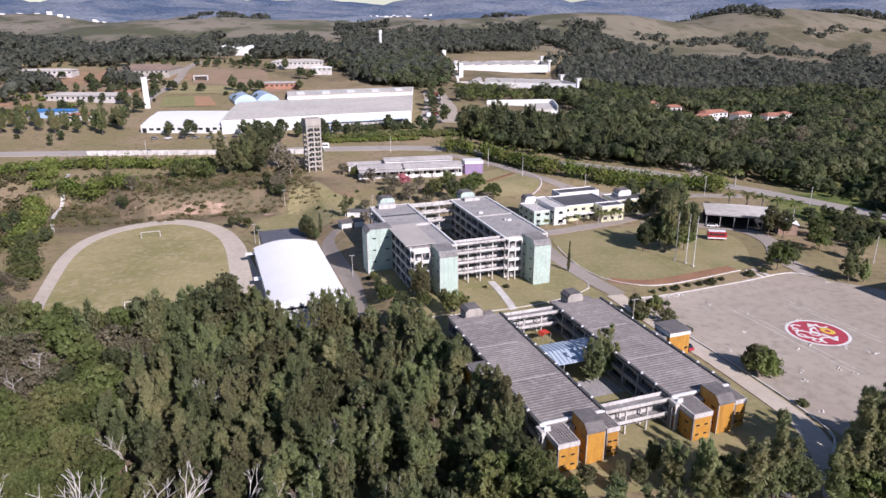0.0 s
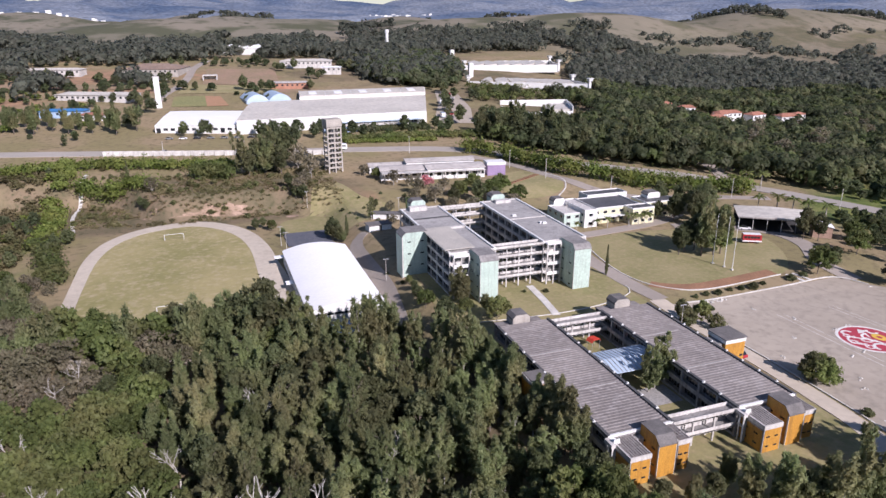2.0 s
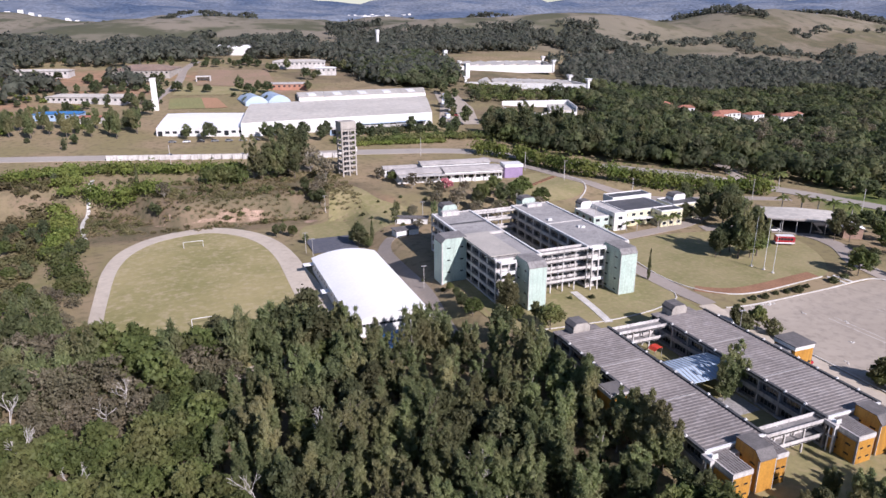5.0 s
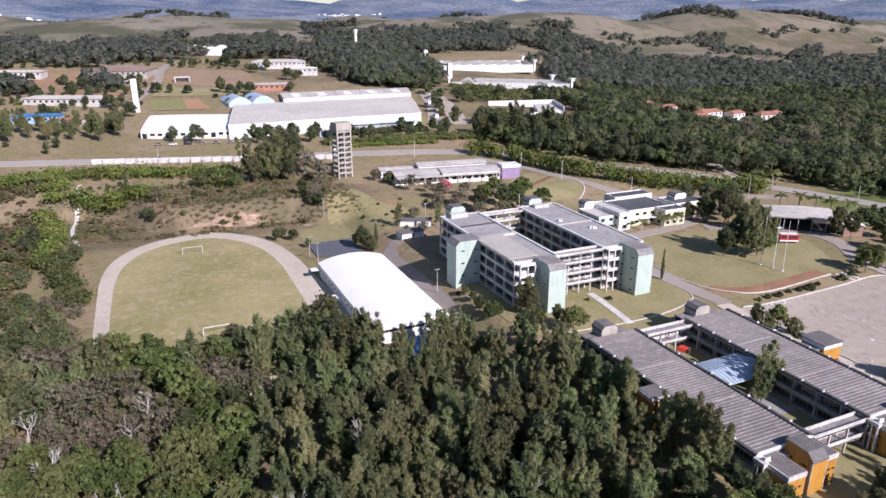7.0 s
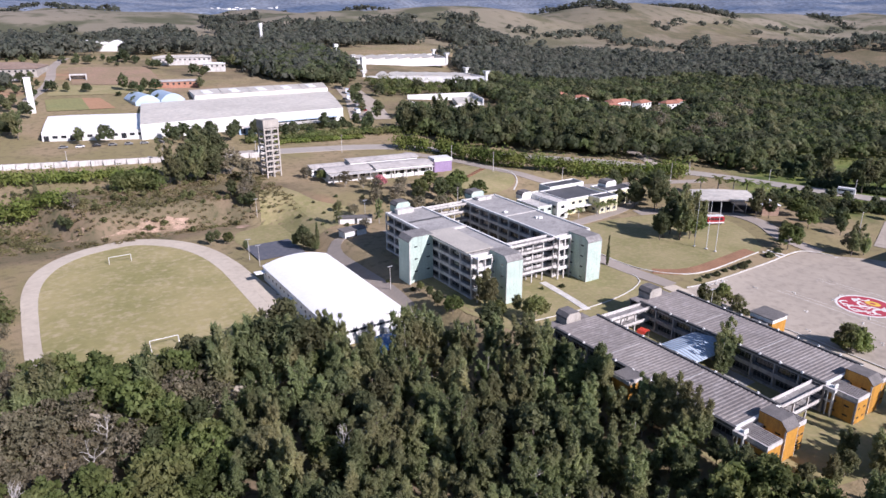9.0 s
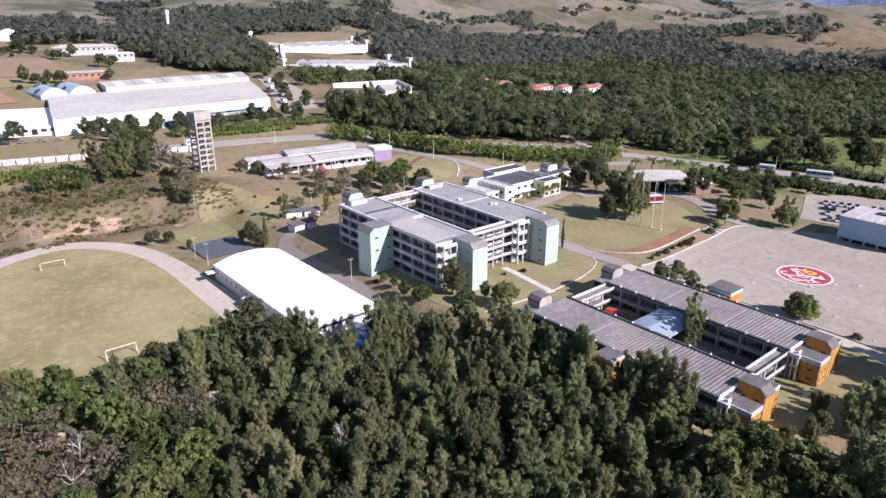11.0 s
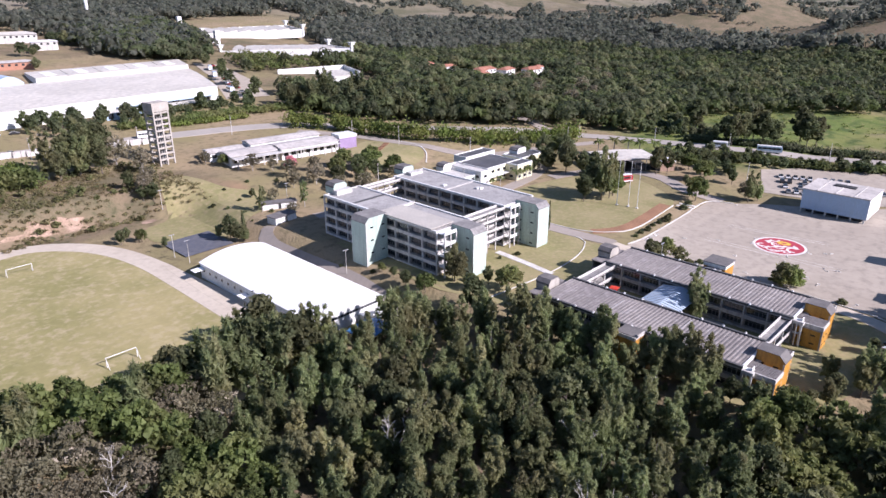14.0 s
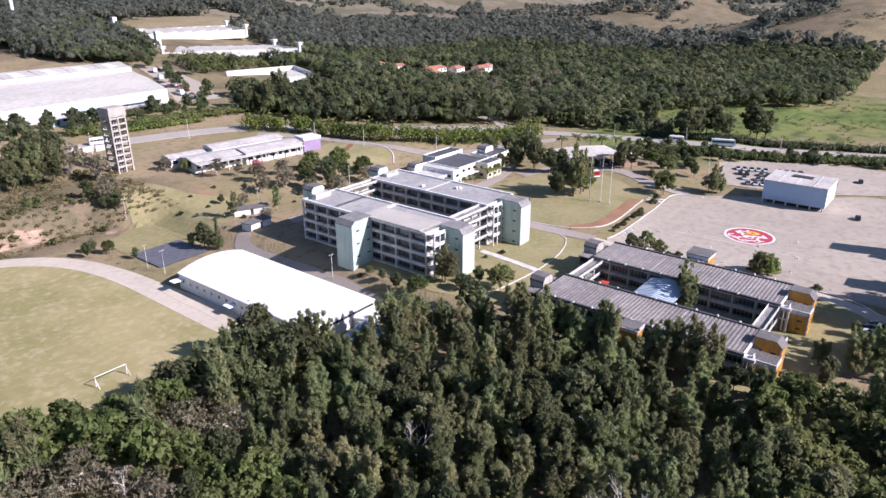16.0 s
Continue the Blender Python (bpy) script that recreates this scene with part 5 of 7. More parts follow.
for x, y, w, d, h, roof, wall, rz, label in (
        (-131, 703, 62, 15, 6.5, M_FACROOF, M_WHITE, -15, "long white shed with pale roof far off"),
        (-178, 722, 40, 14, 6, M_FACROOF, M_WHITE, -12, "long white shed with pale roof far off"),
        (-42, 700, 50, 44, 6.5, M_BROWNROOF, M_CONC_TAN, -15, "wide brown-roofed works shed far off"),
        (-52, 668, 46, 8, 4, M_FACROOF, M_WHITE, -15, "low pale annex of a works shed"),
        (97, 719, 50, 22, 8, M_FACROOF, M_WHITE, -11, "grey-roofed white industrial shed far off"),
        (112, 667, 18, 11, 8.5, M_ROOFWHITE, M_WHITE, -11, "white box-shaped building far off"),
        (64, 596, 32, 12, 6, M_OLDROOF, M_BRICKRED, -11, "long brick-red building with stained roof"),
        (178, 757, 34, 12, 7, M_OLDROOF, M_BRICKRED, -11, "long brick-red building with stained roof"),
        (-92, 514, 27, 12, 5.5, M_BLUETARP, M_BLUEWALL, -14, "shed hung with bright blue tarpaulin"),
        (-74, 501, 15, 11, 4.5, M_TILE, M_WHITE, -14, "small house with faded tile roof"),
        (-78, 573, 56, 18, 5.5, M_FACROOF, M_WHITE, -24, "long pale shed behind the pines"),
        (-62, 642, 12, 8, 5, M_OLDROOF, M_WHITE, -10, "small white house far off"),
        (-150, 822, 120, 26, 5, M_FACROOF, M_WHITE, 6, "long pale industrial shed far off"),
        (-62, 835, 60, 30, 5, M_FACROOF, M_WHITE, 3, "long pale industrial shed far off"),
        (-190, 905, 80, 24, 6, M_FACROOF, M_WHITE, 10, "long pale industrial shed far off")):
    house(x, y, w, d, h * 0.72, rz, label, roof, M_CONC if wall is M_WHITE else wall, group="far sheds", steep=0.09)
gh = thing("gabled_hall", 48, 866, ground_z(48, 866), -20, "white hall with three low gables far off", "building")
part("wall", Geo().box(-23, -9, -4, 23, 9, 7), M_WHITE, gh)
for k in (-1, 0, 1):
    part("gable_roof", Geo().prism([(k * 15.4 - 7.7, 7), (k * 15.4 + 7.7, 7), (k * 15.4, 10.5)], -9.6, 9.6, "y"), M_ROOFWHITE, gh)
cv = thing("concrete_shelter", 3, 651, ground_z(3, 651), -8, "pale concrete shelter open at the front", "shelter")
for g in (Geo().box(-6, -3, 3.6, 6, 3, 4.4), Geo().box(-6, -3, -2, -5.2, 3, 3.6), Geo().box(5.2, -3, -2, 6, 3, 3.6), Geo().box(-5.2, 2.4, -2, 5.2, 3, 3.6)):
    part("wall", g, M_CONC, cv)
patch("earth_terrace", [(-4, 628), (57, 606), (64, 706), (2, 718)], M_PALESOIL, "bare red earth terrace", "earth", 0.25, 8)
patch("grass_terrace", [(-24, 585), (50, 574), (56, 603), (-3, 625), (-18, 622)], M_LAWN, "dry grass terrace below the sheds", "lawn", 0.3, 8)
patch("sports_court", [(-28, 530), (-4, 528), (-4, 570), (-26, 571)], material("green_turf", (0.20, 0.205, 0.085), (0.23, 0.215, 0.09), 0.05, 1.0), "green turf beside the factory", "lawn", 0.3, 6)
patch("sports_court", [(-4, 528), (11, 527), (7, 566), (-4, 570)], material("orange_clay", (0.38, 0.21, 0.125), (0.33, 0.20, 0.11), 0.1, 1.0), "orange clay court beside the factory", "court", 0.3, 6)
patch("earth_strip", [(-175, 640), (-60, 612), (-56, 634), (-172, 664)], M_PALESOIL, "bare red earth strip between sheds", "earth", 0.25, 8)
patch("earth_strip", [(46, 574), (84, 566), (86, 582), (50, 592)], M_PALESOIL, "bare red earth before a brick building", "earth", 0.25, 6)
ribbon("works_road", [(-40, 528), (-34, 580), (-22, 622), (-15, 668), (-9, 724), (6, 780)], 7, M_ROAD, "worn road between the sheds", "road", 0.35, step=6)
mast = thing("white_mast", 218, 856, 38, 0, "slim white water tank on a far hill", "tower")
part("shaft", Geo().tube((0, 0, -4), (0, 0, 21), 1.8, 1.8, 10), M_WHITE, mast)
part("head", Geo().tube((0, 0, 21), (0, 0, 25), 2.6, 2.6, 10), M_WHITE, mast)


# ---- vehicles ----
def car_meshes():
    body = Geo().prism([(-2.1, 0.3), (2.1, 0.3), (2.15, 0.75), (1.3, 0.92), (-1.9, 0.95), (-2.15, 0.7)], -0.85, 0.85, "y")
    cabin = Geo().prism([(-1.8, 0.95), (1.2, 0.92), (0.5, 1.45), (-1.2, 1.48)], -0.74, 0.74, "y")
    wheel = Geo().tube((0, -0.1, 0), (0, 0.1, 0), 0.32, 0.32, 12)
    return body, cabin, wheel


CAR_BODY, CAR_CABIN, CAR_WHEEL = car_meshes()
CAR_KINDS = {}
for key, mat in (("white", M_CARW), ("silver", M_CARG), ("black", M_CARK), ("red", M_RED)):
    CAR_KINDS[key] = CAR_BODY.mesh("body", mat)
CABIN, WHEEL = CAR_CABIN.mesh("cabin", M_GLASS), CAR_WHEEL.mesh("wheel", M_RUBBER)


def car(x, y, rz, key, dz=0.15):
    t = thing("car", x, y, ground_z(x, y) + dz, rz, "%s parked car on asphalt" % key, "car", "parked cars")
    part("body", CAR_KINDS[key], None, t)
    part("cabin", CABIN, None, t)
    for a in (-1.35, 1.35):
        for s in (-0.78, 0.78):
            part("wheel", WHEEL, None, t, "", pose(a, s, 0.32))


for row, (x0, y0) in enumerate(((206, 140), (213, 143.5), (220, 147), (227, 150))):
    for i in range(10):
        R_key = R.choice(("white", "white", "silver", "black"))
        if R.random() < 0.85:
            car(x0 + i * 0.9, y0 - i * 2.6, 20 + R.uniform(-3, 3), R_key, 0.17)
for x, y, rz, key in ((104.8, 124.6, 95, "red"), (92, 77.5, 60, "white"), (95.5, 79, 55, "black"), (90, 74.5, 62, "red"), (181, 206, -30, "white"), (184.3, 97, 10, "black"), (226, 112, 30, "silver"), (-30, 399.5, -13, "white"), (6, 391, -13, "silver"), (236, 104, 10, "black")):
    car(x, y, rz, key, 0.28 if y > 380 else 0.16)


def bus(x, y, rz, l, mats, label):
    t = thing("bus", x, y, ground_z(x, y) + 0.25, rz, label, "bus", "buses")
    part("body", Geo().prism([(-l / 2, 0.4), (l / 2, 0.4), (l / 2, 2.4), (l / 2 - 0.3, 3.1), (-l / 2, 3.1)], -1.25, 1.25, "y"), mats[0], t)
    part("roof", Geo().box(-l / 2 + 0.1, -1.15, 3.1, l / 2 - 0.4, 1.15, 3.25), mats[1], t)
    part("stripe", Geo().box(-l / 2 - 0.01, -1.27, 0.5, l / 2 + 0.01, 1.27, 1.0), mats[1], t)
    for s in (-1, 1):
        for i in range(5):
            x0 = -l / 2 + 0.4 + i * (l - 1.0) / 5
            part("window", Geo().box(x0, s * 1.26 - 0.02, 1.7, x0 + (l - 1.0) / 5 - 0.15, s * 1.26 + 0.02, 2.55), M_GLASS, t)
    for a in (-l * 0.3, l * 0.3):
        for s in (-1.1, 1.1):
            part("wheel", Geo().tube((a, s - 0.15, 0.5), (a, s + 0.15, 0.5), 0.5, 0.5, 12), M_RUBBER, t)


patch("works_yard", [(134, 436), (160, 430), (178, 480), (190, 540), (176, 556), (160, 500)], M_ASPHALT, "asphalt yard beside the factory", "yard", 0.2, 6)
for i in range(16):
    x, y = 146 + 2.1 * i + R.uniform(-2, 2), 446 + 6.0 * i + R.uniform(-2, 2)
    if i % 4 == 1:
        bus(x, y, 70 + R.uniform(-10, 10), 8, (M_CARW, M_BLUEROOF), "white and pale blue lorry in the factory yard")
    else:
        car(x + 4, y, 160 + R.uniform(-12, 12), R.choice(("white", "silver", "black", "red")), 0.25)
for i in range(7):
    car(-28 + i * 7.5, 431 - i * 1.2, -10, R.choice(("white", "silver", "black")), 0.05)
bus(171.5, 192.5, -28, 6.5, (M_RED, M_CARW), "crimson and white bus parked by the open hall")
for x, y, rz, key in ((87.4, 79.0, 62, "red"), (90.2, 79.6, 62, "white"), (93.2, 79.8, 65, "black"), (86.2, 74.1, 40, "silver")):
    car(x, y, rz, key)
bus(263.3, 168, -70, 11, (M_BLUEROOF, M_CARW), "pale blue bus on the highway")
bus(257, 189, -70, 7, (M_CARW, M_CARW), "white van truck on the highway")
bus(61, 383, -11, 8, (M_CARW, M_CARW), "white lorry on the highway")


# ---- posts ----
def lamp(x, y, h=7.5):
    t = thing("street_lamp", x, y, ground_z(x, y), 0, "tall thin grey street lamp", "street lamp", "street lamps")
    part("pole", Geo().tube((0, 0, 0), (0, 0, h), 0.1, 0.06), M_CONC, t)
    part("lamp_head", Geo().box(-0.9, -0.15, h, 0.9, 0.15, h + 0.15), M_STEEL, t)


for x, y in ((39.7, 207.8), (13.2, 262), (14.2, 254), (100, 140), (62, 270), (30, 305)):
    lamp(x, y)
for x, y in ((143.4, 179.4), (144.6, 175.4), (144.9, 172)):
    t = thing("flagpole", x, y, 0, 0, "tall slim white flagpole on the lawn", "flagpole", "flagpoles")
    part("pole", Geo().tube((0, 0, 0), (0, 0, 17), 0.12, 0.06), M_WHITE, t)
    part("base", Geo().box(-0.4, -0.4, 0, 0.4, 0.4, 0.35), M_CONC, t)


# ---- planting ----
RNG = np.random.default_rng(11)


def cards(centres, radii, count, size, stretch, droop, rng):
    """Leaf sprays as small triangles on the outside of clumps, turned outwards. Returns corners (n, 3, 3)."""
    k = rng.integers(0, len(centres), count)
    d = rng.normal(size=(count, 3))
    d /= np.linalg.norm(d, axis=1)[:, None]
    d[:, 2] = np.where(rng.random(count) < 0.6, np.abs(d[:, 2]), d[:, 2])
    r = rng.random(count) ** 0.5 * np.where(rng.random(count) < 0.16, 1.55, 1.0)
    p = centres[k] + d * radii[k] * r[:, None]
    n = d + rng.normal(size=(count, 3)) * 0.6
    n /= np.linalg.norm(n, axis=1)[:, None]
    up = np.tile(np.array([0, 0, 1.0]), (count, 1)) * droop + rng.normal(size=(count, 3)) * 0.5 + d * 0.35
    u = np.cross(n, up)
    u /= np.linalg.norm(u, axis=1)[:, None] + 1e-9
    v = np.cross(u, n)
    s = size * (0.55 + 0.9 * rng.random(count))[:, None]
    a, b = u * s / stretch, v * s * stretch
    return np.stack([p - a - b * 0.7, p + a - b * (0.4 + 0.6 * rng.random((count, 1))), p + a * rng.uniform(-0.5, 0.5, (count, 1)) + b], 1)


def tree_shape(kind, rng):
    """Clump centres, clump radii and height for one tree of a kind, about its foot."""
    if kind in ("casuarina", "thin"):
        h = rng.uniform(11, 16)
        n = 300 if kind == "casuarina" else 90
        # several leaders of uneven height, each with its own sprays
        m = 6
        lead = np.stack([rng.uniform(-2.8, 2.8, m), rng.uniform(-2.8, 2.8, m), rng.uniform(0.6, 1.0, m)], 1)
        lead[0] = (0, 0, 1)
        k = rng.integers(0, m, n)
        t = rng.uniform(0.2, 1.0, n) ** 0.85
        a = rng.uniform(0, math.tau, n)
        reach = (1.04 - t) ** 0.6 * rng.uniform(0.2, 2.8, n) * (1.0 if kind == "casuarina" else 0.75)
        c = np.stack([lead[k, 0] * t + np.cos(a) * reach, lead[k, 1] * t + np.sin(a) * reach, t * lead[k, 2] * h + 0.25 * reach], 1)
        s = rng.uniform(0.2, 0.62, (n, 1)) * (1.2 - 0.55 * t)[:, None] * (1 if kind == "casuarina" else 0.85)
        r = s * np.array([[1.15, 1.15, 1.25]])
        return c, r, h
    if kind == "broad":
        h = rng.uniform(8, 11)
        n = 80
        a = rng.uniform(0, math.tau, n)
        q = rng.uniform(0.0, 1, n)
        reach = np.sqrt(1 - (q - 0.25) ** 2 / 0.75) * rng.uniform(1.2, 4.2, n)
        c = np.stack([np.cos(a) * reach, np.sin(a) * reach, h * (0.38 + 0.56 * q) - 0.11 * reach], 1)
        r = rng.uniform(0.4, 1.15, (n, 1)) * np.array([[1, 1, 0.8]])
        return c, r, h
    if kind == "round":
        h = rng.uniform(9, 13)
        n = 70
        a = rng.uniform(0, math.tau, n)
        q = rng.random(n)
        reach = np.sin(np.clip(q, 0.1, 0.95) * math.pi) ** 0.7 * rng.uniform(1.0, 3.3, n)
        c = np.stack([np.cos(a) * reach, np.sin(a) * reach, h * (0.3 + 0.62 * q)], 1)
        r = rng.uniform(0.4, 1.15, (n, 1)) * np.array([[1, 1, 1.0]])
        return c, r, h
    h = rng.uniform(8, 10)
    n = 12
    t = np.linspace(0.1, 0.97, n)
    c = np.stack([rng.uniform(-0.1, 0.1, n), rng.uniform(-0.1, 0.1, n), t * h], 1)
    r = np.stack([0.75 * np.sin(np.clip(t * 1.05 + 0.12, 0, 1) * math.pi) + 0.18] * 2 + [np.full(n, 0.8)], 1)
    return c, r, h


def trunk_geo(c, h, lean, rng, limbs=9):
    g = Geo()
    top = Vector((lean[0], lean[1], h * 0.9))
    mids = [Vector((0, 0, -0.6)), Vector((lean[0] * 0.3, lean[1] * 0.2, h * 0.3)), Vector((lean[0] * 0.6, lean[1] * 0.7, h * 0.6)), top]
    rad = [0.030 * h, 0.021 * h, 0.013 * h, 0.003 * h]
    for i in range(3):
        g.tube(mids[i], mids[i + 1], rad[i] * 0.6, rad[i + 1] * 0.6, 6, False)
    for k in rng.choice(len(c), min(limbs, len(c)), replace=False):
        e = Vector(c[k])
        z = max(h * 0.15, e.z - 1.2 - 0.5 * math.hypot(e.x, e.y))
        t = z / (h * 0.9)
        s = Vector((lean[0] * t, lean[1] * t, z))
        g.tube(s, e, 0.07, 0.025, 4, False)
    return g


def mesh_from_quads(name, q, mat):
    me = bpy.data.meshes.new(name)
    n = len(q)
    me.vertices.add(n * 3)
    me.vertices.foreach_set("co", q.reshape(-1).astype(np.float32))
    me.loops.add(n * 3)
    me.loops.foreach_set("vertex_index", np.arange(n * 3, dtype=np.int32))
    me.polygons.add(n)
    me.polygons.foreach_set("loop_start", np.arange(0, n * 3, 3, dtype=np.int32))
    me.update(calc_edges=True)
    me.materials.append(mat)
    return me


SPECIES = {
    "casuarina": (M_LEAF, M_BARK, 7800, 0.25, 2.2, 0.9, "tall feathery olive-green casuarina tree"),
    "thin": (M_LEAF, M_BARKPALE, 2800, 0.26, 2.1, 0.9, "slender sparse olive-green tree with pale trunk"),
    "broad": (M_LEAFB, M_BARK, 4600, 0.31, 1.15, 0.5, "broad bright green leafy tree"),
    "round": (M_LEAFD, M_BARK, 4400, 0.31, 1.2, 0.6, "dense dark green round-crowned tree"),
    "grey": (M_LEAFG, M_BARKPALE, 1500, 0.28, 1.3, 0.6, "greyish half-bare tree with pale branches"),
    "blossom": (M_BLOSSOM, M_BARK, 1500, 0.4, 1.1, 0.4, "pink blossoming tree on the dry slope"),
    "cypress": (M_LEAFD, M_BARK, 1200, 0.3, 1.5, 1.5, "narrow dark green cypress"),
}
TREES = {}
for sp, (leaf, bark, count, size, stretch, droop, label) in SPECIES.items():
    TREES[sp] = []
    for i in range(2 if sp == "cypress" else 4):
        c, r, h = tree_shape("broad" if sp in ("grey", "blossom") else sp, RNG)
        lean = RNG.uniform(-0.5, 0.5, 2) if sp != "cypress" else (0, 0)
        q = cards(c, r, count, size, stretch, droop, RNG)
        limbs = 26 if sp == "grey" else 10
        TREES[sp].append((mesh_from_quads("crown", q, leaf), trunk_geo(c, h, lean, RNG, limbs).mesh("trunk", bark), q, h))
    
PLACED = []


def tree(sp, x, y, size=1.0, label="", group="campus trees", dz=0.0, variant=None):
    crown, trunk, q, h = TREES[sp][int(RNG.integers(0, len(TREES[sp]))) if variant is None else variant]
    t = new("tree")
    s = size * RNG.uniform(0.9, 1.1)
    t.matrix_basis = pose(x, y, ground_z(x, y) + dz, 0, 0, RNG.uniform(0, 360)) @ Matrix.Diagonal((s, s, s * RNG.uniform(0.92, 1.1), 1))
    tagged(t, label or SPECIES[sp][6], "tree", group)
    part("trunk", trunk, None, t)
    part("crown", crown, None, t)
    PLACED.append((x, y))
    return t


def woods(name, label, spots, sp_of, mat, detail, size, base_sink=0.5, wide=1.0):
    """Many trees joined: each a thinned, enlarged copy of a tree's leaf sprays, plus a stem."""
    out = []
    for x, y in spots:
        sp = sp_of(x, y)
        q = TREES[sp][int(RNG.integers(0, len(TREES[sp])))][2]
        k = RNG.choice(len(q), min(detail, len(q)), replace=False)
        w = q[k]
        c = w.mean(1, keepdims=True)
        grow = min(3.0, math.sqrt(len(q) / max(1, detail)) * 0.8)
        w = (c + (w - c) * grow) * np.array([wide, wide, 1.0])
        a = RNG.uniform(0, math.tau)
        rot = np.array([[math.cos(a), -math.sin(a), 0], [math.sin(a), math.cos(a), 0], [0, 0, 1]])
        s = size(x, y) * RNG.uniform(0.9, 1.1) if callable(size) else size * RNG.uniform(0.6, 1.35)
        out.append((w @ rot.T) * s + np.array([x, y, ground_z(x, y) - base_sink]))
    ob = new(name, mesh_from_quads(name, np.concatenate(out), mat))
    return tagged(ob, label, "woodland", "", "stuff")


def canopy(name, label, spots, mat, n, size, radius, rise):
    """Closed canopy: every crown is a cluster of rounded boughs, each covered with leaf sprays turned outwards."""
    m = len(spots)
    xy = np.array(spots)
    gz = np.array([ground_z(x, y) for x, y in spots])
    rr = radius * RNG.uniform(0.6, 1.5, m)
    cen = np.column_stack([xy, gz + rise * RNG.uniform(0.7, 1.3, m)])
    boughs = 7
    bd = RNG.normal(size=(m, boughs, 3))
    bd[:, :, 2] = np.abs(bd[:, :, 2]) * 0.9 - 0.25
    bd /= np.linalg.norm(bd, axis=2)[:, :, None]
    bc = cen[:, None, :] + bd * (rr * 0.66)[:, None, None] * np.array([1, 1, 0.9])
    br = rr[:, None] * RNG.uniform(0.38, 0.66, (m, boughs))
    k = np.repeat(np.arange(m), n)
    j = RNG.integers(0, boughs, m * n)
    d = RNG.normal(size=(m * n, 3)) + bd[k, j] * 0.7
    d[:, 2] = np.where(RNG.random(m * n) < 0.7, np.abs(d[:, 2]), d[:, 2])
    d /= np.linalg.norm(d, axis=1)[:, None]
    p = bc[k, j] + d * (br[k, j] * RNG.uniform(0.8, 1.1, m * n))[:, None]
    nv = d + RNG.normal(size=d.shape) * 0.2
    nv /= np.linalg.norm(nv, axis=1)[:, None]
    u = np.cross(nv, RNG.normal(size=d.shape))
    u /= np.linalg.norm(u, axis=1)[:, None] + 1e-9
    v = np.cross(nv, u)
    s = (size * RNG.uniform(0.6, 1.4, m * n))[:, None]
    q = np.stack([p - u * s - v * s * 0.6, p + u * s - v * s * 0.5, p + v * s * 0.9], 1)
    return tagged(new(name, mesh_from_quads(name, q, mat)), label, "woodland", "", "stuff")


def scatter(n, box, keep, gap, seed):
    """Random spots inside box = (x0, y0, x1, y1) for which keep(x, y) holds, at least gap apart."""
    rng = random.Random(seed)
    grid, out = {}, []
    for _ in range(n):
        x, y = rng.uniform(box[0], box[2]), rng.uniform(box[1], box[3])
        if not keep(x, y):
            continue
        i, j = int(x // gap), int(y // gap)
        if any((x - p) ** 2 + (y - q) ** 2 < gap * gap for a in (-1, 0, 1) for b in (-1, 0, 1) for p, q in grid.get((i + a, j + b), ())):
            continue
        grid.setdefault((i, j), []).append((x, y))
        out.append((x, y))
    return out


def inside(poly):
    def test(x, y):
        c = False
        n = len(poly)
        for i in range(n):
            (x0, y0), (x1, y1) = poly[i], poly[i - 1]
            if (y0 > y) != (y1 > y) and x < (x1 - x0) * (y - y0) / (y1 - y0) + x0:
                c = not c
        return c
    return test


# the wood in front of the school
GROVE = inside([(-130, 150), (-118, 215), (-66, 215), (-60, 200), (-46, 193), (-28, 189), (-12, 192), (2, 196), (5, 190), (8, 182), (12, 172), (33, 172), (35, 162), (43, 162), (46, 150), (44.5, 128), (44, 112), (44, 96), (46, 84), (54, 76), (70, 70), (72, 52), (12, 50), (-8, 58), (-10, 103), (-42, 106), (-50, 96), (-78, 126)])
spots = scatter(9000, (-130, -20, 60, 220), GROVE, 4.5, 3)


def grove_kind(x, y):
    v = noise.noise(Vector((x / 28, y / 28, 3.3))) + 0.35 * noise.noise(Vector((x / 7, y / 7, 1.1)))
    if math.hypot((x + 51) / 13, (y - 169) / 15) < 1 or math.hypot(x + 25.5, y - 174) < 6:
        return "grey"
    if x < -30 and y < 160 and v > -0.05:
        return "broad"
    if x < -40 and v < -0.02:
        return "grey"
    if v > 0.26:
        return "broad"
    if v > 0.14:
        return "round"
    if v < -0.40 and x < -30:
        return "grey"
    return "thin" if v < -0.30 else "casuarina"


def grove_size(x, y, k):
    """Lower trees to the west and by the field, tall ones by the school."""
    s = 0.72 + 0.2 * float(ease(-30, 15, x))
    if k in ("broad", "grey", "round"):
        s += 0.14
    if y > 172 and x < 4:
        s += 0.28
    return s * (0.82 + 0.36 * (0.5 + 0.5 * noise.noise(Vector((x / 9, y / 9, 6.0)))))


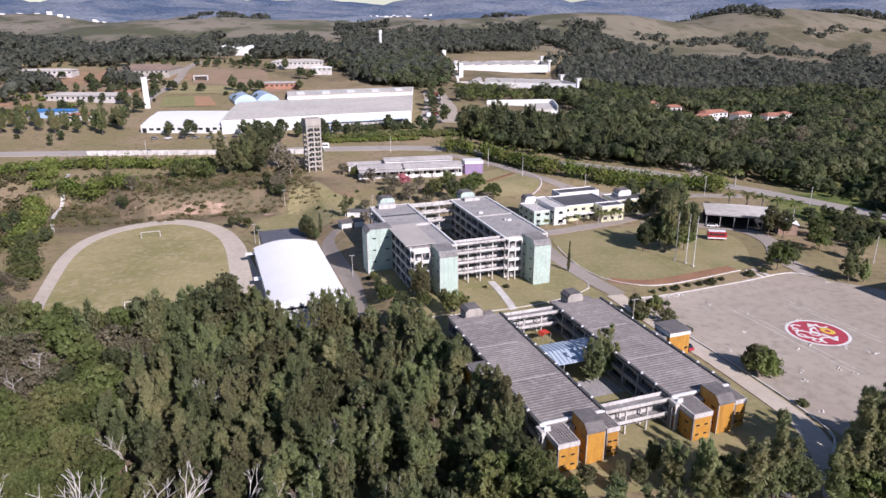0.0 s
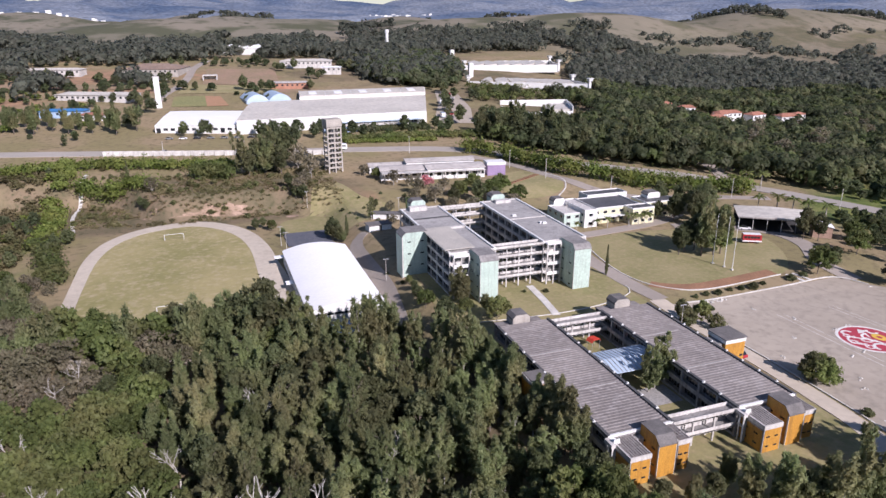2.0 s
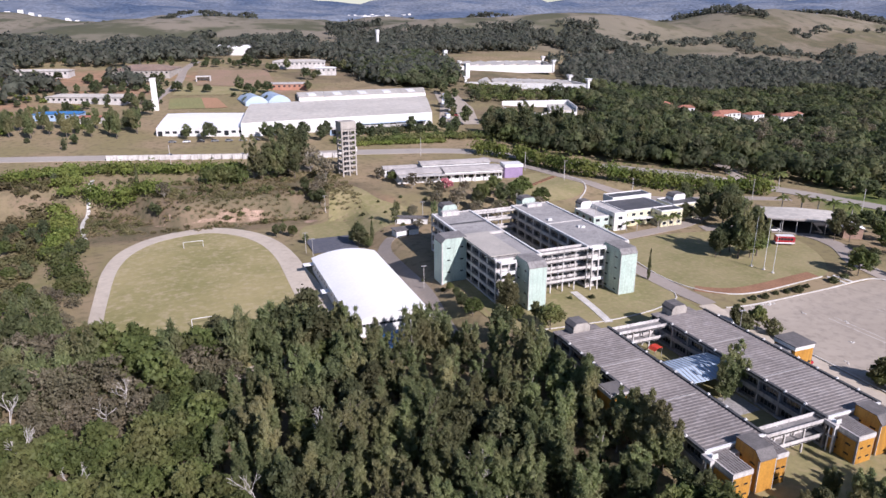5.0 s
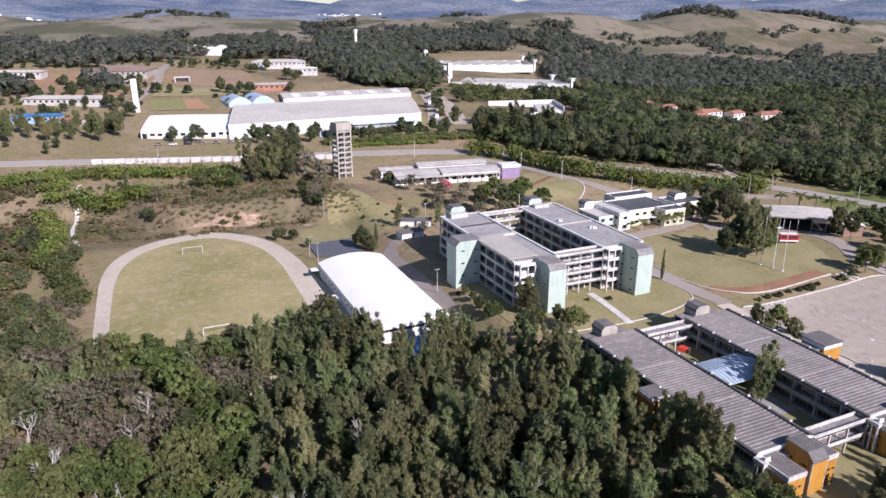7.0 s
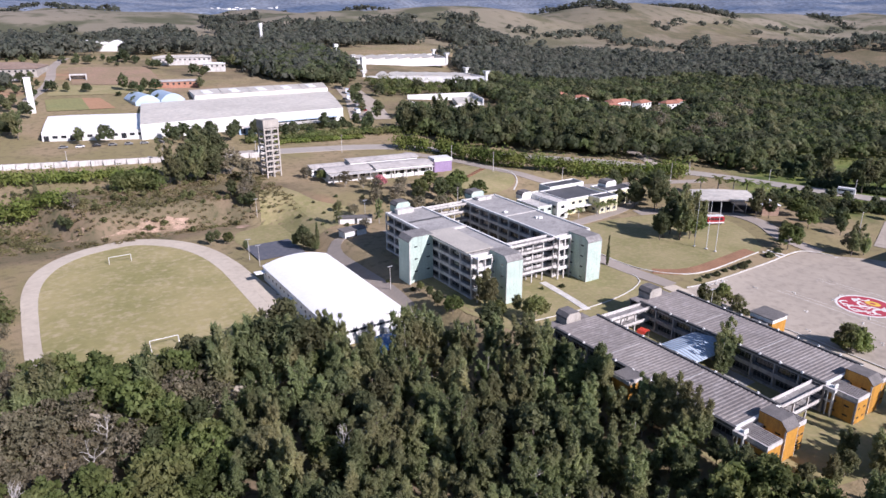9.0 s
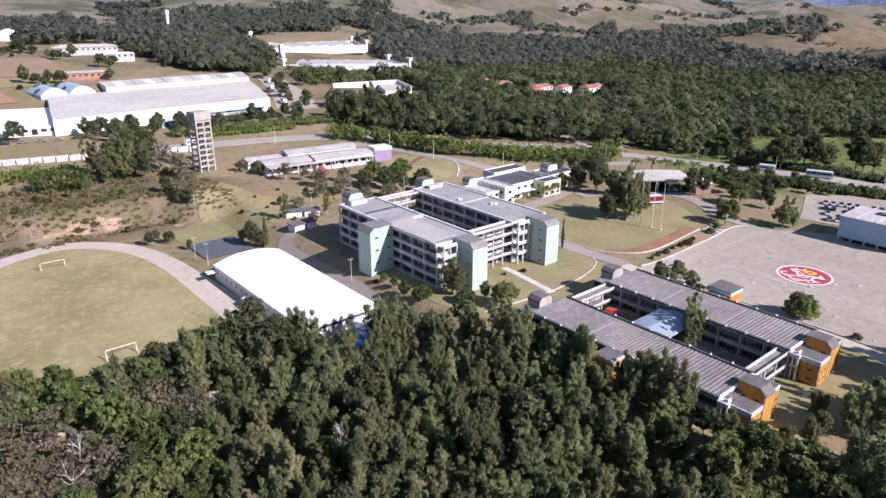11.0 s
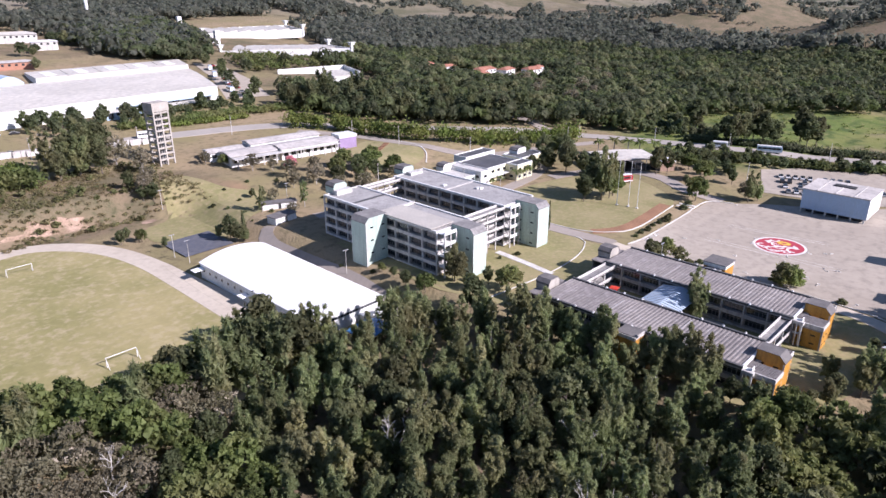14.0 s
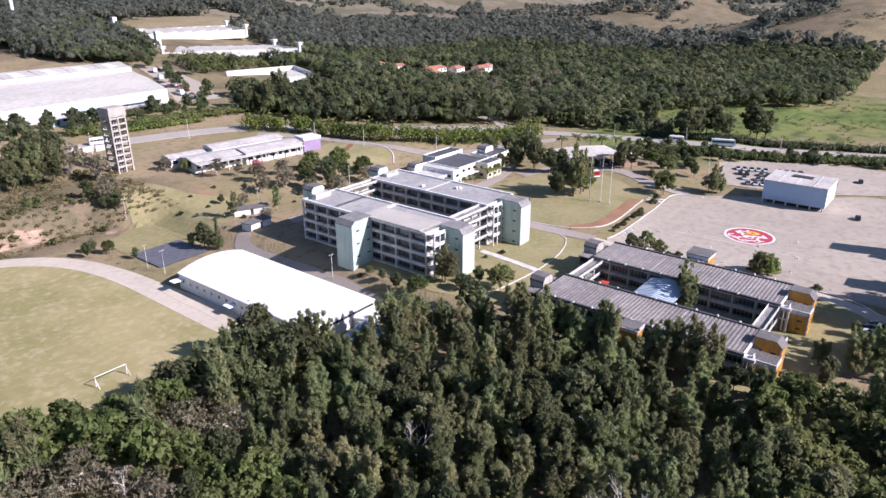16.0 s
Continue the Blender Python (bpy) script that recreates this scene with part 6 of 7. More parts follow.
spots.sort(key=lambda p: (p[0] - 10) ** 2 + (p[1] - 120) ** 2)
for x, y in spots[:165]:
    k = grove_kind(x, y)
    tree(k, x, y, grove_size(x, y, k), group="trees of the grove")
rest = spots[165:]
for sp, mat in (("casuarina", M_LEAF), ("broad", M_LEAFB), ("round", M_LEAFD), ("grey", M_LEAFG), ("thin", M_LEAF)):
    mine = [p for p in rest if grove_kind(*p) == sp]
    if mine:
        woods("grove_woodland", "dense olive-green grove of tall trees", mine, lambda x, y: sp, mat, 1700 if sp in ("casuarina", "broad", "round") else 1300, lambda x, y: grove_size(x, y, sp))
low = scatter(5000, (-130, 20, 48, 215), GROVE, 3.4, 8)
woods("undergrowth", "dark tangled undergrowth beneath the grove", low, lambda x, y: "round", M_LEAFD, 110, 0.34)

# single trees of the campus
for sp, x, y, s in (("thin", 74.0, 117.4, 0.92), ("thin", 76.4, 118.6, 0.95), ("thin", 79.6, 119.4, 1.05), ("thin", 79.0, 120.6, 1.0), ("thin", 75.2, 118.0, 0.85), ("casuarina", 67, 80, 0.75), ("casuarina", 70, 76, 0.9), ("casuarina", 74, 75, 0.95), ("broad", 78, 74.5, 1.0), ("casuarina", 82, 73, 0.9), ("thin", 76, 71, 1.1), ("casuarina", 97.5, 70.5, 1.15), ("casuarina", 101, 71, 1.25), ("thin", 105, 73, 1.3), ("casuarina", 110, 75, 1.15), ("broad", 95, 67, 1.1),
                    ("casuarina", 68, 86.6, 0.5), ("casuarina", 75, 81, 0.55), ("casuarina", 84, 76, 0.62), ("round", 74, 77, 0.8), ("casuarina", 79.5, 74, 0.75), ("round", 85, 71, 0.8), ("casuarina", 91, 69, 0.85), ("round", 97, 66, 0.95), ("casuarina", 104, 71, 0.95), ("round", 110, 67, 1.1), ("casuarina", 116, 71, 1.0), ("round", 121, 66, 1.2), ("casuarina", 127, 70, 0.9), ("round", 92, 70, 0.6), ("casuarina", 58.5, 84, 0.55), ("round", 54, 86, 0.5), ("round", 63, 84, 0.55), ("casuarina", 79, 78, 0.6), ("round", 88, 83, 0.42), ("thin", 49, 90, 0.5), ("casuarina", 100, 68, 0.6), ("casuarina", 108, 70, 0.6), ("round", 96, 60, 0.8), ("casuarina", 112, 62, 0.7), ("casuarina", 62, 68, 0.6), ("casuarina", 72, 66, 0.6),
                    ("casuarina", 45.6, 127, 0.95), ("casuarina", 46.6, 112.5, 0.95), ("thin", 46.4, 116, 0.9), ("casuarina", 46.6, 107.5, 0.95), ("casuarina", 47.0, 103.5, 0.85), ("round", 46.8, 98, 0.55), ("round", 47, 93, 0.55), ("casuarina", 46, 104, 0.7), ("thin", 45.5, 131, 0.7), ("casuarina", 45, 137, 0.8), ("casuarina", 46, 147, 0.75),
                    ("casuarina", 52.6, 176.6, 0.95), ("thin", 53.6, 178.4, 0.9), ("round", 57.2, 168.5, 0.5), ("broad", 58, 162, 0.75), ("broad", 43.5, 179, 0.6), ("round", 43, 186, 0.5), ("broad", 44, 197, 0.3), ("broad", 52, 170, 0.5), ("round", 44, 192, 0.35),
                    ("round", 104.6, 146, 0.6), ("broad", 108.5, 142.5, 0.66),
                    ("round", 138.5, 190.5, 0.95), ("casuarina", 145, 187, 1.2), ("broad", 149, 186, 1.2), ("round", 142, 192, 1.1), ("casuarina", 152.5, 186.5, 1.0), ("round", 147, 193, 1.2), ("round", 171.5, 206.5, 1.05), ("round", 168, 210, 1.0),
                    ("round", 166, 217, 1.2), ("round", 162, 224, 1.1), ("round", 172, 221, 1.35), ("round", 158, 229, 0.7), ("round", 178, 226, 1.25), ("broad", 184, 233, 1.2), ("round", 174, 234, 1.35), ("round", 168, 242, 1.0),
                    ("round", 192, 189, 0.95), ("round", 196, 186, 0.85), ("round", 176.5, 162, 0.6), ("round", 180, 165, 0.62), ("broad", 196, 170, 0.9), ("round", 184, 172, 0.45), ("broad", 208, 182, 0.8), ("round", 214, 190, 0.7), ("round", 206, 172, 0.6),
                    ("casuarina", 183.5, 147, 0.85), ("grey", 186, 149, 0.9), ("casuarina", 187.5, 145, 0.75), ("thin", 10.5, 179, 1.0), ("broad", 4, 184, 0.8), ("casuarina", 7, 180, 0.9), ("broad", 169, 161, 1.1), ("round", 200, 160, 0.6), ("broad", 212, 166, 0.6), ("round", 218, 178, 0.6), ("round", 226, 190, 0.6), ("broad", 232, 172, 0.55), ("round", 240, 166, 0.5),
                    ("round", 34.2, 259.5, 0.7), ("casuarina", 35.5, 257.5, 0.62), ("casuarina", 32, 267, 0.45), ("round", 33, 261.5, 0.85),
                    ("round", 6, 285, 0.55), ("round", 9, 288, 0.5), ("broad", 12, 283, 0.5), ("round", 15, 272, 0.35), ("grey", 28, 312, 0.9), ("grey", 31, 316, 0.9), ("round", 24, 318, 0.7),
                    ("casuarina", 17, 345, 1.45), ("round", 22, 349, 1.75), ("round", 13, 349, 1.6), ("thin", 6, 347, 1.6), ("round", 27, 352, 1.7), ("round", 24, 342, 1.2), ("casuarina", 20, 353, 1.6), ("grey", 33, 350, 1.5), ("thin", 54, 352, 1.5), ("round", 9, 343, 1.0), ("broad", -4, 344, 0.9), ("broad", -9, 346, 0.85), ("broad", -14, 345, 0.8), ("round", 29, 309, 0.75), ("round", 26, 311, 0.6), ("grey", 37, 334, 1.0), ("round", -37, 323, 0.55), ("round", -39, 327, 0.5), ("grey", -34, 330, 0.8),
                    ("grey", 62, 330, 0.7), ("grey", 70, 306, 0.75), ("broad", 66, 322, 0.6), ("grey", 76, 300, 0.6), ("grey", 60, 276, 0.6), ("grey", 72, 280, 0.7), ("round", 56, 284, 0.4),
                    ("grey", 80, 276, 1.0), ("grey", 84, 266, 0.9), ("broad", 116, 270, 0.9), ("grey", 90, 258, 0.9), ("grey", 110, 262, 0.9), ("grey", 76, 288, 0.8), ("thin", 64, 262, 0.7), ("thin", 50, 268, 0.7), ("grey", 56, 258, 0.6), ("broad", 92, 278, 0.9), ("round", 98, 272, 1.0), ("broad", 106, 276, 1.0), ("round", 104, 268, 0.9), ("broad", 112, 280, 0.95), ("round", 86, 270, 0.8), ("broad", 94, 264, 0.7), ("broad", 100, 284, 0.9), ("grey", 88, 288, 0.8)):
    tree(sp, x, y, s)
for sp, x, y, s, dz in (("broad", 114.3, 110, 0.98, -1.6), ("round", 112.5, 111, 0.75, -1.4), ("round", 104.5, 143.5, 0.8, -2.2), ("round", 110.5, 139.0, 0.6, -1.8)):
    tree(sp, x, y, s, "wide dark green tree with low crown by the plaza", "plaza trees", dz)
cyp = tree("cypress", 104.6, 182.2, 1.0)
cyp.scale = (cyp.scale.x * 0.55, cyp.scale.y * 0.55, cyp.scale.z)
for x, y in ((38.5, 262), (-45, 352)):
    tree("cypress", x, y, 0.8)
# Unseen trees, added south of the plaza only to cast shadows on it.
for x, y, s in ((126.5, 71, 0.8), (131, 73, 0.7), (153.5, 74, 0.95), (158, 77, 0.8)):
    tree("round", x, y, s)
SIDE = scatter(900, (-100, 215, -60, 300), lambda x, y: x < -60 - 0.03 * (y - 215) and (y < 252 or noise.noise(Vector((x / 14, y / 14, 5))) > 0.1), 5.4, 21)
for i, (sp, mat, label) in enumerate((("broad", M_LEAFB, "green leafy trees beside the track"), ("round", M_LEAFD, "dark green trees beside the track"), ("grey", M_LEAFG, "greyish half-bare trees beside the track"))):
    woods("trackside_trees", label, SIDE[i::3], lambda x, y: sp, mat, 1300, lambda x, y: 0.62)


tree("blossom", 82.5, 297, 0.62, group="blossoming trees")
tree("blossom", 86, 300, 0.45, group="blossoming trees")

BUSH = [mesh_from_quads("shrub", TREES["round"][i][2][::3] + (TREES["round"][i][2][::3] - TREES["round"][i][2][::3].mean(1, keepdims=True)) * 0.7, M_LEAFD) for i in range(3)]


def shrub(x, y, s, dz=0.0):
    t = new("shrub", BUSH[int(RNG.integers(0, 3))])
    t.matrix_basis = pose(x, y, ground_z(x, y) - 0.9 * s + dz, 0, 0, RNG.uniform(0, 360)) @ Matrix.Diagonal((s * 0.3, s * 0.3, s * 0.2, 1))
    tagged(t, "small rounded dark green shrub", "shrub", "shrubs")


for x, y, s in ((119, 150.8, 1.0), (124, 159, 1.0), (128, 158.6, 1.2), (133, 159.4, 0.9), (141, 158.6, 1.6), (137, 159, 1.0), (146, 160, 0.9), (157, 160, 1.5), (163, 161, 1.3), (111.8, 95.6, 1.3), (92, 150, 0.8), (120, 158.6, 0.9), (80, 176, 0.9), (74, 178, 0.7), (110, 136, 1.4), (113, 134, 1.2), (66, 172, 0.6), (43, 200, 0.8), (41, 212, 0.7)):
    shrub(x, y, s)
BANK = lambda x, y: y > 305 + 6 * float(ease(25, 58, -x)) - 20 * float(ease(30, 60, x)) and noise.noise(Vector((x / 16, y / 10, 2))) > -0.3
woods("bank_scrub", "grey-brown scrub and dry bushes on the bank", scatter(9000, (-66, 290, 46, 352), BANK, 1.7, 33), lambda x, y: "broad", M_SCRUB, 70, 0.13, 0.5, 2.0)
BUSHY = lambda x, y: BANK(x, y) and noise.noise(Vector((x / 11, y / 9, 21))) > 0.12
woods("bank_bushes", "olive green bushes on the bank", scatter(900, (-66, 300, 40, 372), BUSHY, 2.6, 36), lambda x, y: "round", M_BUSH, 120, 0.24, 0.7, 1.7)
woods("hillside_bushes", "dry brown bushes on the hillside", scatter(9000, (-230, 250, -78, 380), lambda x, y: noise.noise(Vector((x / 22, y / 22, 8))) > -0.3, 2.4, 37), lambda x, y: "broad", M_SCRUB, 90, 0.32, 0.8, 1.7)
for x, y in scatter(60, (40, 262, 80, 300), lambda x, y: True, 7, 34):
    shrub(x, y, RNG.uniform(0.4, 1.0))


def palm_geo(rng):
    g = Geo()
    for i in range(16):
        a = rng.uniform(0, math.tau)
        e = rng.uniform(-0.1, 0.9)
        u, w = Vector((math.cos(a), math.sin(a), 0)), Vector((-math.sin(a), math.cos(a), 0))
        pts = []
        for k in range(5):
            s = k / 4 * 2.6
            pts.append(u * s * math.cos(e * 0.6) + Vector((0, 0, s * e * 0.7 - 0.16 * s * s)))
        for k in range(4):
            wd0, wd1 = 0.42 * math.sin(math.pi * (k + 0.4) / 4.6), 0.42 * math.sin(math.pi * (k + 1.4) / 4.9)
            for sgn in (-1, 1):
                g.add([pts[k], pts[k + 1], pts[k + 1] + w * sgn * wd1 - Vector((0, 0, wd1 * 0.6)), pts[k] + w * sgn * wd0 - Vector((0, 0, wd0 * 0.6))], [(0, 1, 2, 3)])
    return g


PALM = palm_geo(random.Random(2)).mesh("fronds", M_LEAFB)
PALM_TRUNK = Geo().tube((0, 0, -0.3), (0.1, 0, 5.2), 0.2, 0.13, 8).mesh("trunk", M_BARKPALE)
for x, y, s in ((149, 225, 1.0), (146, 224.5, 0.9), (141.8, 224.8, 1.0), (152, 226, 0.8), (163, 229.5, 0.9), (165.5, 230, 0.9), (128.5, 226.5, 0.7), (236, 256, 1.5), (232, 262, 1.4), (212, 214, 1.5), (216, 210, 1.4), (210, 220, 1.5), (219, 204, 1.4), (206, 226, 1.3), (120, 227, 0.6), (133, 226, 0.8)):
    t = thing("palm_tree", x, y, ground_z(x, y), x * 37 % 360, "palm tree with arching green fronds", "palm tree", "palms")
    t.scale = (s, s, s)
    part("trunk", PALM_TRUNK, None, t)
    part("fronds", PALM, None, t, "", pose(0.1, 0, 5.1))


def hedge(name, pts, width, height, mat, label):
    """Clipped hedge or thicket band along a line: leaf sprays over a row of clumps."""
    c = curve_points(pts, width * 0.55)
    cz = np.array([[p[0], p[1], ground_z(*p) + height * 0.42] for p in c])
    cz[:, :2] += RNG.normal(size=(len(cz), 2)) * width * 0.12
    r = np.tile(np.array([[width * 0.55, width * 0.55, height * 0.6]]), (len(cz), 1)) * RNG.uniform(0.75, 1.2, (len(cz), 1))
    q = cards(cz, r, len(cz) * 560, 0.46, 1.1, 0.5, RNG)
    tagged(new(name, mesh_from_quads(name, q, mat)), label, "hedge", "", "stuff")


hedge("hedge", [(128, 360), (142, 344), (150, 318), (156, 300), (168, 283), (186, 271), (206, 262), (222, 250)], 7.0, 7.8, M_HEDGE, "thick bright green hedge along the road")
hedge("hedge", [(-62, 250), (-65, 262), (-68, 275), (-72, 290)], 8, 4.5, M_LEAFB, "dark green thicket beside the track")
hedge("hedge", [(-72, 288), (-73, 310), (-74, 330), (-75, 348), (-72, 366), (-74, 384)], 9, 4.0, M_HEDGE, "yellow-green thicket beside the path")
hedge("thicket", [(-100, 372), (-60, 376), (-20, 366), (2, 362)], 9, 5.0, M_HEDGE, "yellow-green thicket below the road")
hedge("thicket", [(-15, 346), (-8, 345), (-1, 341)], 8, 8.0, M_LEAFB, "bright green thicket below the road")
hedge("thicket", [(-66, 352), (-56, 348), (-47, 343), (-39, 338)], 11, 6.0, M_HEDGE, "yellow-green thicket on the bank")
hedge("thicket", [(62, 404), (90, 402), (120, 400), (150, 392), (176, 372)], 10, 4, M_LEAFB, "green thicket beyond the road")
hedge("thicket", [(70, 398), (118, 392)], 6, 2.0, M_HEDGE, "low green scrub on the verge")
hedge("thicket", [(84, 424), (124, 422)], 5, 3.4, M_LEAFD, "dark clipped shrubs before the factory")
hedge("thicket", [(226, 196), (240, 172), (254, 140), (276, 100)], 7, 3.2, M_LEAFB, "green scrub along the highway")
hedge("thicket", [(262, 208), (274, 176), (296, 116), (312, 80)], 6, 3.0, M_LEAFW, "green scrub along the highway")
ribbon("garden_path", [(-63, 302), (-67, 330), (-65.5, 350), (-64, 366)], 1.5, M_KERB, "pale path up the bank", "path", 0.3, cells=2)

# woods beyond the road
WOOD_A = inside([(150, 372), (178, 335), (214, 296), (236, 276), (256, 262), (262, 240), (300, 245), (340, 228), (372, 196), (402, 160), (450, 142), (620, 128), (640, 211), (650, 262), (680, 332), (720, 415), (748, 470), (748, 540), (795, 640), (715, 755), (560, 780), (420, 730), (385, 690), (345, 640), (325, 560), (322, 520), (262, 520), (262, 480), (246, 434), (190, 440), (168, 430)])
VILLAGE = inside([(326, 462), (344, 398), (440, 398), (458, 440), (384, 460), (350, 490)])
YARD = inside([(185, 425), (226, 410), (262, 418), (275, 500), (190, 500)])
road_clear = lambda x, y: abs(x - 240) > 5 or y > 335
sp_wood = lambda x, y: ("broad", "round")[int(x * 7 + y * 3) % 2] if noise.noise(Vector((x / 40, y / 40, 0))) > -0.25 else "casuarina"
W1 = scatter(34000, (150, 150, 620, 560), lambda x, y: WOOD_A(x, y) and not VILLAGE(x, y) and not YARD(x, y) and road_clear(x, y), 5.4, 41)
pick = {p: random.Random(int(p[0] * 91 + p[1] * 17)).random() for p in W1}
clump = lambda p: pick[p] * 0.3 + 1.25 * (0.5 + 0.5 * noise.noise(Vector((p[0] / 26, p[1] / 26, 12))))
canopy("near_woodland", "dense green woodland beyond the highway", [p for p in W1 if clump(p) < 0.78], M_LEAFW, 190, 1.0, 4.8, 5.0)
canopy("near_woodland", "bright green trees in the woodland", [p for p in W1 if 0.78 <= clump(p) < 0.98], M_LEAFW2, 190, 1.0, 4.6, 4.6)
canopy("near_woodland", "tall olive trees in the woodland", [p for p in W1 if clump(p) >= 0.98], M_LEAFD, 190, 1.0, 4.6, 7.0)
W2 = scatter(22000, (300, 150, 900, 780), lambda x, y: WOOD_A(x, y) and (x > 620 or y > 560) and ((x - 860) / 210) ** 2 + ((y - 185) / 150) ** 2 > 0.62 + 0.75 * noise.noise(Vector((x / 45, y / 45, 15))), 7.5, 42)
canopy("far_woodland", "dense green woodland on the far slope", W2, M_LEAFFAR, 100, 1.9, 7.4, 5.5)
TALL = [(x + RNG.uniform(-2, 6 + 9 * k), y + RNG.uniform(0, 10 + 8 * k)) for k in range(4) for x, y in curve_points([(150, 384), (176, 350), (200, 322), (222, 296), (236, 288)], 5.5)]
woods("tall_woodland", "tall olive trees in rows beyond the highway", TALL[::2], lambda x, y: "casuarina", M_LEAFD, 1500, lambda x, y: RNG.uniform(1.05, 1.45))
woods("tall_woodland", "tall dark green trees in rows beyond the highway", TALL[1::2], lambda x, y: "round", M_LEAFW, 1400, lambda x, y: RNG.uniform(1.05, 1.45))
for x, y in ((318, 300), (332, 318), (352, 330), (300, 330), (375, 350), (410, 345), (342, 372), (390, 385), (440, 372), (455, 400), (470, 386), (288, 296)):
    tree("grey", x, y, 1.25, "grey half-bare tree among the woods", group="grey trees of the woodland", dz=1.5)
woods("meadow_tufts", "rough tufts and reeds on the green meadow", scatter(1500, (262, 60, 460, 262), lambda x, y: noise.noise(Vector((x / 24, y / 24, 3))) > -0.05, 3.6, 71), lambda x, y: "broad", M_HEDGE, 45, 0.13, 0.3, 2.4)
for x, y in ((266, 187), (270, 183), (268, 191), (275, 176), (279, 172), (277, 181), (288, 159), (292, 156), (290, 163), (279, 212)):
    tree("round", x, y, 1.5, group="trees in the meadow")
FACT = inside([(-45, 420), (135, 420), (175, 580), (60, 590), (-40, 560)])
PRISON = inside([(215, 590), (318, 525), (375, 640), (375, 730), (255, 750)])
BELT = lambda x, y: not FACT(x, y) and not PRISON(x, y) and ((y > 590 and 140 < x < 240 and y < 770 and not (155 < x < 202 and y > 730)) or (y > 780 + 0.1 * x and y < 980 and math.hypot(x - 48, y - 858) > 34 and noise.noise(Vector((x / 70, y / 70, 5))) > -0.1) or (noise.noise(Vector((x / 35, y / 35, 9))) > 0.34 and y > 575 and not (-30 < x < 125 and y < 735)))
W3 = scatter(16000, (-420, 560, 600, 980), BELT, 7.5, 43)
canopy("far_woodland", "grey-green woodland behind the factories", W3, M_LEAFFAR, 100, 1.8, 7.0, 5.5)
canopy("yard_woodland", "green trees between the factory yard and the compounds", scatter(900, (190, 492, 330, 600), inside([(196, 504), (262, 500), (306, 506), (300, 518), (224, 570), (206, 556)]), 5.0, 52), M_LEAFB, 130, 0.7, 3.6, 2.2)
for x, y in scatter(300, (-125, 440, -46, 492), lambda x, y: 448 < y + 0.25 * (x + 56) < 476, 9.0, 44)[:26]:
    tree("casuarina", x, y, RNG.uniform(0.75, 1.05), "tall dark pine with bare lower trunk", "pines by the highway", 0.8)
W5 = scatter(260, (20, 395, 140, 432), lambda x, y: 404 < y < 424, 7.5, 45)
woods("roadside_trees", "mixed trees between road and factory", W5, lambda x, y: "round", M_LEAFW, 420, 0.8)
W6 = scatter(3000, (-330, 300, -75, 640), lambda x, y: noise.noise(Vector((x / 30, y / 30, 2))) > 0.12 and not (385 < y + 0.25 * (x + 56) < 420), 6, 46)
woods("hillside_scrub", "mixed scrub and trees on the hillside", W6[::2], sp_wood, M_LEAFW, 320, 0.55)
woods("hillside_scrub", "yellow-green bushes on the hillside", W6[1::2], lambda x, y: "broad", M_HEDGE, 200, 0.42, 0.5, 1.4)
HILLW = lambda x, y: noise.noise(Vector((x / 160, y / 160, 7))) + 0.4 * noise.noise(Vector((x / 60, y / 60, 4))) > 0.42
W7 = scatter(40000, (-900, 900, 2000, 2300), HILLW, 10, 47)
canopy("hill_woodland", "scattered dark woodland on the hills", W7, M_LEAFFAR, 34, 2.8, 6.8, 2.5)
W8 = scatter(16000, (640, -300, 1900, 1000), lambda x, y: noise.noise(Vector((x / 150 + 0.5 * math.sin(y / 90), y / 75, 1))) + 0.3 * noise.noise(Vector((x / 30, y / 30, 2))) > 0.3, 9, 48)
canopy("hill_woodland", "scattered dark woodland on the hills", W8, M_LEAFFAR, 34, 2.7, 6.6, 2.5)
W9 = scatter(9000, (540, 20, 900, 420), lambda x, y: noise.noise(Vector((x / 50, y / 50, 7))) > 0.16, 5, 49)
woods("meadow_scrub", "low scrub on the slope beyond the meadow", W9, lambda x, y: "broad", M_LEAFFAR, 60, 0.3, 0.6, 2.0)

# far towns: small pale houses on the slopes
for cx, cy, n, r in ((950, 3250, 80, 150), (560, 3350, 16, 200), (1400, 3100, 16, 260), (2350, 2500, 44, 120), (-380, 2850, 44, 200), (300, 3300, 14, 160)):
    rng = random.Random(int(cx))
    g = Geo()
    for i in range(n):
        x, y = cx + rng.gauss(0, r * 0.6), cy + rng.gauss(0, r * 0.5)
        rr = math.hypot(x - 60, y - 180)
        z = max(ground_z(x, y), 20 + max(0, (rr - 2600) / 1840) ** 0.9 * 145)
        w = rng.uniform(4, 9)
        g.box(x - w, y - w * 0.6, z - 30, x + w, y + w * 0.6, z + rng.uniform(4, 8))
    tagged(new("far_town", g.mesh("far_town", M_WHITE)), "pale houses of a far hillside town", "town", "", "stuff")
# lettering of clipped plants on the bank, shown as plain bars
for i in range(9):
    x, y = 121 + i * 2.5, 290 + i * 1.6
    z = ground_z(x, y)
    single("plant_bar", Geo().box(-0.9, -1.2, -0.2, 0.9, 1.2, 0.4), M_SOIL, x, y, z, 30, "brown clipped bar of a plant sign", "plant sign", "plant sign bars")
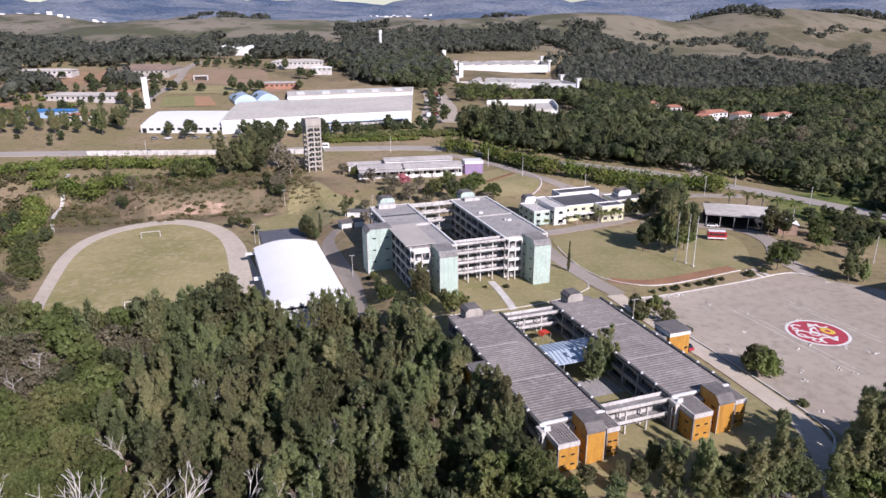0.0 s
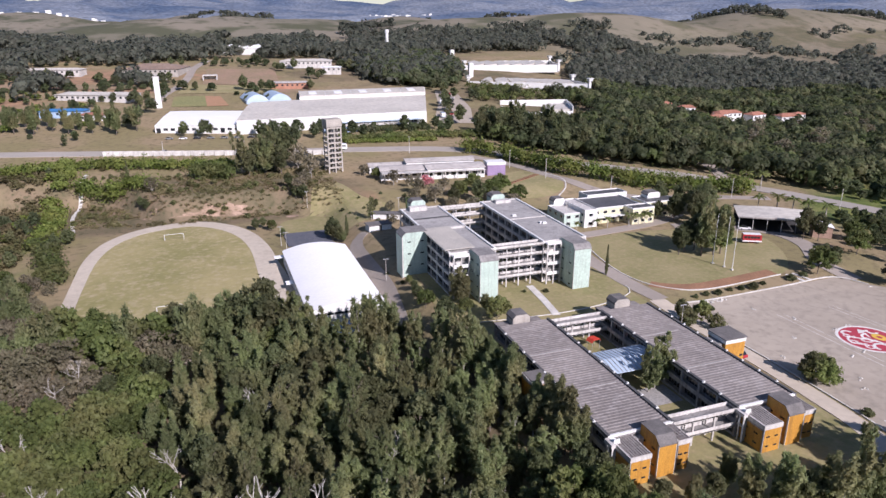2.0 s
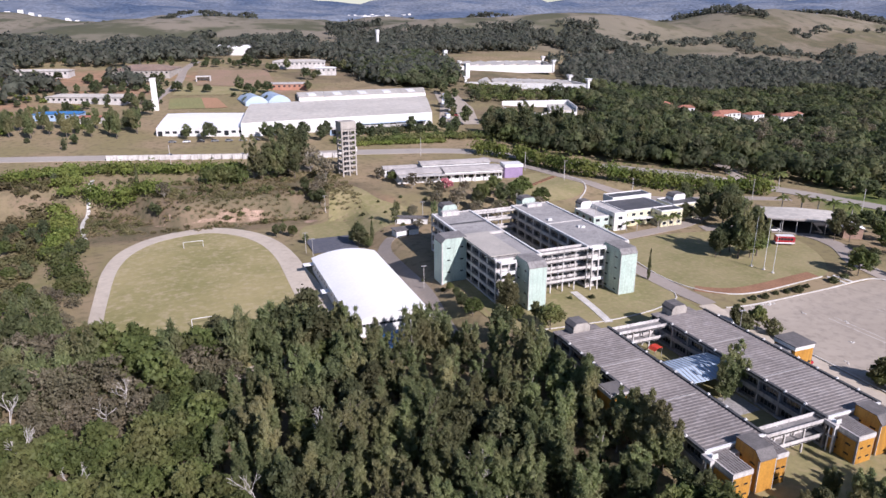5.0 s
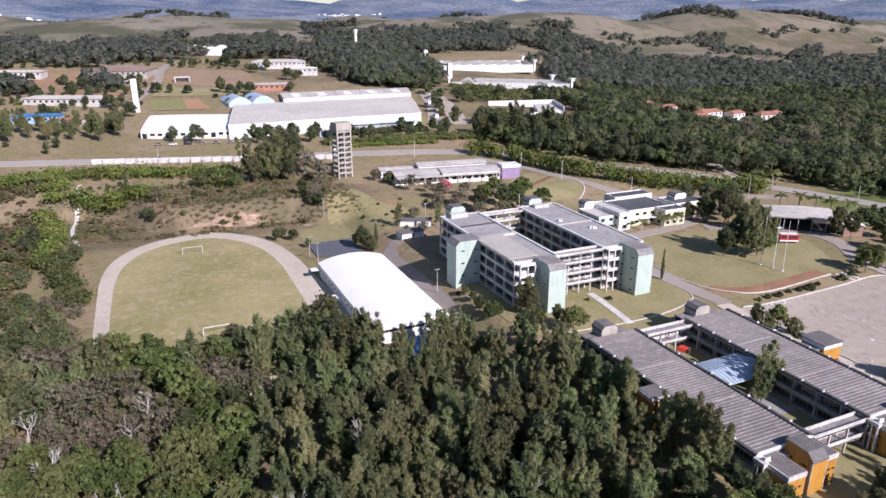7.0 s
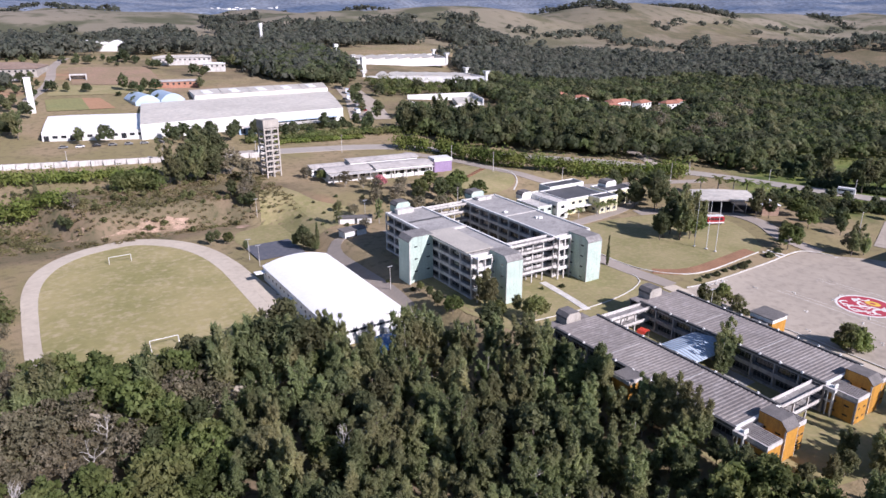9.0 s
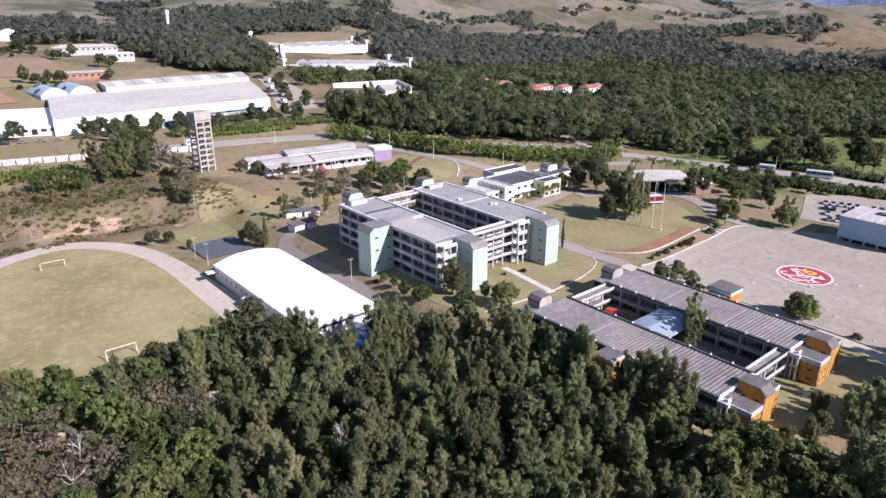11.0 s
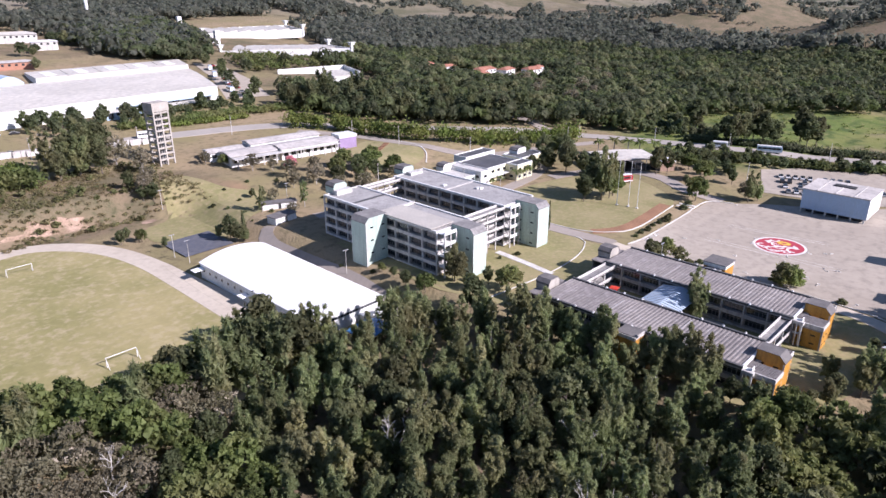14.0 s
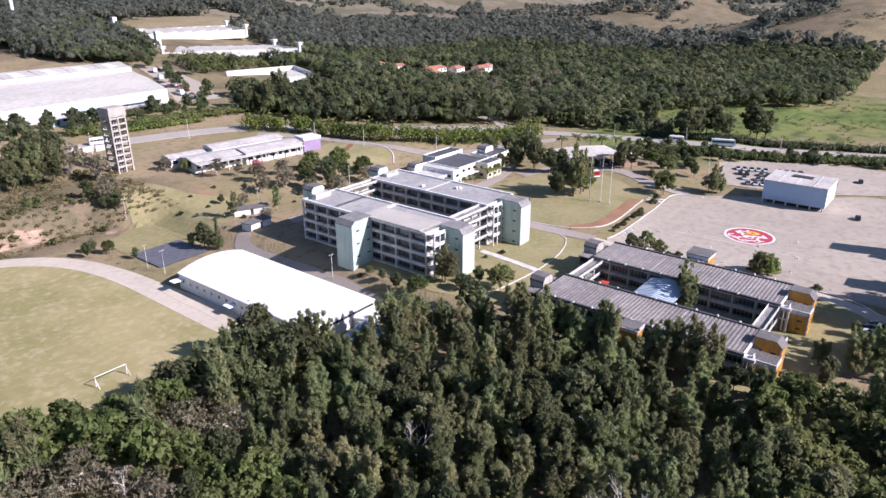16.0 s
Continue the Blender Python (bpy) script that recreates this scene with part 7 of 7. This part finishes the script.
# trees round the factories and compounds
FACTORY_TREES = [(176, 560), (182, 548), (178, 540), (186, 570), (150, 452), (156, 470), (160, 486), (30, 426), (36, 422), (44, 424), (22, 424), (-8, 430), (-20, 436), (-52, 470), (-60, 482), (-48, 498), (150, 430), (262, 520), (216, 520), (228, 512), (204, 530), (190, 505), (180, 520), (268, 500),
                 (-48, 536), (-52, 548), (-44, 560), (-40, 512), (26, 590), (32, 586), (40, 588), (46, 580), (78, 580), (88, 640), (94, 636), (100, 650), (82, 700), (68, 690), (64, 702), (-20, 600), (-10, 596), (2, 592), (-30, 640), (-36, 650), (-44, 640), (-70, 628), (-90, 610), (-100, 606), (-84, 652), (-110, 680), (-126, 676), (-140, 672), (-20, 735), (20, 735), (36, 728), (50, 740), (-30, 745), (-50, 742), (12, 745), (126, 690), (132, 680), (136, 700)]
woods("works_trees", "dark green trees round the factories", FACTORY_TREES[::2], lambda x, y: "round", M_LEAFD, 900, lambda x, y: RNG.uniform(0.75, 1.15))
woods("works_trees", "olive trees round the factories", FACTORY_TREES[1::2], lambda x, y: "broad", M_LEAFW, 900, lambda x, y: RNG.uniform(0.75, 1.15))
SPREAD = scatter(900, (-200, 540, 60, 775), lambda x, y: not inside([(-30, 525), (14, 525), (12, 575), (50, 572), (66, 712), (0, 722), (-26, 622)])(x, y) and not inside([(-190, 700), (-20, 650), (0, 700), (0, 760), (-190, 735)])(x, y) and noise.noise(Vector((x / 40, y / 40, 31))) > -0.05, 7.0, 78)
woods("works_trees", "olive trees and bushes between the sheds", SPREAD, lambda x, y: ("round", "broad")[int(x) % 2], M_LEAFW, 420, 0.55, 0.5, 1.2)
canopy("works_woodland", "dark woodland between the sheds and the compounds", scatter(2500, (90, 560, 250, 760), inside([(150, 592), (168, 572), (200, 570), (228, 640), (246, 700), (240, 760), (170, 745), (142, 705), (136, 665), (142, 620)]), 5.6, 77), M_LEAFW, 130, 1.5, 5.8, 5.0)


def bare_tree(x, y, s, seed):
    """Dead pale tree: forked bare branches."""
    rng = random.Random(seed)
    g = Geo()

    def fork(p, d, l, r, depth):
        e = p + d * l
        g.tube(p, e, r, r * 0.6, 5, False)
        if depth:
            for _ in range(rng.choice((2, 3))):
                k = (d + Vector((rng.uniform(-0.7, 0.7), rng.uniform(-0.7, 0.7), rng.uniform(-0.1, 0.5)))).normalized()
                fork(e, k, l * rng.uniform(0.55, 0.8), r * 0.6, depth - 1)

    fork(Vector((0, 0, -0.5)), Vector((rng.uniform(-0.12, 0.12), rng.uniform(-0.12, 0.12), 1)).normalized(), 3.6 * s, 0.2 * s, 4)
    single("bare_tree", g, M_DEAD, x, y, ground_z(x, y), rng.uniform(0, 360), "dead bare tree with pale grey branches", "tree", "bare trees")


M_DEAD = material("dead_wood", (0.56, 0.53, 0.49), (0.42, 0.39, 0.355), 0.8, 0.9)
for i, (x, y, s) in enumerate(((-40, 100, 1.7), (-31, 99, 1.9), (-27, 97, 1.8), (-24, 100, 2.0), (-21.5, 96, 1.8), (-18, 99, 1.9), (-15, 95, 1.7), (-12, 98, 1.8), (-35, 95, 1.6), (-29, 93, 1.7), (-2, 100, 1.3), (4, 97, 1.1), (-38, 106, 1.0), (-43, 121, 1.0), (-47, 160, 1.0), (-44, 168, 1.0), (-40, 110, 1.1), (-7, 136, 1.2), (-60, 150, 1.1), (-52, 139, 1.0), (-22, 122, 1.1), (14, 112, 1.2), (-66, 166, 1.1))):
    bare_tree(x, y, s, i)
woods("clearing_scrub", "low olive scrub in the clearing", scatter(500, (-52, 80, -8, 106), lambda x, y: True, 3.0, 61), lambda x, y: "broad", M_LEAFW, 160, 0.3, 0.8, 1.3)
VERGE = inside([(204, 166), (224, 204), (240, 206), (256, 160), (284, 96), (270, 92), (246, 148), (226, 168)])
woods("verge_scrub", "dark green scrub between school and highway", scatter(900, (200, 90, 290, 210), VERGE, 4.2, 62), lambda x, y: ("round", "broad")[int(x) % 2], M_LEAFW, 260, 0.42, 0.5, 1.2)
MEADOW_EDGE = inside([(256, 262), (262, 225), (276, 190), (284, 196), (300, 232), (320, 262)])
woods("meadow_edge_woodland", "green thicket at the meadow edge", scatter(700, (250, 185, 330, 270), MEADOW_EDGE, 4.6, 63), lambda x, y: "round", M_LEAFW, 300, 0.55, 0.5, 1.2)


def utility_pole(x, y):
    t = thing("utility_pole", x, y, ground_z(x, y), 20, "grey concrete utility pole beside the road", "utility pole", "utility poles")
    part("pole", Geo().tube((0, 0, 0), (0, 0, 9.5), 0.16, 0.1, 8), M_CONC, t)
    part("crossarm", Geo().box(-1.0, -0.07, 8.9, 1.0, 0.07, 9.05), M_BARK, t)


for x, y in ((-30, 386), (10, 379), (52, 371), (96, 366), (136, 322), (143, 296), (160, 266), (210, 246), (238, 214), (250, 182), (264, 142), (281, 104), (205, 156), (100, 262), (118, 232)):
    utility_pole(x, y)

STONES = [(126.4, 128.5), (115.3, 121.6), (132.4, 116.5), (124.2, 107.1), (121.3, 103.4), (140.7, 128.8), (133.3, 105.6), (147.3, 109.0), (148.4, 108.0), (144.6, 113.4), (135.5, 102.4), (136.9, 116.8), (114.2, 92.8), (176.9, 148.2), (146.5, 129.8), (130.2, 147.0), (136.4, 138.0)]
# small pale stones heaped at the plaza's edge
PEBBLE = Geo().add([(-0.4, -0.3, -0.1), (0.42, -0.34, -0.1), (0.38, 0.36, -0.1), (-0.36, 0.3, -0.1), (-0.22, -0.16, 0.34), (0.2, -0.18, 0.28), (0.16, 0.2, 0.36), (-0.2, 0.14, 0.3)], [(3, 2, 1, 0), (4, 5, 6, 7), (0, 1, 5, 4), (1, 2, 6, 5), (2, 3, 7, 6), (3, 0, 4, 7)]).mesh("stone", M_KERB)
for i in range(26 + 3 * len(STONES)):
    x, y = (119.5 + 0.32 * i + RNG.uniform(-0.5, 0.5), 155.0 + RNG.uniform(-0.7, 0.7)) if i < 26 else (STONES[i % len(STONES)][0] + RNG.uniform(-0.8, 0.8), STONES[i % len(STONES)][1] + RNG.uniform(-0.8, 0.8))
    t = new("stone", PEBBLE)
    t.matrix_basis = pose(x, y, ground_z(x, y) + 0.12, 0, 0, RNG.uniform(0, 360)) @ Matrix.Diagonal((0.7, 0.7, RNG.uniform(0.45, 0.9), 1))
    tagged(t, "small pale stone lying on the asphalt plaza", "stone", "stones on the plaza edge")
